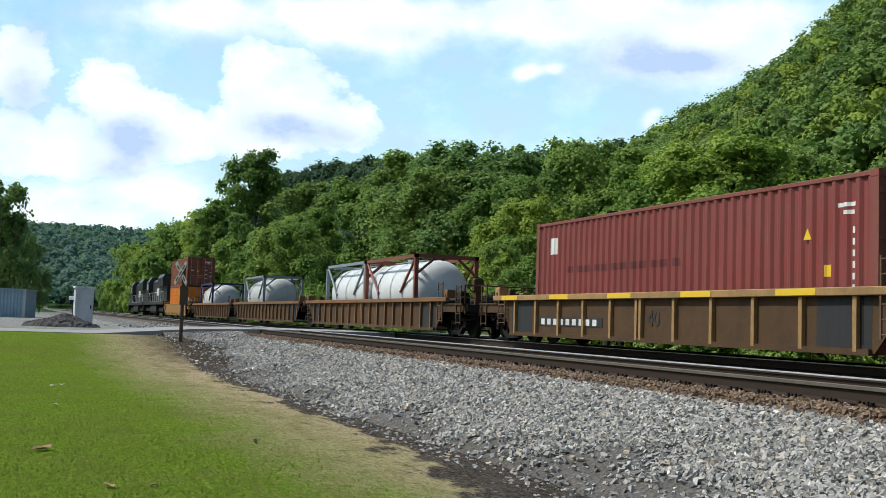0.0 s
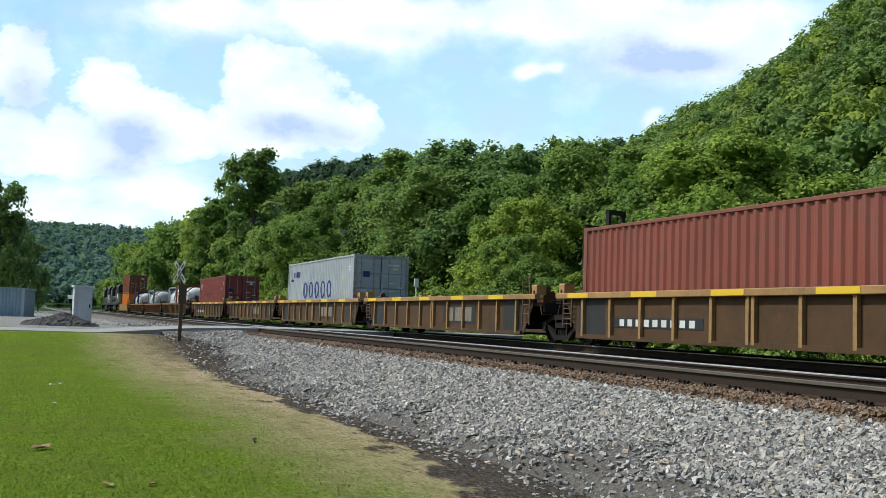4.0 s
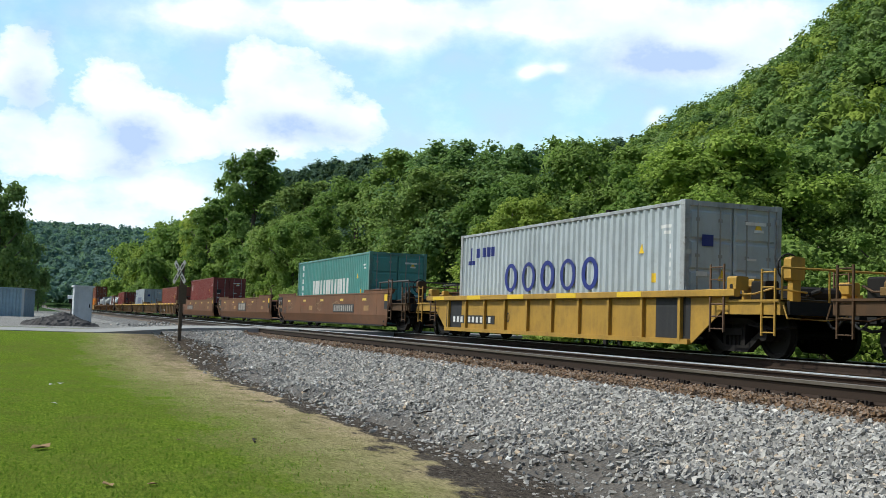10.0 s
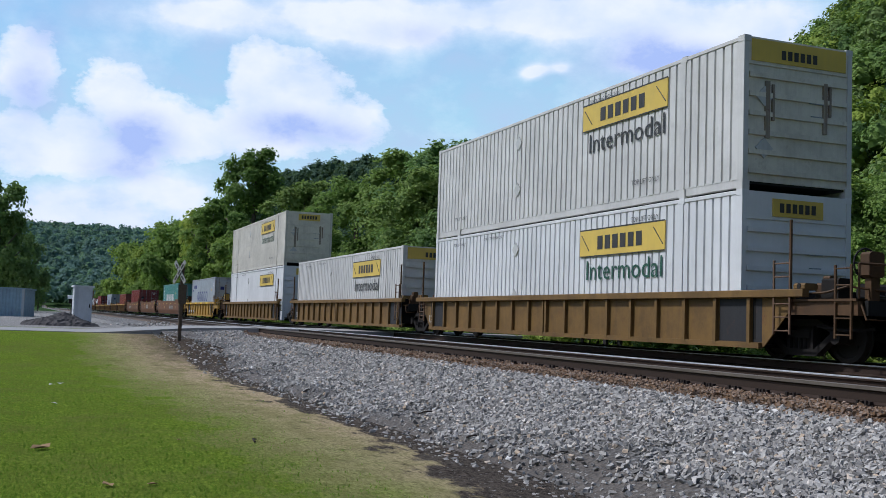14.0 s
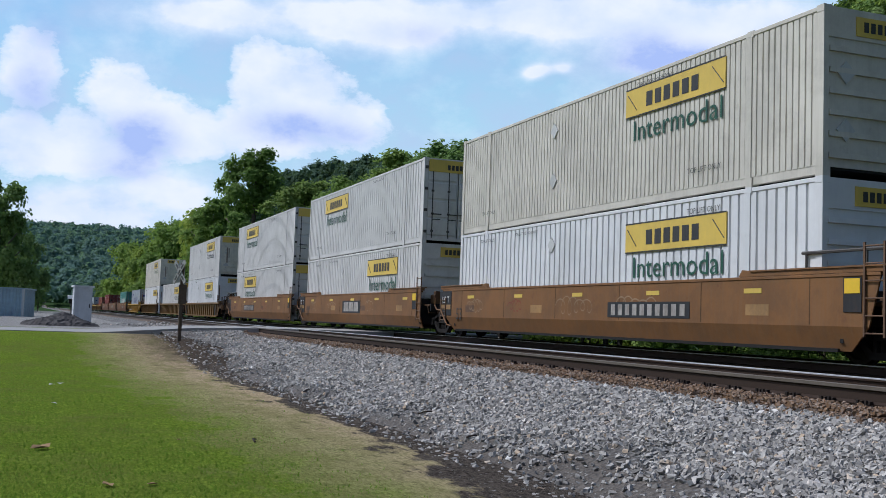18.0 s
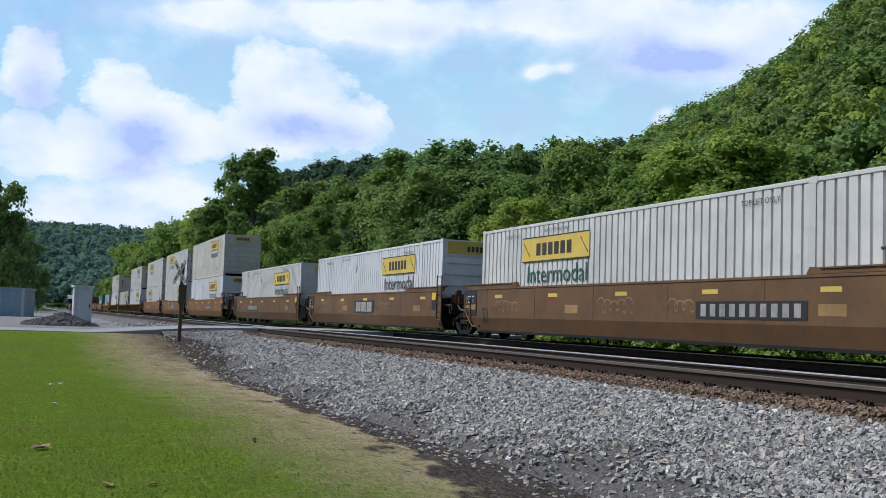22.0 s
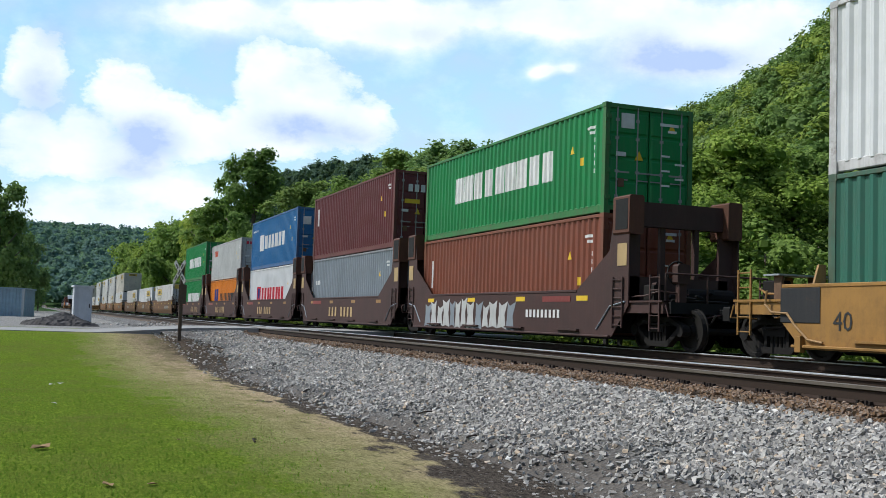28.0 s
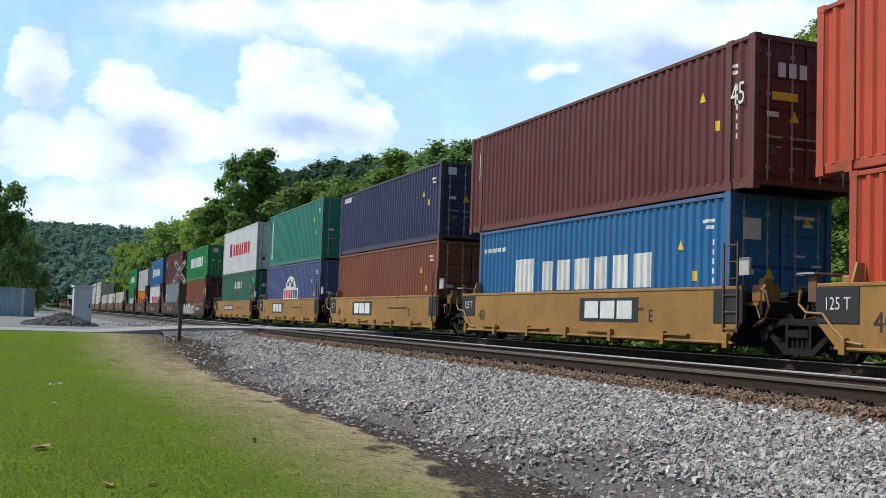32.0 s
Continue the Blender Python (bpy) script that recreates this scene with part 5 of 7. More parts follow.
    iso(-169.1, CASE, P_DKGREEN, "bottle green corrugated container with white brand lettering", [blocks(4.95, 1.87, 2.5, 0.46, 7, P_LETTER), bar(5.0, 1.7, 2.3, 0.05, P_CRED, "underline"), blocks(0.4, 1.9, 0.9, 0.22, 6, P_LETTER, rear=True)], H=2.9)
    iso(-169.1, second, P_BRIGHT, "white corrugated container with red brand lettering, stacked on a green one", [bar(2.5, 1.1, 0.95, 0.92, P_CRED, "brand_mark"), bar(2.72, 1.22, 0.5, 0.65, P_CBLUE, "brand_mark", out=0.007), blocks(3.75, 1.13, 6.1, 0.76, 8, P_CRED)], H=2.9)
    iso(-184.75, CASE, P_INDIGO, "dusty indigo corrugated container with a white and red emblem", emblem_marks(), H=2.9)
    iso(-184.75, second, P_SEA, "sea green corrugated container stacked on an indigo one", [bar(0.75, 0.4, 0.36, 2.1, P_LETTER, "brand_panel"), blocks(0.82, 0.5, 0.2, 1.9, 1, P_DKGREEN)], H=2.9)
    iso(-200.2, CASE, P_RUST, "red oxide corrugated container under a navy one", [], H=2.9)
    iso(-200.2, second, P_NAVY, "navy blue corrugated container stacked on a red one", [blocks(0.4, 2.2, 1.4, 0.2, 6, P_LETTER), bar(0.25, 2.15, 0.3, 0.25, P_LETTER, "brand_mark", rear=True)])
    iso(-215.85, CASE, P_BLUE, "sky blue corrugated container with white brand lettering", row_marks(4.0), H=2.9)
    iso(-215.0, second, P_WINE, "wine red 45 foot container overhanging a blue one", code_marks() + [words("45", 13.0, 1.6, 0.62, P_LETTER, 0.72)], L=FT45, H=2.9)
    iso(-231.2, CASE, P_VERMIL, "vermilion red corrugated container in a yellow well car", [bar(1.3, 1.1, 0.7, 0.7, P_LETTER, "brand_mark")], H=2.9)
    iso(-230.4, second, P_VERMIL, "vermilion red 45 foot container stacked on another red one", [bar(2.0, 1.9, 0.7, 0.7, P_LETTER, "brand_mark")], L=FT45, H=2.9)


def ring_marks():
    return [rings(3.2, 1.08, 5.6, 0.80, 5, P_CBLUE, gap=0.28), bar(0.55, 1.95, 0.5, 0.12, P_CBLUE, "brand_mark"), bar(0.75, 2.05, 0.14, 0.42, P_CBLUE, "brand_mark")] + \
        [bar(1.25 + 0.36 * k, 2.15, 0.26, 0.28, P_CBLUE, "brand_mark") for k in range(4)] + [bar(0.42, 1.95, 0.28, 0.24, P_CBLUE, "brand_mark", rear=True)]


def row_marks(f):
    return [blocks(f - 1.5, 1.02, 1.25, 0.95, 1, P_LETTER, gap=0.1, name="brand_mark"), blocks(f, 1.1, 5.5, 0.76, 6, P_LETTER, gap=0.28), blocks(0.35, 2.25, 1.5, 0.12, 10, P_LETTER), bar(0.3, 2.0, 0.42, 0.42, P_LETTER, "brand_mark", rear=True)]


def code_marks():
    return [blocks(0.55, 1.55, 0.26, 0.8, 1, P_LETTER), blocks(0.5, 2.1, 0.75, 0.28, 3, P_LETTER, rear=True), bar(0.4, 1.65, 0.6, 0.16, M_YELLOW, "hazard_sticker", rear=True)]


def emblem_marks():
    """A white plate with red and dark bars under a half round."""
    caps = [dome(4.95, 1.62, 2.3, 0.64, P_LETTER)] + [dome(f, u, w, h, P_NAVY, "emblem_mark", 0.012) for f, u, w, h in ((5.25, 1.76, 0.55, 0.22), (5.75, 1.92, 0.36, 0.20), (6.15, 1.70, 0.62, 0.30), (6.60, 1.98, 0.26, 0.12))]
    return [plate(4.45, 1.02, 3.3, 0.62, P_LETTER, "emblem", out=-0.004)] + caps + [plate(4.62 + 0.52 * k, 1.12, 0.36, 0.42, P_CRED if k < 3 else P_NAVY, "lettering", out=0.002) for k in range(6)]


def smooth_marks(i):
    """White numbers, yellow reflectors, chalk scrawl."""
    mk = [side_patch(2.5 + 3.3 * k, 1.18, 0.5, 0.09, P_LOGO, "reflective_stripe") for k in range(5)]
    mk += [side_words("53", 1.6, 0.55, 0.5, P_INKBLK)]
    f = (4.5, 6.0, 11.4, 6.0, 6.0, 10.9, 5.0, 6.0, 12.3)[i]
    if i in (1, 4, 7):
        mk += [side_patch(7.9, 0.68, 2.6, 0.5, M_DARKINK, "brand_panel"), side_blocks(8.1, 0.74, 2.2, 0.38, 3, P_WORN, 0.14)]
    else:
        mk += [side_patch(f - 0.1, 0.70, 3.2, 0.34, M_DARKINK, "number_panel"), side_blocks(f, 0.75, 3.0, 0.24, 10, P_WORN)]
    return mk + [scrawl(2.6 + 2.9 * k, 0.75, P_CHALK if (k + i) % 3 else P_CHALKRED, 7 * i + k) for k in range(4)]


def scrawl(fore, up, mat, seed):
    """A loose looping line of chalk on a car's side."""
    def draw(ob, L, H, W, style):
        r = rng_train(seed)
        s, turns = Shape(), 3 + r.randrange(3)
        size, run_on, n = 0.12 + 0.10 * r.random(), 0.18 + 0.16 * r.random(), 14
        y0, old = L / 2 - fore, None
        for k in range(turns * n + 1):
            a = 2 * math.pi * k / n
            y = y0 - run_on * k / n + size * math.cos(a)
            z = up + 0.20 + size * (1.0 + 0.3 * math.sin(a * 0.23 + seed)) * math.sin(a)
            if old:
                s.put([(-1.4645, old[0], old[1]), (-1.4645, old[0], old[1] + 0.03), (-1.4645, y, z + 0.03), (-1.4645, y, z)], [(0, 1, 2, 3)])
            old = (y, z)
        part("chalk_scrawl", (s, mat), ob)
    return draw


def rng_train(seed):
    return random.Random(seed)


def graffiti_marks():
    """Silver sprayed shapes and a row of white bars."""
    def spray(ob, L, H, W, style):
        r = rng_train(77)
        y = L / 2 - 1.9
        for k in range(13):
            w = 0.42 + 0.22 * r.random()
            z0, z1, lean = 0.27 + 0.07 * r.random(), 1.0 + 0.22 * r.random(), 0.16 * (r.random() - 0.3)
            v = [(y, z0), (y - w * 0.5, z0 + 0.05), (y - w, z0 - 0.01), (y - w * 0.82, (z0 + z1) / 2), (y - w - lean, z1), (y - w * 0.5, z1 - 0.12), (y - lean, z1 - 0.03), (y - w * 0.16, (z0 + z1) / 2)]
            c = (y - w * 0.5, (z0 + z1) / 2)
            s = Shape().put([(-1.4645, a, b) for a, b in v + [c]], [(i, (i + 1) % 8, 8) for i in range(8)])
            part("graffiti", (s, P_PALE if k % 4 else P_SLATE), ob)
            y -= w * 0.98 + 0.05 * r.random()
    return [spray, side_blocks(9.6, 0.66, 2.0, 0.2, 9, P_LETTER)]


def tank(front, frame_mat, skin):
    """A 20 foot tank container: frame and barrel."""
    L, H, W = 6.06, 2.59, 2.438
    ob = thing("tank_container", "white tank container in a steel frame", "tank container", group="tank containers on the train")
    fr = Shape()
    for sy in (-1, 1):
        y0, y1 = sorted((sy * L / 2, sy * (L / 2 - 0.14)))
        for sx in (-1, 1):
            fr.box(*sorted((sx * W / 2, sx * (W / 2 - 0.14))), y0, y1, 0, H)
        fr.box(-W / 2, W / 2, y0, y1, H - 0.14, H).box(-W / 2, W / 2, y0, y1, 0, 0.14)
        fr.tube((-W / 2 + 0.1, sy * (L / 2 - 0.07), H - 0.7), (-0.4, sy * (L / 2 - 0.07), H - 0.08), 0.05, n=6)
        fr.tube((W / 2 - 0.1, sy * (L / 2 - 0.07), H - 0.7), (0.4, sy * (L / 2 - 0.07), H - 0.08), 0.05, n=6)
    for sx in (-1, 1):
        x = sx * (W / 2 - 0.07)
        fr.box(x - 0.06, x + 0.06, -L / 2, L / 2, 0.02, 0.16).box(x - 0.05, x + 0.05, -L / 2, L / 2, H - 0.12, H - 0.01)
        fr.tube((x, -L / 2 + 0.1, H - 0.1), (x, -L / 2 + 1.7, 1.25), 0.05, n=6)
        fr.tube((x, L / 2 - 0.1, H - 0.1), (x, L / 2 - 1.7, 1.25), 0.05, n=6)
    part("frame", (fr, frame_mat), ob)
    b, n = Shape(), 28
    prof = [(-2.86, 0.0), (-2.82, 0.45), (-2.70, 0.80), (-2.50, 1.04), (-2.3, 1.12), (2.3, 1.12), (2.50, 1.04), (2.70, 0.80), (2.82, 0.45), (2.86, 0.0)]
    for i in range(n):
        c, s = math.cos(2 * math.pi * i / n), math.sin(2 * math.pi * i / n)
        b.v += [(r * c, y, 1.32 + r * s) for y, r in prof]
    k = len(prof)
    b.f += [(((i + 1) % n) * k + j, ((i + 1) % n) * k + j + 1, i * k + j + 1, i * k + j) for i in range(n) for j in range(k - 1)]
    part("barrel", b.mesh("barrel", skin, True), ob)
    for y in (-1.4, 0.0, 1.5):
        r = Shape()
        for i in range(n):
            a0, a1 = 2 * math.pi * i / n, 2 * math.pi * (i + 1) / n
            r.put([(1.135 * math.cos(a), y + d, 1.32 + 1.135 * math.sin(a)) for a in (a0, a1) for d in (-0.06, 0.06)], [(0, 1, 3, 2)])
        part("band", (r, P_NAVY if y == 1.5 else P_PALE), ob)
    part("manway", (Shape().tube((0, 0.4, 2.40), (0, 0.4, 2.56), 0.28, n=12).box(-0.3, 0.3, -1.5, 1.9, 2.44, 2.47), M_STEEL), ob)
    return rolling(ob, front - L / 2, CASE)


def engine(front, label):
    """A black six-axle freight locomotive."""
    L = 22.0
    ob = thing("locomotive", label, "locomotive", group="locomotives of the train")
    h = L / 2
    black = P_ENGINE
    part("frame", (Shape().box(-1.5, 1.5, -h, h, 1.25, 1.62, 0.03).box(-1.45, 1.45, -h, -h + 0.3, 0.5, 1.3).box(-1.45, 1.45, h - 0.3, h, 0.5, 1.3), black), ob)
    part("long_hood", (Shape().prism_y([(-1.0, 1.6), (1.0, 1.6), (1.0, 3.9), (0.8, 4.15), (-0.8, 4.15), (-1.0, 3.9)], -h + 1.2, h - 6.3), black), ob)
    part("radiator", (Shape().prism_y([(-1.45, 3.2), (1.45, 3.2), (1.5, 4.1), (1.25, 4.5), (-1.25, 4.5), (-1.5, 4.1)], -h + 1.4, -h + 6.4), black), ob)
    part("cab", (Shape().prism_y([(-1.5, 1.6), (1.5, 1.6), (1.5, 3.9), (1.15, 4.45), (-1.15, 4.45), (-1.5, 3.9)], h - 6.2, h - 3.6), black), ob)
    part("short_hood", (Shape().prism_y([(-1.0, 1.6), (1.0, 1.6), (1.0, 3.0), (0.8, 3.2), (-0.8, 3.2), (-1.0, 3.0)], h - 3.6, h - 1.3), black), ob)
    part("cab_window", (Shape().box(-1.515, -1.49, h - 5.6, h - 4.2, 3.0, 3.7), M_STEEL), ob, "pale side window")
    part("fuel_tank", (Shape().box(-1.35, 1.35, -3.2, 3.4, 0.35, 1.25, 0.15), black), ob)
    part("number_panel", (Shape().box(-1.03, -1.005, -2.2, 0.2, 2.3, 3.1), P_LETTER), ob)
    for d in (-1, 1):
        tr = part("truck", (Shape().box(-1.2, -1.0, d * 7.0 - 2.4, d * 7.0 + 2.4, 0.5, 0.95, 0.05).box(1.0, 1.2, d * 7.0 - 2.4, d * 7.0 + 2.4, 0.5, 0.95, 0.05).box(-0.9, 0.9, d * 7.0 - 0.4, d * 7.0 + 0.4, 0.5, 1.25), M_TRUCK), ob)
        for k in (-1.8, 0, 1.8):
            w = part("wheelset", WHEELSET, tr, at=pose(0, d * 7.0 + k, 0.445))
            WHEELS.append(w)
    s = Shape()
    for sx in (-1, 1):
        s.tube((sx * 1.42, -h + 1, 2.6), (sx * 1.42, h - 6.4, 2.6), 0.02, n=5)
        for k in range(8):
            y = -h + 1 + k * (L - 7.4) / 7
            s.tube((sx * 1.42, y, 1.6), (sx * 1.42, y, 2.6), 0.018, n=5)
    part("handrail", (s, P_LETTER), ob)
    return rolling(ob, front - h)


P_ENGINE = paint("engine_black_paint", (0.018, 0.018, 0.020), 0.4, 0.2, 0.03)
consist()
engine(400.4, "black six-axle freight locomotive leading the train")
engine(377.6, "black six-axle freight locomotive, second in the train")


# ---- woods ----
def rng(seed):
    return np.random.default_rng(seed)


def leaf_quads(pos, nrm, size, r, bend=0.25):
    """One small folded leaf clump (two triangles) at each place, facing roughly along nrm."""
    n = len(pos)
    u = r.normal(size=(n, 3))
    u -= nrm * (u * nrm).sum(1, keepdims=True)
    u /= np.linalg.norm(u, axis=1, keepdims=True) + 1e-9
    w = np.cross(nrm, u)
    s = np.asarray(size)[:, None] if np.ndim(size) else size
    a = pos + u * s * 0.5
    b = pos + w * s * 0.42 - nrm * s * bend * r.random((n, 1))
    c = pos - u * s * 0.5
    d = pos - w * s * 0.42 - nrm * s * bend * r.random((n, 1))
    v = np.stack([a, b, c, d], 1).reshape(-1, 3)
    return v, np.arange(4 * n).reshape(n, 4)


def sprays(r, p, out, size, per, leaf, droop=0.45, stray=0.36):
    """Leaf sprays: at each place p a drooping fan of leaves that spreads along out. Gives leaves and their spray."""
    n = len(p)
    nrm = out * 0.85 + np.array([0, 0, 0.55]) + r.normal(size=(n, 3)) * 0.25
    nrm /= np.linalg.norm(nrm, axis=1, keepdims=True)
    u = out - nrm * (out * nrm).sum(1, keepdims=True)
    u /= np.linalg.norm(u, axis=1, keepdims=True) + 1e-6
    w = np.cross(nrm, u)
    q = np.sqrt(r.random((n, per)))
    a = r.uniform(0, 2 * np.pi, (n, per))
    du, dw = q * np.cos(a), q * np.sin(a)
    fall = -droop * q ** 2 + r.normal(size=(n, per)) * 0.16
    s = np.broadcast_to(size, (n,))[:, None, None]
    pos = p[:, None] + s * (du[..., None] * u[:, None] + dw[..., None] * w[:, None] + fall[..., None] * nrm[:, None])
    m = nrm[:, None] + droop * 1.1 * (du[..., None] * u[:, None] + dw[..., None] * w[:, None]) + r.normal(size=(n, per, 3)) * stray
    m /= np.linalg.norm(m, axis=2, keepdims=True)
    ls = np.broadcast_to(leaf, (n,))[:, None] * (0.65 + 0.7 * r.random((n, per)))
    v, f = leaf_quads(pos.reshape(-1, 3), m.reshape(-1, 3), ls.reshape(-1), r)
    return v, f, np.repeat(np.arange(n), 4 * per)


def toned(me, bough, crown):
    """Stores how light a bough is and which way its crown's hue leans, for each point."""
    at = me.color_attributes.new("tone", "FLOAT_COLOR", "POINT")
    n = len(me.vertices)
    col = np.ones((n, 4), np.float32)
    col[:, 0], col[:, 1] = bough, crown
    at.data.foreach_set("color", col.ravel())
    return me


def crown_lumps(r, H, R, base, lumps, ragged):
    """Middles and sizes of the lumps that boughs carry."""
    c, rad = [], []
    boughs = max(7, lumps // 4)
    for i in range(boughs):
        h = (i + 0.5) / boughs
        ang = i * 2.4 + r.random() * 0.9
        prof = math.sin(math.pi * min(1.0, 0.20 + 0.74 * h)) ** 0.6
        d = R * prof * (0.22 + 0.62 * r.random()) * (1 + ragged * (r.random() - 0.4))
        bc = np.array((d * math.cos(ang), d * math.sin(ang), base + (H - base) * (0.06 + 0.84 * h)))
        br = R * (0.30 + 0.16 * r.random()) * (0.7 + 0.4 * prof)
        for j in range(7):
            o = r.normal(size=3)
            o /= np.linalg.norm(o)
            o[2] = abs(o[2]) * 0.8 - 0.15
            c.append(bc + o * br * (0.55 + (0.4 + ragged * 0.5) * r.random()))
            rad.append(br * (0.24 + 0.28 * r.random()))
    return np.array(c), np.array(rad)


def cores(c, rad, r, k=0.80, nu=10, nv=7, low=2.99, rough=0.36):
    """Low solid lumps inside the leaves, so that a crown is not seen through."""
    th = np.linspace(0, 2 * np.pi, nu, endpoint=False)
    ph = np.linspace(0.15, low, nv)
    d = np.stack([np.sin(ph)[:, None] * np.cos(th), np.sin(ph)[:, None] * np.sin(th), np.cos(ph)[:, None] * np.ones(nu)], -1).reshape(-1, 3)
    v = c[:, None, :] + d[None] * (rad[:, None] * k * (0.96 - rough / 2 + rough * r.random((len(c), len(d)))))[:, :, None]
    i = np.arange(nu * nv).reshape(nv, nu)
    f = np.stack([i[:-1], np.roll(i[:-1], -1, 1), np.roll(i[1:], -1, 1), i[1:]], -1).reshape(-1, 4)
    f = f[None] + (np.arange(len(c)) * nu * nv)[:, None, None]
    return v.reshape(-1, 3), f.reshape(-1, 4)


def tree_meshes(seed, H, R, base, lumps, n, leaf, mat, spray=0.62, per=16, ragged=0.15):
    r = rng(seed)
    c, rad = crown_lumps(r, H, R, base, lumps, ragged)
    k = n // per
    which = r.choice(len(rad), k, p=rad ** 2 / (rad ** 2).sum())
    d = r.normal(size=(k, 3))
    d[:, 2] += 0.45
    axis_out = c[which] - np.array([0, 0, base + 0.45 * (H - base)])
    d += 0.7 * axis_out / (np.linalg.norm(axis_out, axis=1, keepdims=True) + 1e-6)
    d /= np.linalg.norm(d, axis=1, keepdims=True)
    p = c[which] + d * (rad[which] * (0.62 + 0.45 * r.random(k)))[:, None] * np.array([1, 1, 0.85])
    v, f, sp = sprays(r, p, d, spray * (0.6 + 0.8 * r.random(k)), per, leaf)
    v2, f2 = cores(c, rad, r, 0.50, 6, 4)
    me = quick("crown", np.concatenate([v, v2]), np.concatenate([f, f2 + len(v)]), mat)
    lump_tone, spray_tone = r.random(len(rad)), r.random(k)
    # inner lumps get the darkest tone: the crown's inside shade is coloured in
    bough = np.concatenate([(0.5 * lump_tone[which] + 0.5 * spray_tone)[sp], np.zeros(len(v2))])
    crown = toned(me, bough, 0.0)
    t = Shape()
    t.tube((0, 0, -0.6), (0.05, 0.05, base * 0.6), 0.026 * H, 0.020 * H, 9)
    t.tube((0.05, 0.05, base * 0.6), (0.1, -0.1, H * 0.8), 0.020 * H, 0.005 * H, 8)
    limbs = []
    for i in range(0, 9, 2):
        a = i * 2.4
        z0 = base * 0.7 + (H * 0.55 - base * 0.5) * i / 9
        z1 = z0 + 0.16 * H
        limbs.append(Shape().tube((0.05, 0, z0), (R * 0.62 * math.cos(a), R * 0.62 * math.sin(a), z1), 0.010 * H, 0.003 * H, 6).mesh("limb", M_BARK, True))
    return t.mesh("trunk", M_BARK, True), limbs, crown


L_MAPLE = leaves("maple_leaves", (0.108, 0.190, 0.040), (0.285, 0.385, 0.098), 0.36)
L_DARK = leaves("dark_leaves", (0.080, 0.152, 0.052), (0.228, 0.335, 0.120), 0.36)
L_BROAD = leaves("broad_maple_leaves", (0.135, 0.220, 0.036), (0.400, 0.495, 0.100), 0.34, 0.0)
L_LIME = leaves("pale_leaves", (0.140, 0.220, 0.046), (0.345, 0.445, 0.112), 0.40)
L_HILL = leaves("hillside_leaves", (0.082, 0.146, 0.036), (0.215, 0.310, 0.082), 0.25, 0.8)
# ridge leaves darker and bluer than the slope's: hazy distance painted in
L_MID = leaves("hazed_ridge_leaves", (0.036, 0.072, 0.046), (0.086, 0.142, 0.078), 0.2, 0.4)
# far leaves are pale blue-green: the valley's haze is put into their colour
L_FAR = leaves("hazed_far_leaves", (0.125, 0.210, 0.190), (0.155, 0.250, 0.205), 0.42, 0.25)

KINDS = [
    tree_meshes(11, 8.5, 3.7, 0.7, 130, 42000, 0.130, L_BROAD, 0.36, 14, 0.0),
    tree_meshes(12, 14.0, 5.0, 1.6, 84, 21000, 0.23, L_DARK, 0.72, 16),
    tree_meshes(13, 12.0, 4.6, 1.2, 76, 21000, 0.205, L_MAPLE, 0.66, 16),
    tree_meshes(14, 21.0, 5.0, 2.5, 84, 18000, 0.34, L_MAPLE, 0.85, 16, 0.55),
    tree_meshes(15, 4.6, 2.9, 0.2, 40, 5200, 0.165, L_LIME, 0.42, 13),
    tree_meshes(16, 10.0, 4.4, 0.6, 68, 20000, 0.185, L_LIME, 0.58, 16),
    tree_meshes(17, 13.0, 5.0, 1.2, 44, 5500, 0.46, L_DARK, 1.0, 14, 0.3),
    tree_meshes(18, 11.0, 4.6, 0.8, 44, 5500, 0.44, L_MAPLE, 1.0, 14, 0.3),
    tree_meshes(19, 11.0, 4.6, 0.6, 48, 6000, 0.42, L_LIME, 1.0, 14, 0.25),
]
TREE_WORDS = [("tree", "broad round maple in full summer leaf beside the track"), ("tree", "tall dark green tree in the wood edge"),
              ("tree", "leafy green tree in the wood edge"), ("tree", "very tall tree standing over the wood edge"),
              ("bush", "pale green leafy bush beside the track"), ("tree", "spreading pale green tree in the wood edge"),
              ("tree", "dark green tree deeper in the wood"), ("tree", "mid green tree deeper in the wood"), ("tree", "pale green tree where the line bends away")]


def tree(kind, x, y, k=1.0, turn=0.0, wide=1.0):
    nm, label = TREE_WORDS[kind]
    ob = thing(nm, label, nm, group="trees along the railway")
    tr, li, cr = KINDS[kind]
    part("trunk", tr, ob)
    for me in li:
        part("limb", me, ob)
    part("crown", cr, ob)
    ob.matrix_basis = pose(x, y, float(land(x, y)), 0, 0, turn) @ Matrix.Diagonal((k * wide, k * wide, k, 1))
    return ob


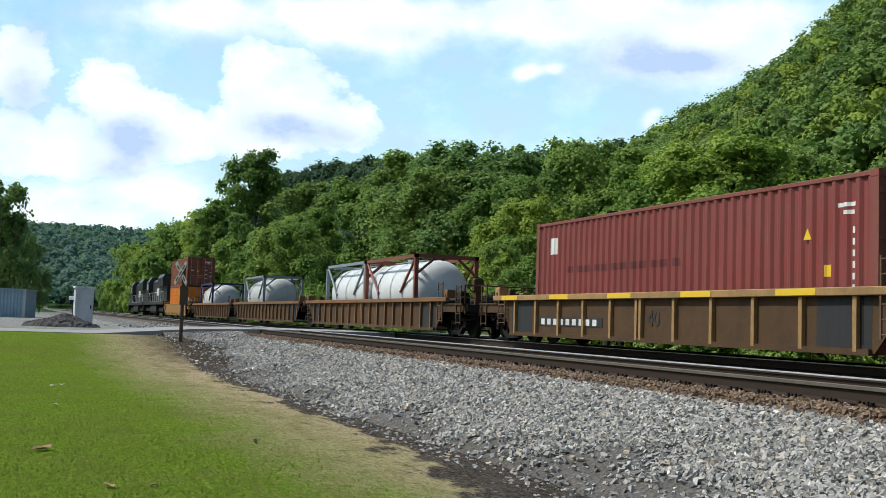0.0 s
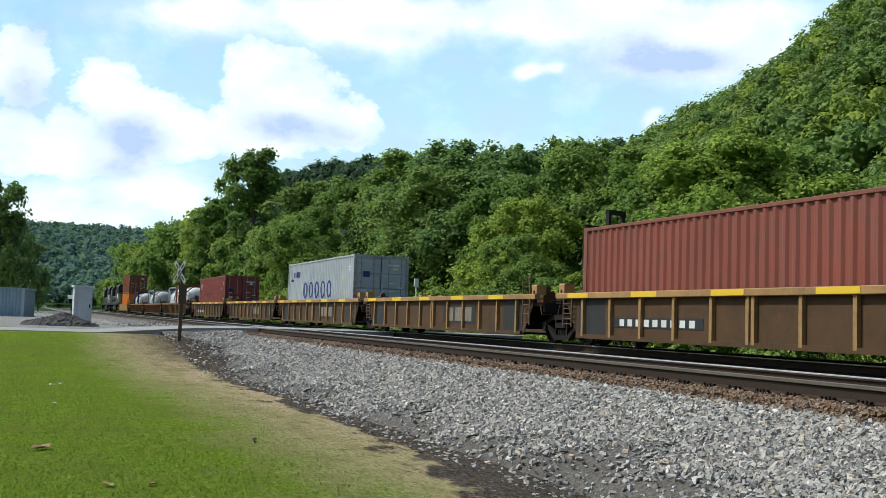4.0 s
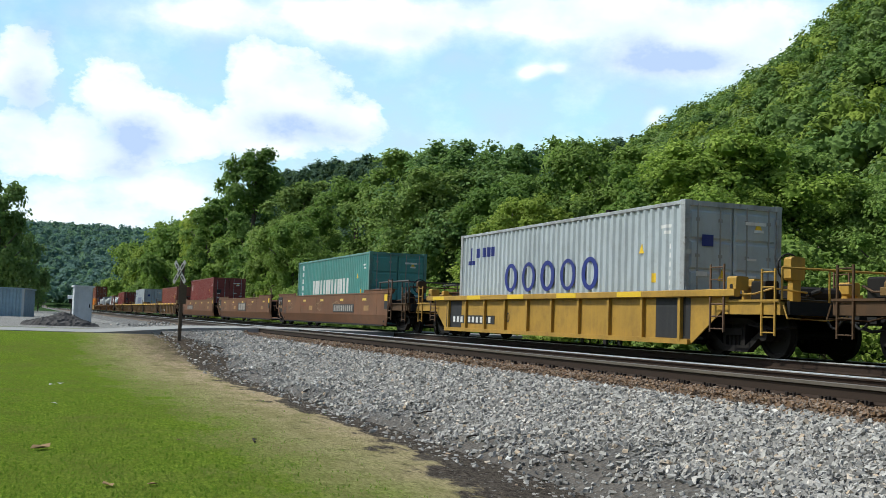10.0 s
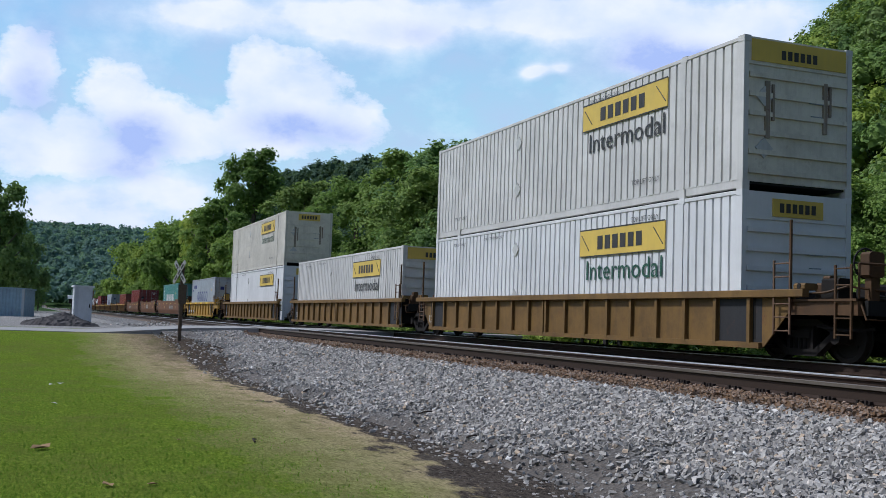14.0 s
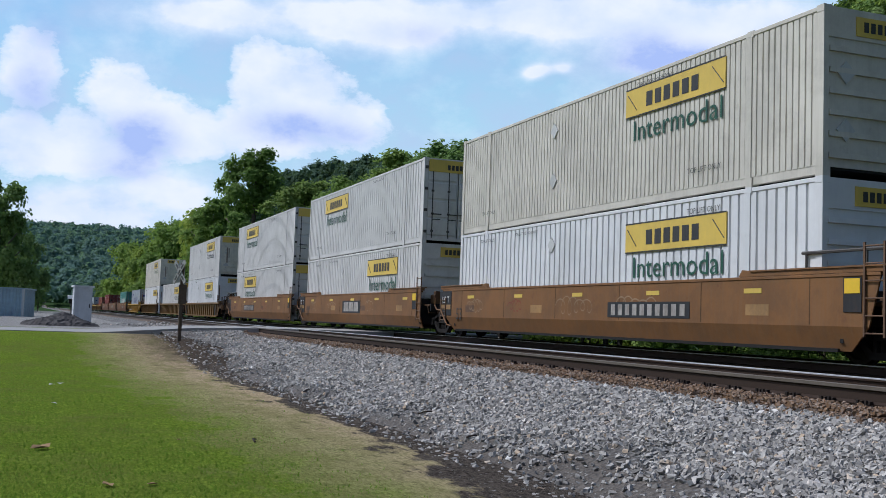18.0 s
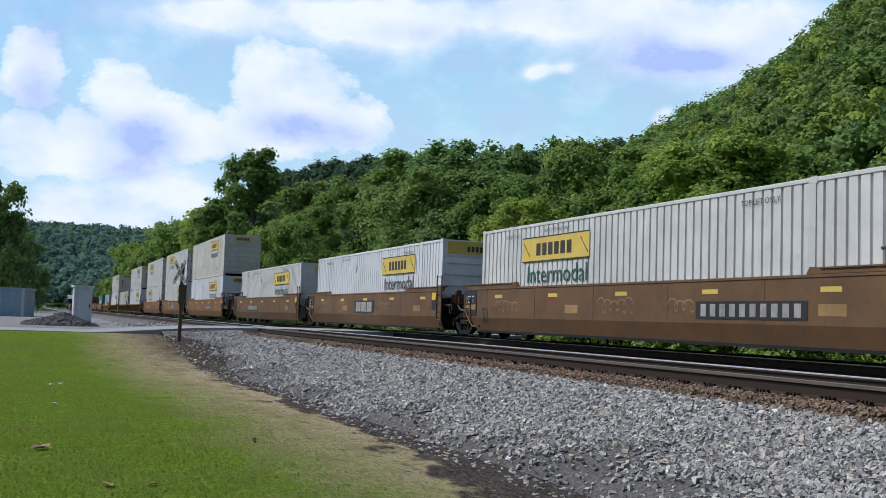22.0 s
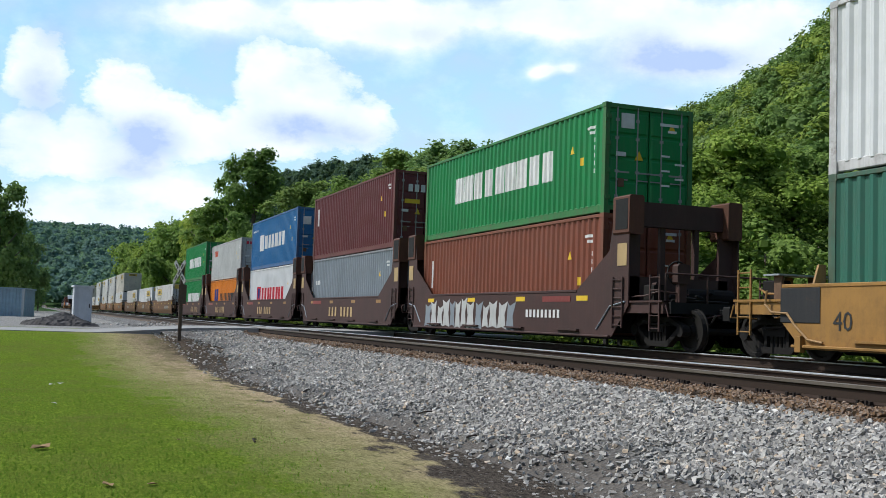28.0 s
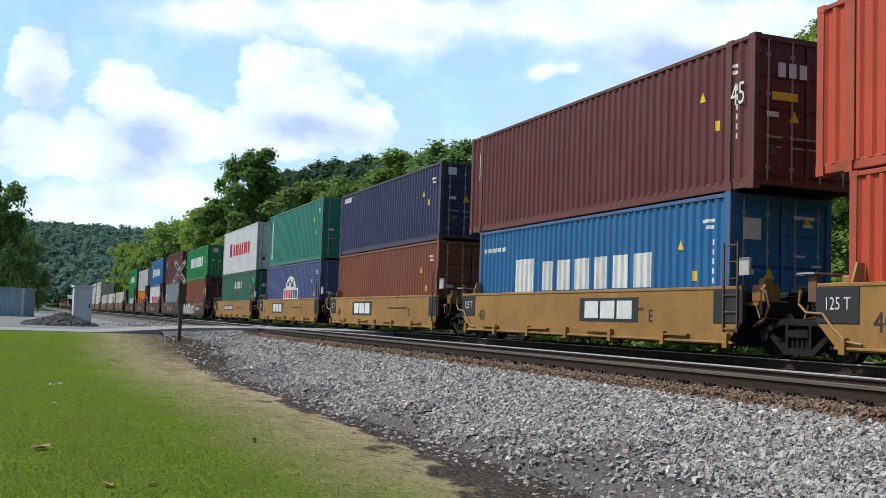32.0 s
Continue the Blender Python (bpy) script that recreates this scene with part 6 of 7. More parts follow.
def woods():
    r = rng(5)
    # chosen trees: kind, x, y, scale
    for i, (kd, x, y, k, w) in enumerate([
            (0, 24.6, 33.2, 1.10, 1.25), (3, 27.0, 143.0, 1.22, 1.0), (3, 31.5, 132.0, 0.96, 1.15), (3, 24.0, 158.0, 0.95, 1.1), (5, 25.0, 108.0, 1.25, 1.0), (2, 27.0, 92.0, 1.22, 1.1),
            (1, 30.0, 86.0, 1.20, 1.15), (1, 29.0, 74.0, 1.12, 1.2), (2, 25.5, 66.0, 1.0, 1.2), (5, 31.0, 56.0, 1.34, 1.0), (2, 25.5, 55.0, 0.88, 1.1), (1, 29.5, 65.0, 1.02, 1.15),
            (5, 24.0, 50.0, 0.85, 1.0), (1, 32.0, 50.0, 0.86, 1.2), (2, 28.0, 43.0, 0.82, 1.1), (5, 33.0, 44.0, 1.0, 1.1), (2, 31.0, 37.0, 0.80, 1.1),
            (2, 28.5, 28.5, 0.66, 1.1), (5, 33.0, 29.0, 0.95, 1.1), (7, 30.0, 22.0, 0.72, 1.2), (7, 26.0, 18.0, 0.55, 1.1), (7, 36.0, 22.0, 0.90, 1.1), (2, 25.0, 23.5, 0.50, 1.2)]):
        tree(kd, x, y, k, i * 47.0 + (130 if i == 0 else 0), w)
    tree(5, 21.4, 45.2, 0.60, 33.0, 1.0)
    tree(4, 23.8, 29.4, 1.05, 200.0, 1.1)
    tree(4, 21.6, 27.6, 1.1, 10.0, 1.15)
    tree(4, 21.2, 47.5, 1.1, 80.0, 1.1)
    # bushes behind the train
    for i in range(27):
        y = 20 + i * 4.4 + r.uniform(-1, 1)
        tree(4, 20.6 + r.uniform(-0.8, 1.4), y, 0.55 + 0.4 * r.random(), r.uniform(0, 360), 1.1)
    for x, y, k in ((44, 40, 0.9), (47, 46, 1.0), (50, 41, 1.05), (52, 52, 0.9), (46, 54, 0.8), (55, 47, 1.0), (48, 35, 0.95), (42, 33, 0.8)):
        tree(2, x, y, k * 0.88, x * 37 + y, 1.1)
    # second and third rows, and on towards the bend
    for i in range(24):
        y = 12 + i * 10.5 + r.uniform(-2, 2)
        tree(int(r.choice([6, 7, 7])), 38 + r.uniform(-2, 5), y, 0.60 + 0.18 * r.random(), r.uniform(0, 360), 1.2)
    for i in range(22):
        y = 118 + i * 14 + r.uniform(-3, 3)
        k = 1.75 if 165 < y < 320 else 1.1
        tree(int(r.choice([8, 8, 7])), 24.5 + r.uniform(-1, 3), y, k * (0.85 + 0.25 * r.random()), r.uniform(0, 360), 0.85)
    # a clump across the field
    for x, y, k in ((-5.0, 150, 1.42), (-10.5, 158, 1.42), (-1.6, 172, 0.95), (-15.5, 162, 1.5), (-7.5, 182, 1.4), (0.2, 196, 0.62), (-20, 170, 1.5)):
        tree(6, x, y, k, x * 31, 0.74)


woods()


def hillside():
    """Crowns of the wooded slopes, each a handful of leaf sprays round a solid heart."""
    r = rng(21)
    V, F, T, C = [], [], [], []

    def crowns(n, x0, x1, y0, y1, fans, per, rad, leaf, skip=None, nu=10, nv=6):
        x, y = r.uniform(x0, x1, n), r.uniform(y0, y1, n)
        if skip is not None:
            ok = skip(x, y)
            x, y = x[ok], y[ok]
        m = len(x)
        R = rad * (0.55 + 0.85 * r.random(m) ** 1.4)
        mid = np.stack([x, y, land(x, y) + R * (0.7 + 0.9 * r.random(m))], -1)
        tall = np.stack([np.ones(m), np.ones(m), 0.85 + 0.5 * r.random(m)], -1)
        d = r.normal(size=(m, fans, 3))
        d[:, :, 2] = np.abs(d[:, :, 2]) * 0.95 - 0.2
        d /= np.linalg.norm(d, axis=2, keepdims=True)
        p = mid[:, None] + d * (R[:, None] * (0.55 + 0.35 * r.random((m, fans))))[..., None] * tall[:, None]
        size = np.repeat(R, fans) * 0.46 * (0.7 + 0.6 * r.random(m * fans))
        v, f, sp = sprays(r, p.reshape(-1, 3), d.reshape(-1, 3), size, per, leaf, 0.5, 0.22)
        own, hue, fan = r.random(m), r.random(m), r.random(m * fans)
        whose = np.repeat(np.arange(m), fans)
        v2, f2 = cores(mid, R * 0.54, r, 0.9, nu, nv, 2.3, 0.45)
        # hearts toned darker than their sprays, again as inside shade
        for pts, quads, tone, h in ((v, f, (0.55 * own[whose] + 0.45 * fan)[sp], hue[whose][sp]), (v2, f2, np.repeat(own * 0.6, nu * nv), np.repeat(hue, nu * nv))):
            k = sum(len(q) for q in V)
            V.append(pts), F.append(quads + k), T.append(tone), C.append(h)

    def grow(name, label, mat):
        me = quick(name, np.concatenate(V), np.concatenate(F), mat)
        toned(me, np.concatenate(T), np.concatenate(C))
        setting(name, me, label, "stuff", "woods")
        for q in (V, F, T, C):
            q.clear()

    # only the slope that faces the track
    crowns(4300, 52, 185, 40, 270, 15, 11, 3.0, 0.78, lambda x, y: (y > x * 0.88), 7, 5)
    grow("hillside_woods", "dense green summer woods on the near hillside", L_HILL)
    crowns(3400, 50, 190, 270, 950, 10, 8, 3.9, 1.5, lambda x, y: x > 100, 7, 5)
    grow("ridge_woods", "dark woods on the ridge behind the nearer trees, bluish distance coloured in", L_MID)
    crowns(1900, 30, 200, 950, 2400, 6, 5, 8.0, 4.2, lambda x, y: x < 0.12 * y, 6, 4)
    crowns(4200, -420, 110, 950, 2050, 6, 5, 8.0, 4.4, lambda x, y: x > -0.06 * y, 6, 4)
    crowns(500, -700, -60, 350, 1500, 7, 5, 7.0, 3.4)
    grow("far_woods", "woods on the far hills closing the valley, blue-green with haze coloured in", L_FAR)


hillside()


# ---- clouds: a bank of cumulus far behind everything, drifting slowly ----
def cloud_mat():
    n = Nodes("cloud_white")
    at = n.add("TexCoord").outputs["Object"]
    sep = n.add("SeparateXYZ", {"Vector": n.add("VectorMath", {0: at}, {"operation": "NORMALIZE"}).outputs[0]})
    # heading and height over the horizon, in tenths of a radian
    az = n.math("MULTIPLY", n.math("ARCTAN2", sep.outputs[0], sep.outputs[1]), 10.0)
    el = n.math("MULTIPLY", n.math("ARCSINE", sep.outputs[2]), 10.0)
    p = n.add("CombineXYZ", {0: az, 1: n.math("MULTIPLY", el, 1.5), 2: 0.0}).outputs[0]
    fine = n.noise(p, 3.4, 7, 0.62)
    lump = n.noise(n.add("VectorMath", {0: p, 1: (7.3, 2.1, 0.0)}, {"operation": "ADD"}).outputs[0], 1.6, 4, 0.55)
    soft = n.noise(n.add("VectorMath", {0: p, 1: (3.1, 1.7, 0.0)}, {"operation": "ADD"}).outputs[0], 0.9, 6, 0.58)

    def bank(row):
        da = n.math("DIVIDE", n.math("SUBTRACT", az, row[0]), row[2])
        de = n.math("DIVIDE", n.math("SUBTRACT", el, row[1]), row[3])
        return n.math("ADD", n.math("MULTIPLY", da, da), n.math("MULTIPLY", de, de))

    # piled cumulus with crisp tops
    q = None
    for row in HEAPS:
        b = bank(row)
        q = b if q is None else n.math("MINIMUM", q, b)
    heap = n.math("ADD", n.math("SUBTRACT", 1.0, n.math("SQRT", q)), n.math("ADD", n.math("MULTIPLY", n.math("SUBTRACT", fine, 0.5), 1.35), n.math("MULTIPLY", n.math("SUBTRACT", lump, 0.5), 0.7)))
    white = n.ramp(n.math("ADD", heap, 0.5), [(0.38, (0, 0, 0)), (0.52, (0.66, 0.66, 0.66)), (0.80, (1, 1, 1))])

    def soft_sum(rows):
        s = None
        for row in rows:
            g = n.math("MULTIPLY", n.math("EXPONENT", n.math("MULTIPLY", bank(row), -1.0)), row[4])
            s = g if s is None else n.math("ADD", s, g)
        return n.math("MULTIPLY", s, n.math("ADD", 0.35, n.math("MULTIPLY", soft, 1.3)))

    veil = n.ramp(n.math("ADD", soft_sum(VEILS), n.math("MULTIPLY", n.math("SUBTRACT", soft, 0.5), 1.5)), [(0.05, (0, 0, 0)), (0.70, (1, 1, 1))])
    d = n.math("MAXIMUM", white, veil)
    dim = n.math("MULTIPLY", n.ramp(n.math("MULTIPLY", soft_sum(SHADES), n.math("MULTIPLY", n.math("ADD", 0.15, n.math("MULTIPLY", lump, 1.7)), n.math("ADD", 0.2, n.math("MULTIPLY", fine, 1.6)))), [(0.05, (0, 0, 0)), (0.85, (1, 1, 1))]), 0.95)
    blue = n.mix(n.ramp(n.math("DIVIDE", n.math("SUBTRACT", el, n.math("MULTIPLY", az, 0.10)), 4.0), [(0.35, (0, 0, 0)), (0.75, (1, 1, 1))]), (0.60, 0.91, 1.0), (0.39, 0.70, 1.0))
    c = n.mix(d, blue, (1.0, 1.0, 1.0))
    c = n.mix(n.math("MULTIPLY", n.ramp(n.math("ADD", n.math("MULTIPLY", lump, 0.5), n.math("MULTIPLY", soft, 0.5)), [(0.36, (1, 1, 1)), (0.58, (0, 0, 0))]), 0.70), c, (0.66, 0.78, 0.97))
    c = n.mix(dim, c, (0.47, 0.58, 0.92))
    cover = n.math("ADD", 0.72, n.math("MULTIPLY", d, 0.28))
    em = n.add("Emission", {"Color": c, "Strength": 1.16})
    tr = n.add("BsdfTransparent")
    mx = n.add("MixShader", {0: cover, 1: tr.outputs[0], 2: em.outputs[0]})
    n.t.links.new(mx.outputs[0], n.out.inputs[0])
    return n.m


# heading, height, half width, half height (tenths of a radian), weight
HEAPS = [(0.52, 1.96, 0.35, 0.31), (0.84, 1.73, 0.43, 0.31), (0.18, 1.57, 0.29, 0.23), (0.41, 1.39, 0.65, 0.23), (1.22, 1.63, 0.36, 0.26), (1.77, 2.14, 0.27, 0.44), (2.12, 2.09, 0.51, 0.39),
         (2.59, 1.85, 0.46, 0.26), (1.85, 1.70, 0.64, 0.26), (-0.26, 2.10, 0.26, 0.36), (-0.25, 1.46, 0.33, 0.30)]
VEILS = [(1.17, 2.73, 0.79, 0.17, 0.80), (2.71, 2.75, 0.88, 0.23, 0.90), (4.03, 2.93, 0.88, 0.18, 0.90), (5.07, 2.92, 0.80, 0.25, 1.00), (5.87, 2.67, 0.87, 0.30, 0.90),
         (5.85, 2.50, 0.75, 0.20, 0.60), (0.13, 0.75, 0.98, 0.20, 0.80), (1.26, 0.87, 0.41, 0.21, 0.50), (3.74, 1.71, 1.62, 0.16, 0.25), (6.54, 2.70, 0.45, 0.30, 0.60), (1.04, 1.12, 0.60, 0.20, 0.55), (0.10, 1.02, 0.60, 0.16, 0.55),
         (4.40, 2.37, 0.10, 0.06, 0.9), (4.52, 2.41, 0.12, 0.05, 0.7), (4.70, 2.42, 0.09, 0.05, 0.7), (5.60, 1.95, 0.08, 0.09, 0.8), (5.67, 2.02, 0.07, 0.05, 0.5)]
SHADES = [(0.72, 1.57, 0.30, 0.20, 1.00), (2.11, 1.77, 0.43, 0.15, 0.80), (5.82, 2.47, 0.62, 0.14, 1.00), (5.45, 2.66, 0.32, 0.15, 0.50), (-0.22, 1.90, 0.19, 0.24, 0.70), (-0.16, 2.40, 0.19, 0.19, 0.40),
          (3.26, 2.70, 0.49, 0.13, 0.30), (0.58, 1.27, 0.30, 0.10, 0.50), (2.65, 1.72, 0.27, 0.11, 0.40)]
cv, R_SKY = [], 4300.0
na, ne = 40, 16
for j in range(ne + 1):
    for i in range(na + 1):
        a, e = radians(-24 + 94 * i / na), radians(-1 + 40 * j / ne)
        cv.append((R_SKY * math.sin(a) * math.cos(e), R_SKY * math.cos(a) * math.cos(e), R_SKY * math.sin(e)))
ci = np.arange(len(cv)).reshape(ne + 1, na + 1)
clouds = setting("backdrop", quick("backdrop", cv, np.stack([ci[:-1, :-1], ci[:-1, 1:], ci[1:, 1:], ci[1:, :-1]], -1).reshape(-1, 4), cloud_mat(), True), "white summer cumulus clouds over the valley")




# ---- crossing, sign, cabinet, heap, fence, posts ----
road = Shape()
zl, zt = -0.31, -0.012
prof_road = [(-80, zl), (2.0, zl), (5.2, zt - 0.06), (NEAR_TRACK - 0.83, zt)]
for (x0, z0), (x1, z1) in zip(prof_road, prof_road[1:]):
    road.put([(x0, CROSS_0, z0), (x1, CROSS_0, z1), (x1, CROSS_1, z1), (x0, CROSS_1, z0), (x0, CROSS_0, z0 - 0.4), (x1, CROSS_0, z1 - 0.4), (x1, CROSS_1, z1 - 0.4), (x0, CROSS_1, z0 - 0.4)],
             [(0, 1, 2, 3), (4, 5, 1, 0), (3, 2, 6, 7)])
for a, b in ((NEAR_TRACK - 0.66, NEAR_TRACK + 0.66), (NEAR_TRACK + 0.83, TRAIN_TRACK - 0.83), (TRAIN_TRACK - 0.66, TRAIN_TRACK + 0.66), (TRAIN_TRACK + 0.83, 19.0)):
    road.box(a, b, CROSS_0, CROSS_1, -0.3, zt)
setting("road", (road, M_ROAD), "pale worn road over the two tracks")

sign = thing("crossing_sign", "old wooden post with a weathered white crossbuck", "road sign", pose(4.20, 33.4, float(land(4.2, 33.4))))
M_POST = plain("weathered_post", (0.105, 0.078, 0.055), 0.9, 0.0, 0.5, 12, 0.4)
M_OLDWHITE = plain("weathered_white_board", (0.29, 0.29, 0.28), 0.7, 0.0, 0.2, 9, 0.45)
part("post", (Shape().box(-0.052, 0.052, -0.052, 0.052, -0.3, 2.42), M_POST), sign)
for k, a in enumerate((46, -46)):
    b = part("blade", (Shape().box(-0.46, 0.46, -0.012, 0.012, -0.07, 0.07), M_OLDWHITE), sign, "flaking white blade", Matrix.Rotation(radians(-66), 4, "Z") @ pose(0.0, -0.085 - 0.026 * k, 2.14, 0, a, 0))
for k, a in enumerate((46, -46)):
    for j in range(3):
        part("lettering", (Shape().box(-0.34 + 0.25 * j, -0.16 + 0.25 * j, -0.0145, -0.0122, -0.035, 0.035), M_DARKINK), sign, "", Matrix.Rotation(radians(-66), 4, "Z") @ pose(0.0, -0.085 - 0.026 * k, 2.14, 0, a, 0))
part("lower_board", (Shape().box(-0.10, 0.14, -0.10, -0.08, 1.15, 1.75), M_POST), sign, "bare wooden board")

cab = thing("relay_cabinet", "light grey steel railway relay cabinet with one door", "cabinet", pose(2.24, 58.0, float(land(2.24, 58.0)), 0, 0, 6))
M_CAB = paint("light_grey_cabinet_paint", (0.55, 0.57, 0.60), 0.5, 0.15, 0.04)
part("body", (Shape().box(-0.46, 0.42, -0.42, 0.42, -0.1, 1.90, 0.02), M_CAB), cab)
part("roof", (Shape().box(-0.53, 0.49, -0.50, 0.50, 1.90, 2.00, 0.02), M_CAB), cab)
part("door", (Shape().box(-0.24, 0.36, -0.455, -0.42, 0.05, 1.76), M_CAB), cab)
part("handle", (Shape().box(0.26, 0.31, -0.48, -0.455, 0.85, 1.05), M_BLACK), cab)
part("end_post", (Shape().box(-0.50, -0.40, -0.48, -0.42, 0, 1.9), M_CAB), cab)


def heap():
    r = rng(3)
    n = 34
    a = np.linspace(-1, 1, n)
    X, Y = np.meshgrid(a, a)
    q = np.clip(1 - (X ** 2 + Y ** 2), 0, 1)
    Z = 0.62 * q ** 0.8 * (0.75 + 0.25 * np.sin(X * 5 + 1) * np.cos(Y * 4)) + 0.09 * r.random(X.shape) * (q > 0.02) - 0.05
    i = np.arange(n * n).reshape(n, n)
    return quick("heap", np.stack([X * 1.75, Y * 1.6, Z], -1).reshape(-1, 3), np.stack([i[:-1, :-1], i[:-1, 1:], i[1:, 1:], i[1:, :-1]], -1).reshape(-1, 4), M_HEAP)


M_HEAP = plain("dark_gravel", (0.075, 0.068, 0.066), 0.95, 0.0, 0.9, 9, 0.5)
gravel = tagged(new("dirt_mound", heap()), "low heap of dark gravel beside the road", "gravel heap")
gravel.location = (1.05, 51.0, float(land(1.05, 51.0)))

M_FENCE = paint("pale_blue_sheet_paint", (0.30, 0.42, 0.50), 0.5, 0.25, 0.08)


def shed():
    """A low flat-roofed shed clad in ribbed sheets."""
    ob = thing("metal_shed", "pale blue ribbed metal shed under the trees", "shed", pose(-1.0, 88.0, float(land(-1, 88)), 0, 0, -7.6))

    def sheet(width, h):
        row = []
        n = int(width / 0.25)
        for j in range(n):
            row += [(j * 0.25, 0.0), (j * 0.25 + 0.11, 0.0), (j * 0.25 + 0.14, -0.05), (j * 0.25 + 0.22, -0.05)]
        row += [(width, 0.0), (width, 0.04), (0.0, 0.04)]
        k = len(row)
        return Shape().put([(a_, b_, 0.0) for a_, b_ in row] + [(a_, b_, h) for a_, b_ in row], [(i_, (i_ + 1) % k, k + (i_ + 1) % k, k + i_) for i_ in range(k)]).mesh("panel", M_FENCE)
    wide = sheet(2.0, 2.15)
    for j in range(6):
        part("panel", wide, ob, at=pose(-2.0 * (j + 1), 0, 0))
    for j in range(3):
        part("panel", wide, ob, at=pose(0, 2.0 * j, 0, 0, 0, 90))
        part("panel", wide, ob, at=pose(-12.0, 2.0 * (j + 1), 0, 0, 0, -90))
    part("corner_post", (Shape().box(-0.09, 0.09, -0.09, 0.09, -0.2, 2.2), M_STEEL), ob)
    part("roof", (Shape().box(-12.15, 0.15, -0.18, 6.15, 2.15, 2.24), M_FENCE), ob)
    part("door", (Shape().box(-3.1, -2.1, -0.09, -0.055, 0.05, 2.0), M_FENCE), ob)
    part("handle", (Shape().box(-2.3, -2.24, -0.13, -0.09, 0.95, 1.15), M_BLACK), ob)


shed()
lamp = thing("signal_box", "small white-hooded signal box on a dark post", "signal box", pose(2.20, 74.0, float(land(2.2, 74.0))))
part("post", (Shape().tube((0, 0, -0.2), (0, 0, 1.15), 0.07, n=8), M_BLACK), lamp)
part("box", (Shape().box(-0.22, 0.22, -0.2, 0.2, 1.1, 1.5, 0.03), M_BLACK), lamp)
part("hood", (Shape().prism_x([(-0.34, 1.42), (-0.28, 1.42), (-0.2, 1.56), (0.25, 1.60), (0.25, 1.66), (-0.24, 1.64)][::-1], -0.3, 0.3), M_WHITE), lamp, "white sheet hood")


def frame_post(x, y, w, top, label):
    """A dark timber goal-post frame in the undergrowth."""
    ob = thing("timber_frame", label, "timber frame", pose(x, y, float(land(x, y)), 0, 0, 20), group="dark frames behind the train")
    for sx in (-1, 1):
        part("upright", (Shape().box(sx * w / 2 - 0.07, sx * w / 2 + 0.07, -0.07, 0.07, -0.3, top), M_DARKPOST), ob)
    part("crossbar", (Shape().box(-w / 2 - 0.07, w / 2 + 0.07, -0.08, 0.08, top - 0.16, top), M_DARKPOST), ob)
    return ob


M_DARKPOST = plain("dark_creosoted_timber", (0.022, 0.020, 0.019), 0.85, 0.0, 0.4, 12, 0.4)
frame_post(19.5, 33.1, 0.80, 5.75, "tall narrow dark frame behind the train")
frame_post(21.4, 38.2, 0.85, 5.70, "second dark frame half hidden in leaves")
wp = thing("marker_post", "white marker post beside the track", "marker post", pose(19.0, 53.0, float(land(19.0, 53.0))))
part("post", (Shape().tube((0, 0, -0.2), (0, 0, 3.4), 0.05, n=8), M_WHITE), wp)
part("head", (Shape().box(-0.12, 0.12, -0.05, 0.05, 3.3, 3.75, 0.03), M_WHITE), wp)


# ---- ties, plates and spikes; loose stones; grass ----
def ties():
    bed = bpy.data.objects["track_bed"]
    tie = Shape().box(-1.30, 1.30, -0.115, 0.115, -0.37, -0.185, 0.0).mesh("tie", M_TIE)
    pl = Shape()
    pl.box(-0.19, 0.19, -0.09, 0.09, -0.188, -0.172)
    spike = Shape()
    for y in (-0.05, 0.06):
        for x in (-0.095, 0.095):
            spike.box(x - 0.022, x + 0.022, y - 0.014, y + 0.014, -0.175, -0.140)
        spike.box(-0.165, -0.140, y - 0.014, y + 0.014, -0.175, -0.130)
    plate_me, spike_me = pl.mesh("tie_plate", M_RAIL), spike.mesh("spike", M_SPIKE)
    r = rng(9)
    for track, y1 in ((NEAR_TRACK, CROSS_0 - 0.4), (TRAIN_TRACK, CROSS_0 - 0.4)):
        n = int((y1 - 2.0) / 0.50)
        for i in range(n):
            y = 2.0 + i * 0.50 + r.uniform(-0.02, 0.02)
            part("tie", tie, bed, at=pose(track + r.uniform(-0.04, 0.04), y, 0, 0, 0, r.uniform(-0.8, 0.8)))
            if track == NEAR_TRACK:
                part("tie_plate", plate_me, bed, at=pose(track - 0.7535, y, 0))
                part("spike", spike_me, bed, at=pose(track - 0.7535, y, 0))


ties()


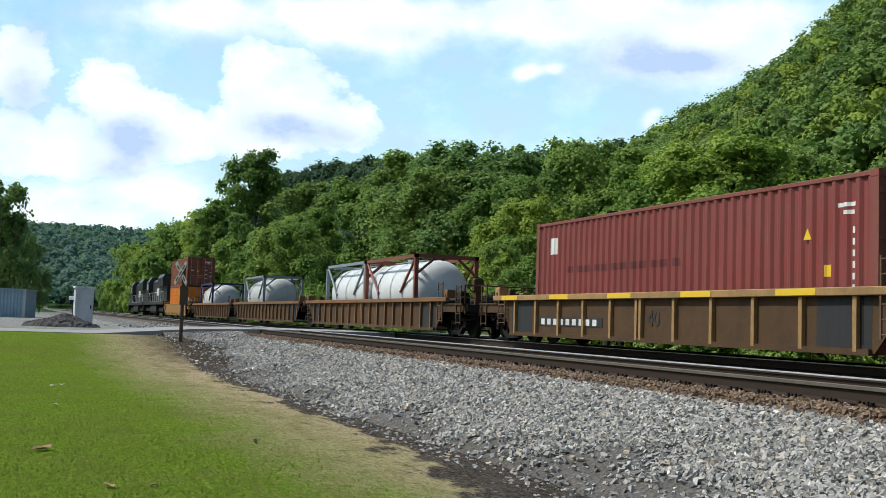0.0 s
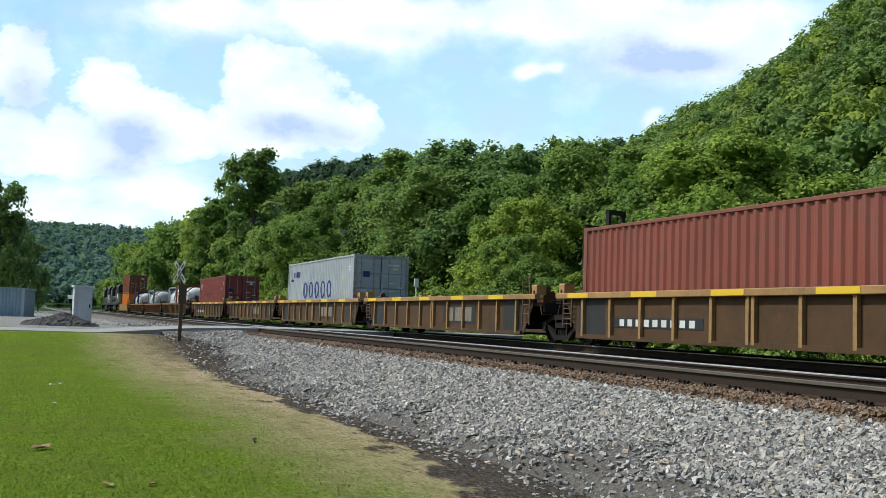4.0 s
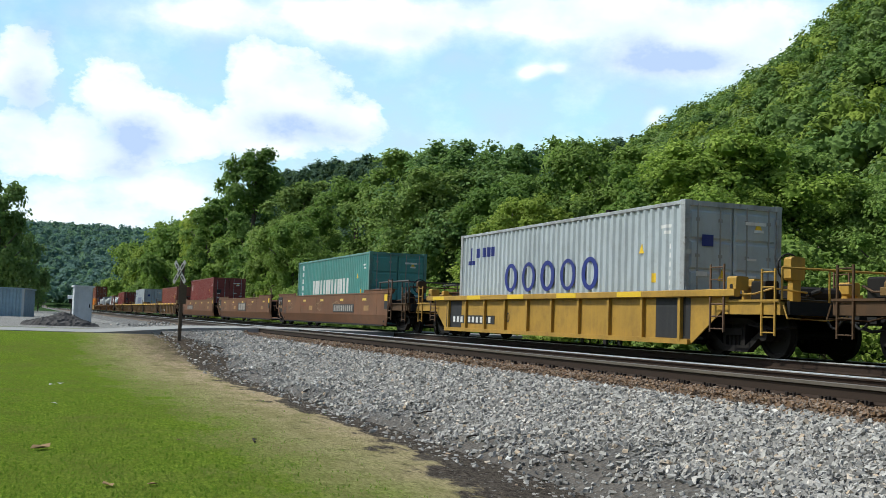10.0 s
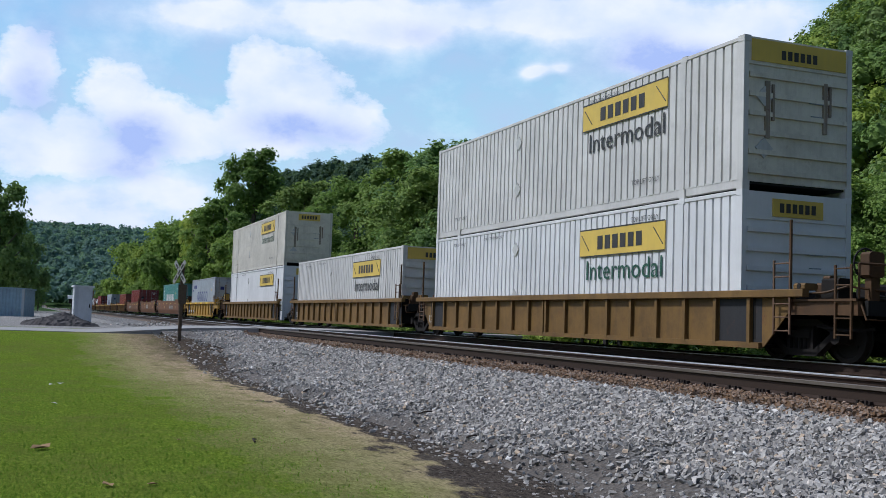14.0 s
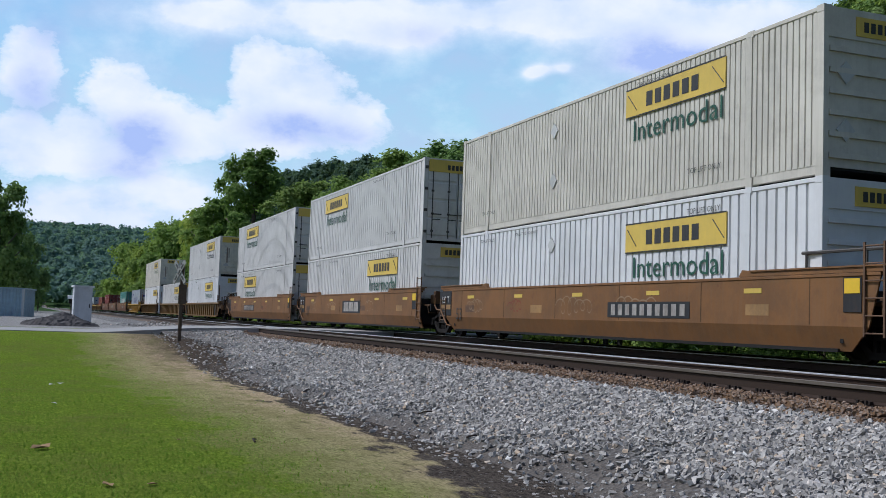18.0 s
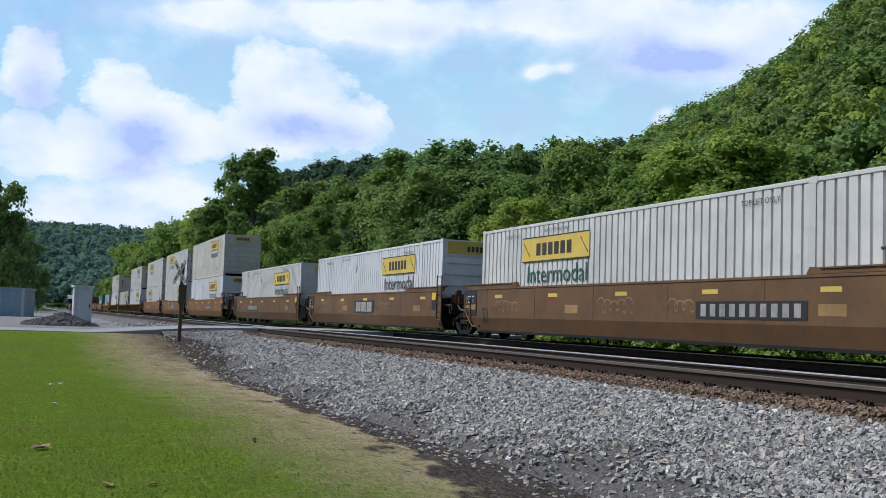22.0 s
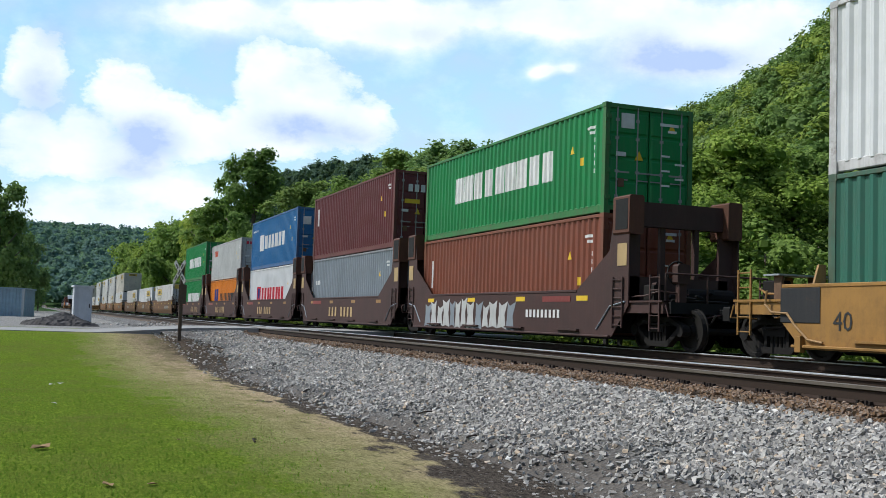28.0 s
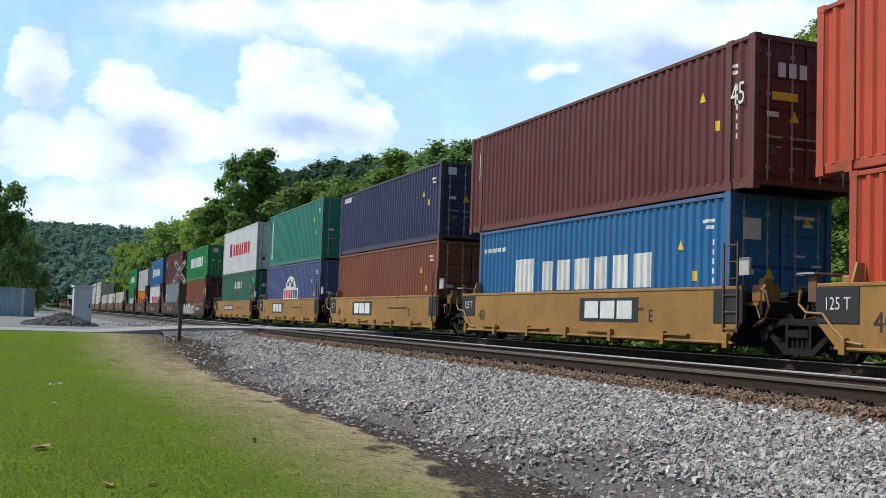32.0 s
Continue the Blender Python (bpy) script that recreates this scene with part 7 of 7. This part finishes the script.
def stones():
    """Loose ballast on the bank and between the near rails."""
    r = rng(31)
    V, F = [], []
    # a chipped block with one end narrower
    cube = np.array([(-1, -0.8, -0.8), (1, -0.7, -0.8), (0.8, 0.8, -0.8), (-0.9, 0.9, -0.8), (-0.7, -0.6, 0.8), (0.75, -0.8, 0.8), (0.6, 0.55, 0.8), (-0.85, 0.65, 0.8)], float)
    quads = np.array([(3, 2, 1, 0), (4, 5, 6, 7), (0, 1, 5, 4), (1, 2, 6, 5), (2, 3, 7, 6), (3, 0, 4, 7)])
    RV, RF, rusty = [], [], 0
    base = 0
    for n, y0, y1, x0, x1, size in ((27000, 5.5, 12.5, 4.0, 6.84, 0.0255), (29000, 12.5, 23, 4.0, 6.84, 0.028), (18000, 23, 37.3, 3.7, 6.84, 0.033), (1500, 44.8, 70, 3.2, 7.1, 0.06), (900, 4.5, 20, 7.7, 9.9, 0.027), (900, 5, 30, 3.7, 4.6, 0.020),
                                       (3200, 5.0, 16, 6.72, 7.56, 0.022), (4000, 16, 37.2, 6.72, 7.56, 0.026)):
        x, y = r.uniform(x0, x1, n), r.uniform(y0, y1, n)
        z = np.maximum(bank_z(x, y), land(x, y) - 0.02) + (0.035 * step(6.72, 6.95, x) if x0 == 6.72 else 0.0)
        lim = np.interp(y, [7.5, 10, 12, 14.5, 19, 30, 37], [4.95, 5.0, 4.8, 4.62, 4.75, 5.1, 5.3])
        keep = (r.random(n) < np.clip((x - lim + 0.30 * np.sin(y * 1.3) + 0.22 * np.sin(y * 3.7 + x * 2) + 0.22) / 0.65, 0.07, 1.0))
        x, y, z = x[keep], y[keep], z[keep]
        m = len(x)
        s = size * (0.55 + 0.95 * r.random(m) ** 1.6)
        v = cube[None] * (0.66 + 0.44 * r.random((m, 8, 3))) * np.stack([0.95 + 0.5 * r.random(m), 0.65 + 0.35 * r.random(m), 0.45 + 0.25 * r.random(m)], -1)[:, None, :]
        q = r.normal(size=(m, 4)) * np.array([1.0, 0.42, 0.42, 1.0])
        q /= np.linalg.norm(q, axis=1, keepdims=True)
        w, a, b, c = q.T
        R = np.stack([np.stack([1 - 2 * (b * b + c * c), 2 * (a * b - c * w), 2 * (a * c + b * w)], -1), np.stack([2 * (a * b + c * w), 1 - 2 * (a * a + c * c), 2 * (b * c - a * w)], -1), np.stack([2 * (a * c - b * w), 2 * (b * c + a * w), 1 - 2 * (a * a + b * b)], -1)], 1)
        v = np.einsum("nij,nkj->nki", R, v) * s[:, None, None] + np.stack([x, y, z + s * 0.45], -1)[:, None, :]
        red = (x0 == 6.72)
        (RV if red else V).append(v.reshape(-1, 3))
        (RF if red else F).append((quads[None] + ((rusty if red else base) + 8 * np.arange(m))[:, None, None]).reshape(-1, 4))
        base, rusty = base + 8 * m * (not red), rusty + 8 * m * red
    setting("loose_ballast", quick("loose_ballast", np.concatenate(V), np.concatenate(F), M_STONE), "loose grey crushed stone on the track bank", "stuff", "gravel")
    setting("rusty_ballast", quick("rusty_ballast", np.concatenate(RV), np.concatenate(RF), M_RUSTSTONE), "rust-stained crushed stone beside the rail", "stuff", "gravel")


stones()


def grass():
    r = rng(41)
    n = 42000
    y = 7.5 + 26 * r.random(n) ** 1.7
    x = r.uniform(-7, 4.1, n) * np.clip(y / 14, 0.8, 1.0)
    ok = (r.random(n) > np.clip((x - 0.9) / 2.2, 0, 0.95))
    x, y = x[ok], y[ok]
    m = len(x)
    z = land(x, y)
    h = 0.008 + 0.020 * r.random(m)
    a = r.uniform(0, 6.28, m)
    w = 0.006 + 0.006 * r.random(m)
    dx, dy = np.cos(a), np.sin(a)
    lean = r.normal(size=(m, 2)) * 0.02
    v = np.stack([np.stack([x - dx * w, y - dy * w, z - 0.01], -1), np.stack([x + dx * w, y + dy * w, z - 0.01], -1), np.stack([x + lean[:, 0] + dx * w * 0.2, y + lean[:, 1] + dy * w * 0.2, z + h], -1), np.stack([x + lean[:, 0] - dx * w * 0.2, y + lean[:, 1] - dy * w * 0.2, z + h], -1)], 1)
    setting("lawn_grass", quick("lawn_grass", v.reshape(-1, 3), np.arange(4 * m).reshape(m, 4), L_GRASS), "short green lawn grass blades", "stuff", "grass")


M_DEAD = plain("dead_leaf", (0.30, 0.19, 0.09), 0.8, 0.0, 0.3, 40, 0.3)
M_SCRAP = plain("pale_paper_scrap", (0.45, 0.44, 0.41), 0.7, 0.0, 0.1, 40, 0.1)
M_TWIG = plain("dead_twig", (0.045, 0.033, 0.025), 0.9, 0.0, 0.3, 40, 0.3)


def litter():
    """A few dead leaves, scraps and twigs."""
    for i, (x, y, s) in enumerate([(0.12, 11.3, 0.13), (0.62, 8.9, 0.08), (0.95, 8.9, 0.06), (1.55, 11.9, 0.05)]):
        v = [(-1, 0, 0.1), (-0.3, -0.5, 0.25), (0.5, -0.4, 0.12), (1, 0.1, 0.35), (0.4, 0.5, 0.2), (-0.4, 0.45, 0.3), (0, 0, 0.02)]
        me = Shape().put([(a * s, b * s, c * s) for a, b, c in v], [(0, 1, 6), (1, 2, 6), (2, 3, 6), (3, 4, 6), (4, 5, 6), (5, 0, 6)]).mesh("fallen_leaf", M_DEAD)
        ob = tagged(new("fallen_leaf", me), "curled brown dead leaf on the lawn", "leaf", "dead leaves on the lawn")
        ob.matrix_basis = pose(x, y, float(land(x, y)) + 0.012, 0, 0, 40 + 70 * i)
    for i, (x, y) in enumerate([(0.35, 20.6), (0.5, 20.9), (0.32, 16.6)]):
        me = Shape().put([(-0.06, -0.03, 0.0), (0.05, -0.035, 0.02), (0.06, 0.03, 0.005), (-0.05, 0.04, 0.025), (0, 0, 0.015)], [(0, 1, 4), (1, 2, 4), (2, 3, 4), (3, 0, 4)]).mesh("paper_scrap", M_SCRAP)
        ob = tagged(new("paper_scrap", me), "crumpled pale scrap lying on the lawn", "litter", "scraps on the lawn")
        ob.matrix_basis = pose(x, y, float(land(x, y)) + 0.005, 0, 0, 55 * i)
    for x, y, turn, k in ((4.62, 18.4, 62, 0.35), (4.72, 11.0, 15, 0.12), (2.35, 11.7, 80, 0.10), (4.95, 13.2, 35, 0.2)):
        sh = Shape()
        sh.tube((-k, 0, 0.012), (0, 0.02, 0.03), 0.012, 0.011, 6).tube((0, 0.02, 0.03), (k, -0.02, 0.016), 0.011, 0.006, 6)
        ob = tagged(new("twig", sh.mesh("twig", M_TWIG)), "short dark dead twig beside the ballast", "twig", "twigs on the ground")
        ob.matrix_basis = pose(x, y, float(max(land(x, y), bank_z(np.array(x), np.array(y)))) + 0.01, 0, 0, turn)


litter()
L_GRASS = leaves("grass_blades", (0.110, 0.185, 0.014), (0.240, 0.330, 0.040), 0.5, 0.0)
grass()
def motions():
    """The train rolls away along the far track, its wheels turn, the clouds drift."""
    times = [0, 4, 8, 12, 16, 20, 24, 28, 32]
    for ob, y, z in MOVING:
        walk(ob, [(t, pose(TRAIN_TRACK, y + run(t), z)) for t in times])
    # wheels of 0.445 m radius; they are keyed while they pass within a hundred metres
    place = {ob: y for ob, y, z in MOVING}
    for w in WHEELS:
        tr = w.parent
        y = place[tr.parent] + tr.matrix_basis.translation.y + w.matrix_basis.translation.y
        ticks = [i / FPS for i in range(int(SECONDS * FPS) + 1) if 6.0 < y + run(i / FPS) < 105.0]
        if not ticks:
            continue
        at = w.matrix_basis.copy()
        rows = [(t, at @ Matrix.Rotation(-(run(t) - run(ticks[0])) / 0.445, 4, "X")) for t in ticks]
        walk(w, ([(0.0, rows[0][1])] if ticks[0] > 0 else []) + rows + ([(SECONDS, rows[-1][1])] if ticks[-1] < SECONDS else []))
    walk(clouds, [(0, pose(0, 0, 0)), (SECONDS, pose(0, 0, 0, 0, 0, -0.95))])


motions()
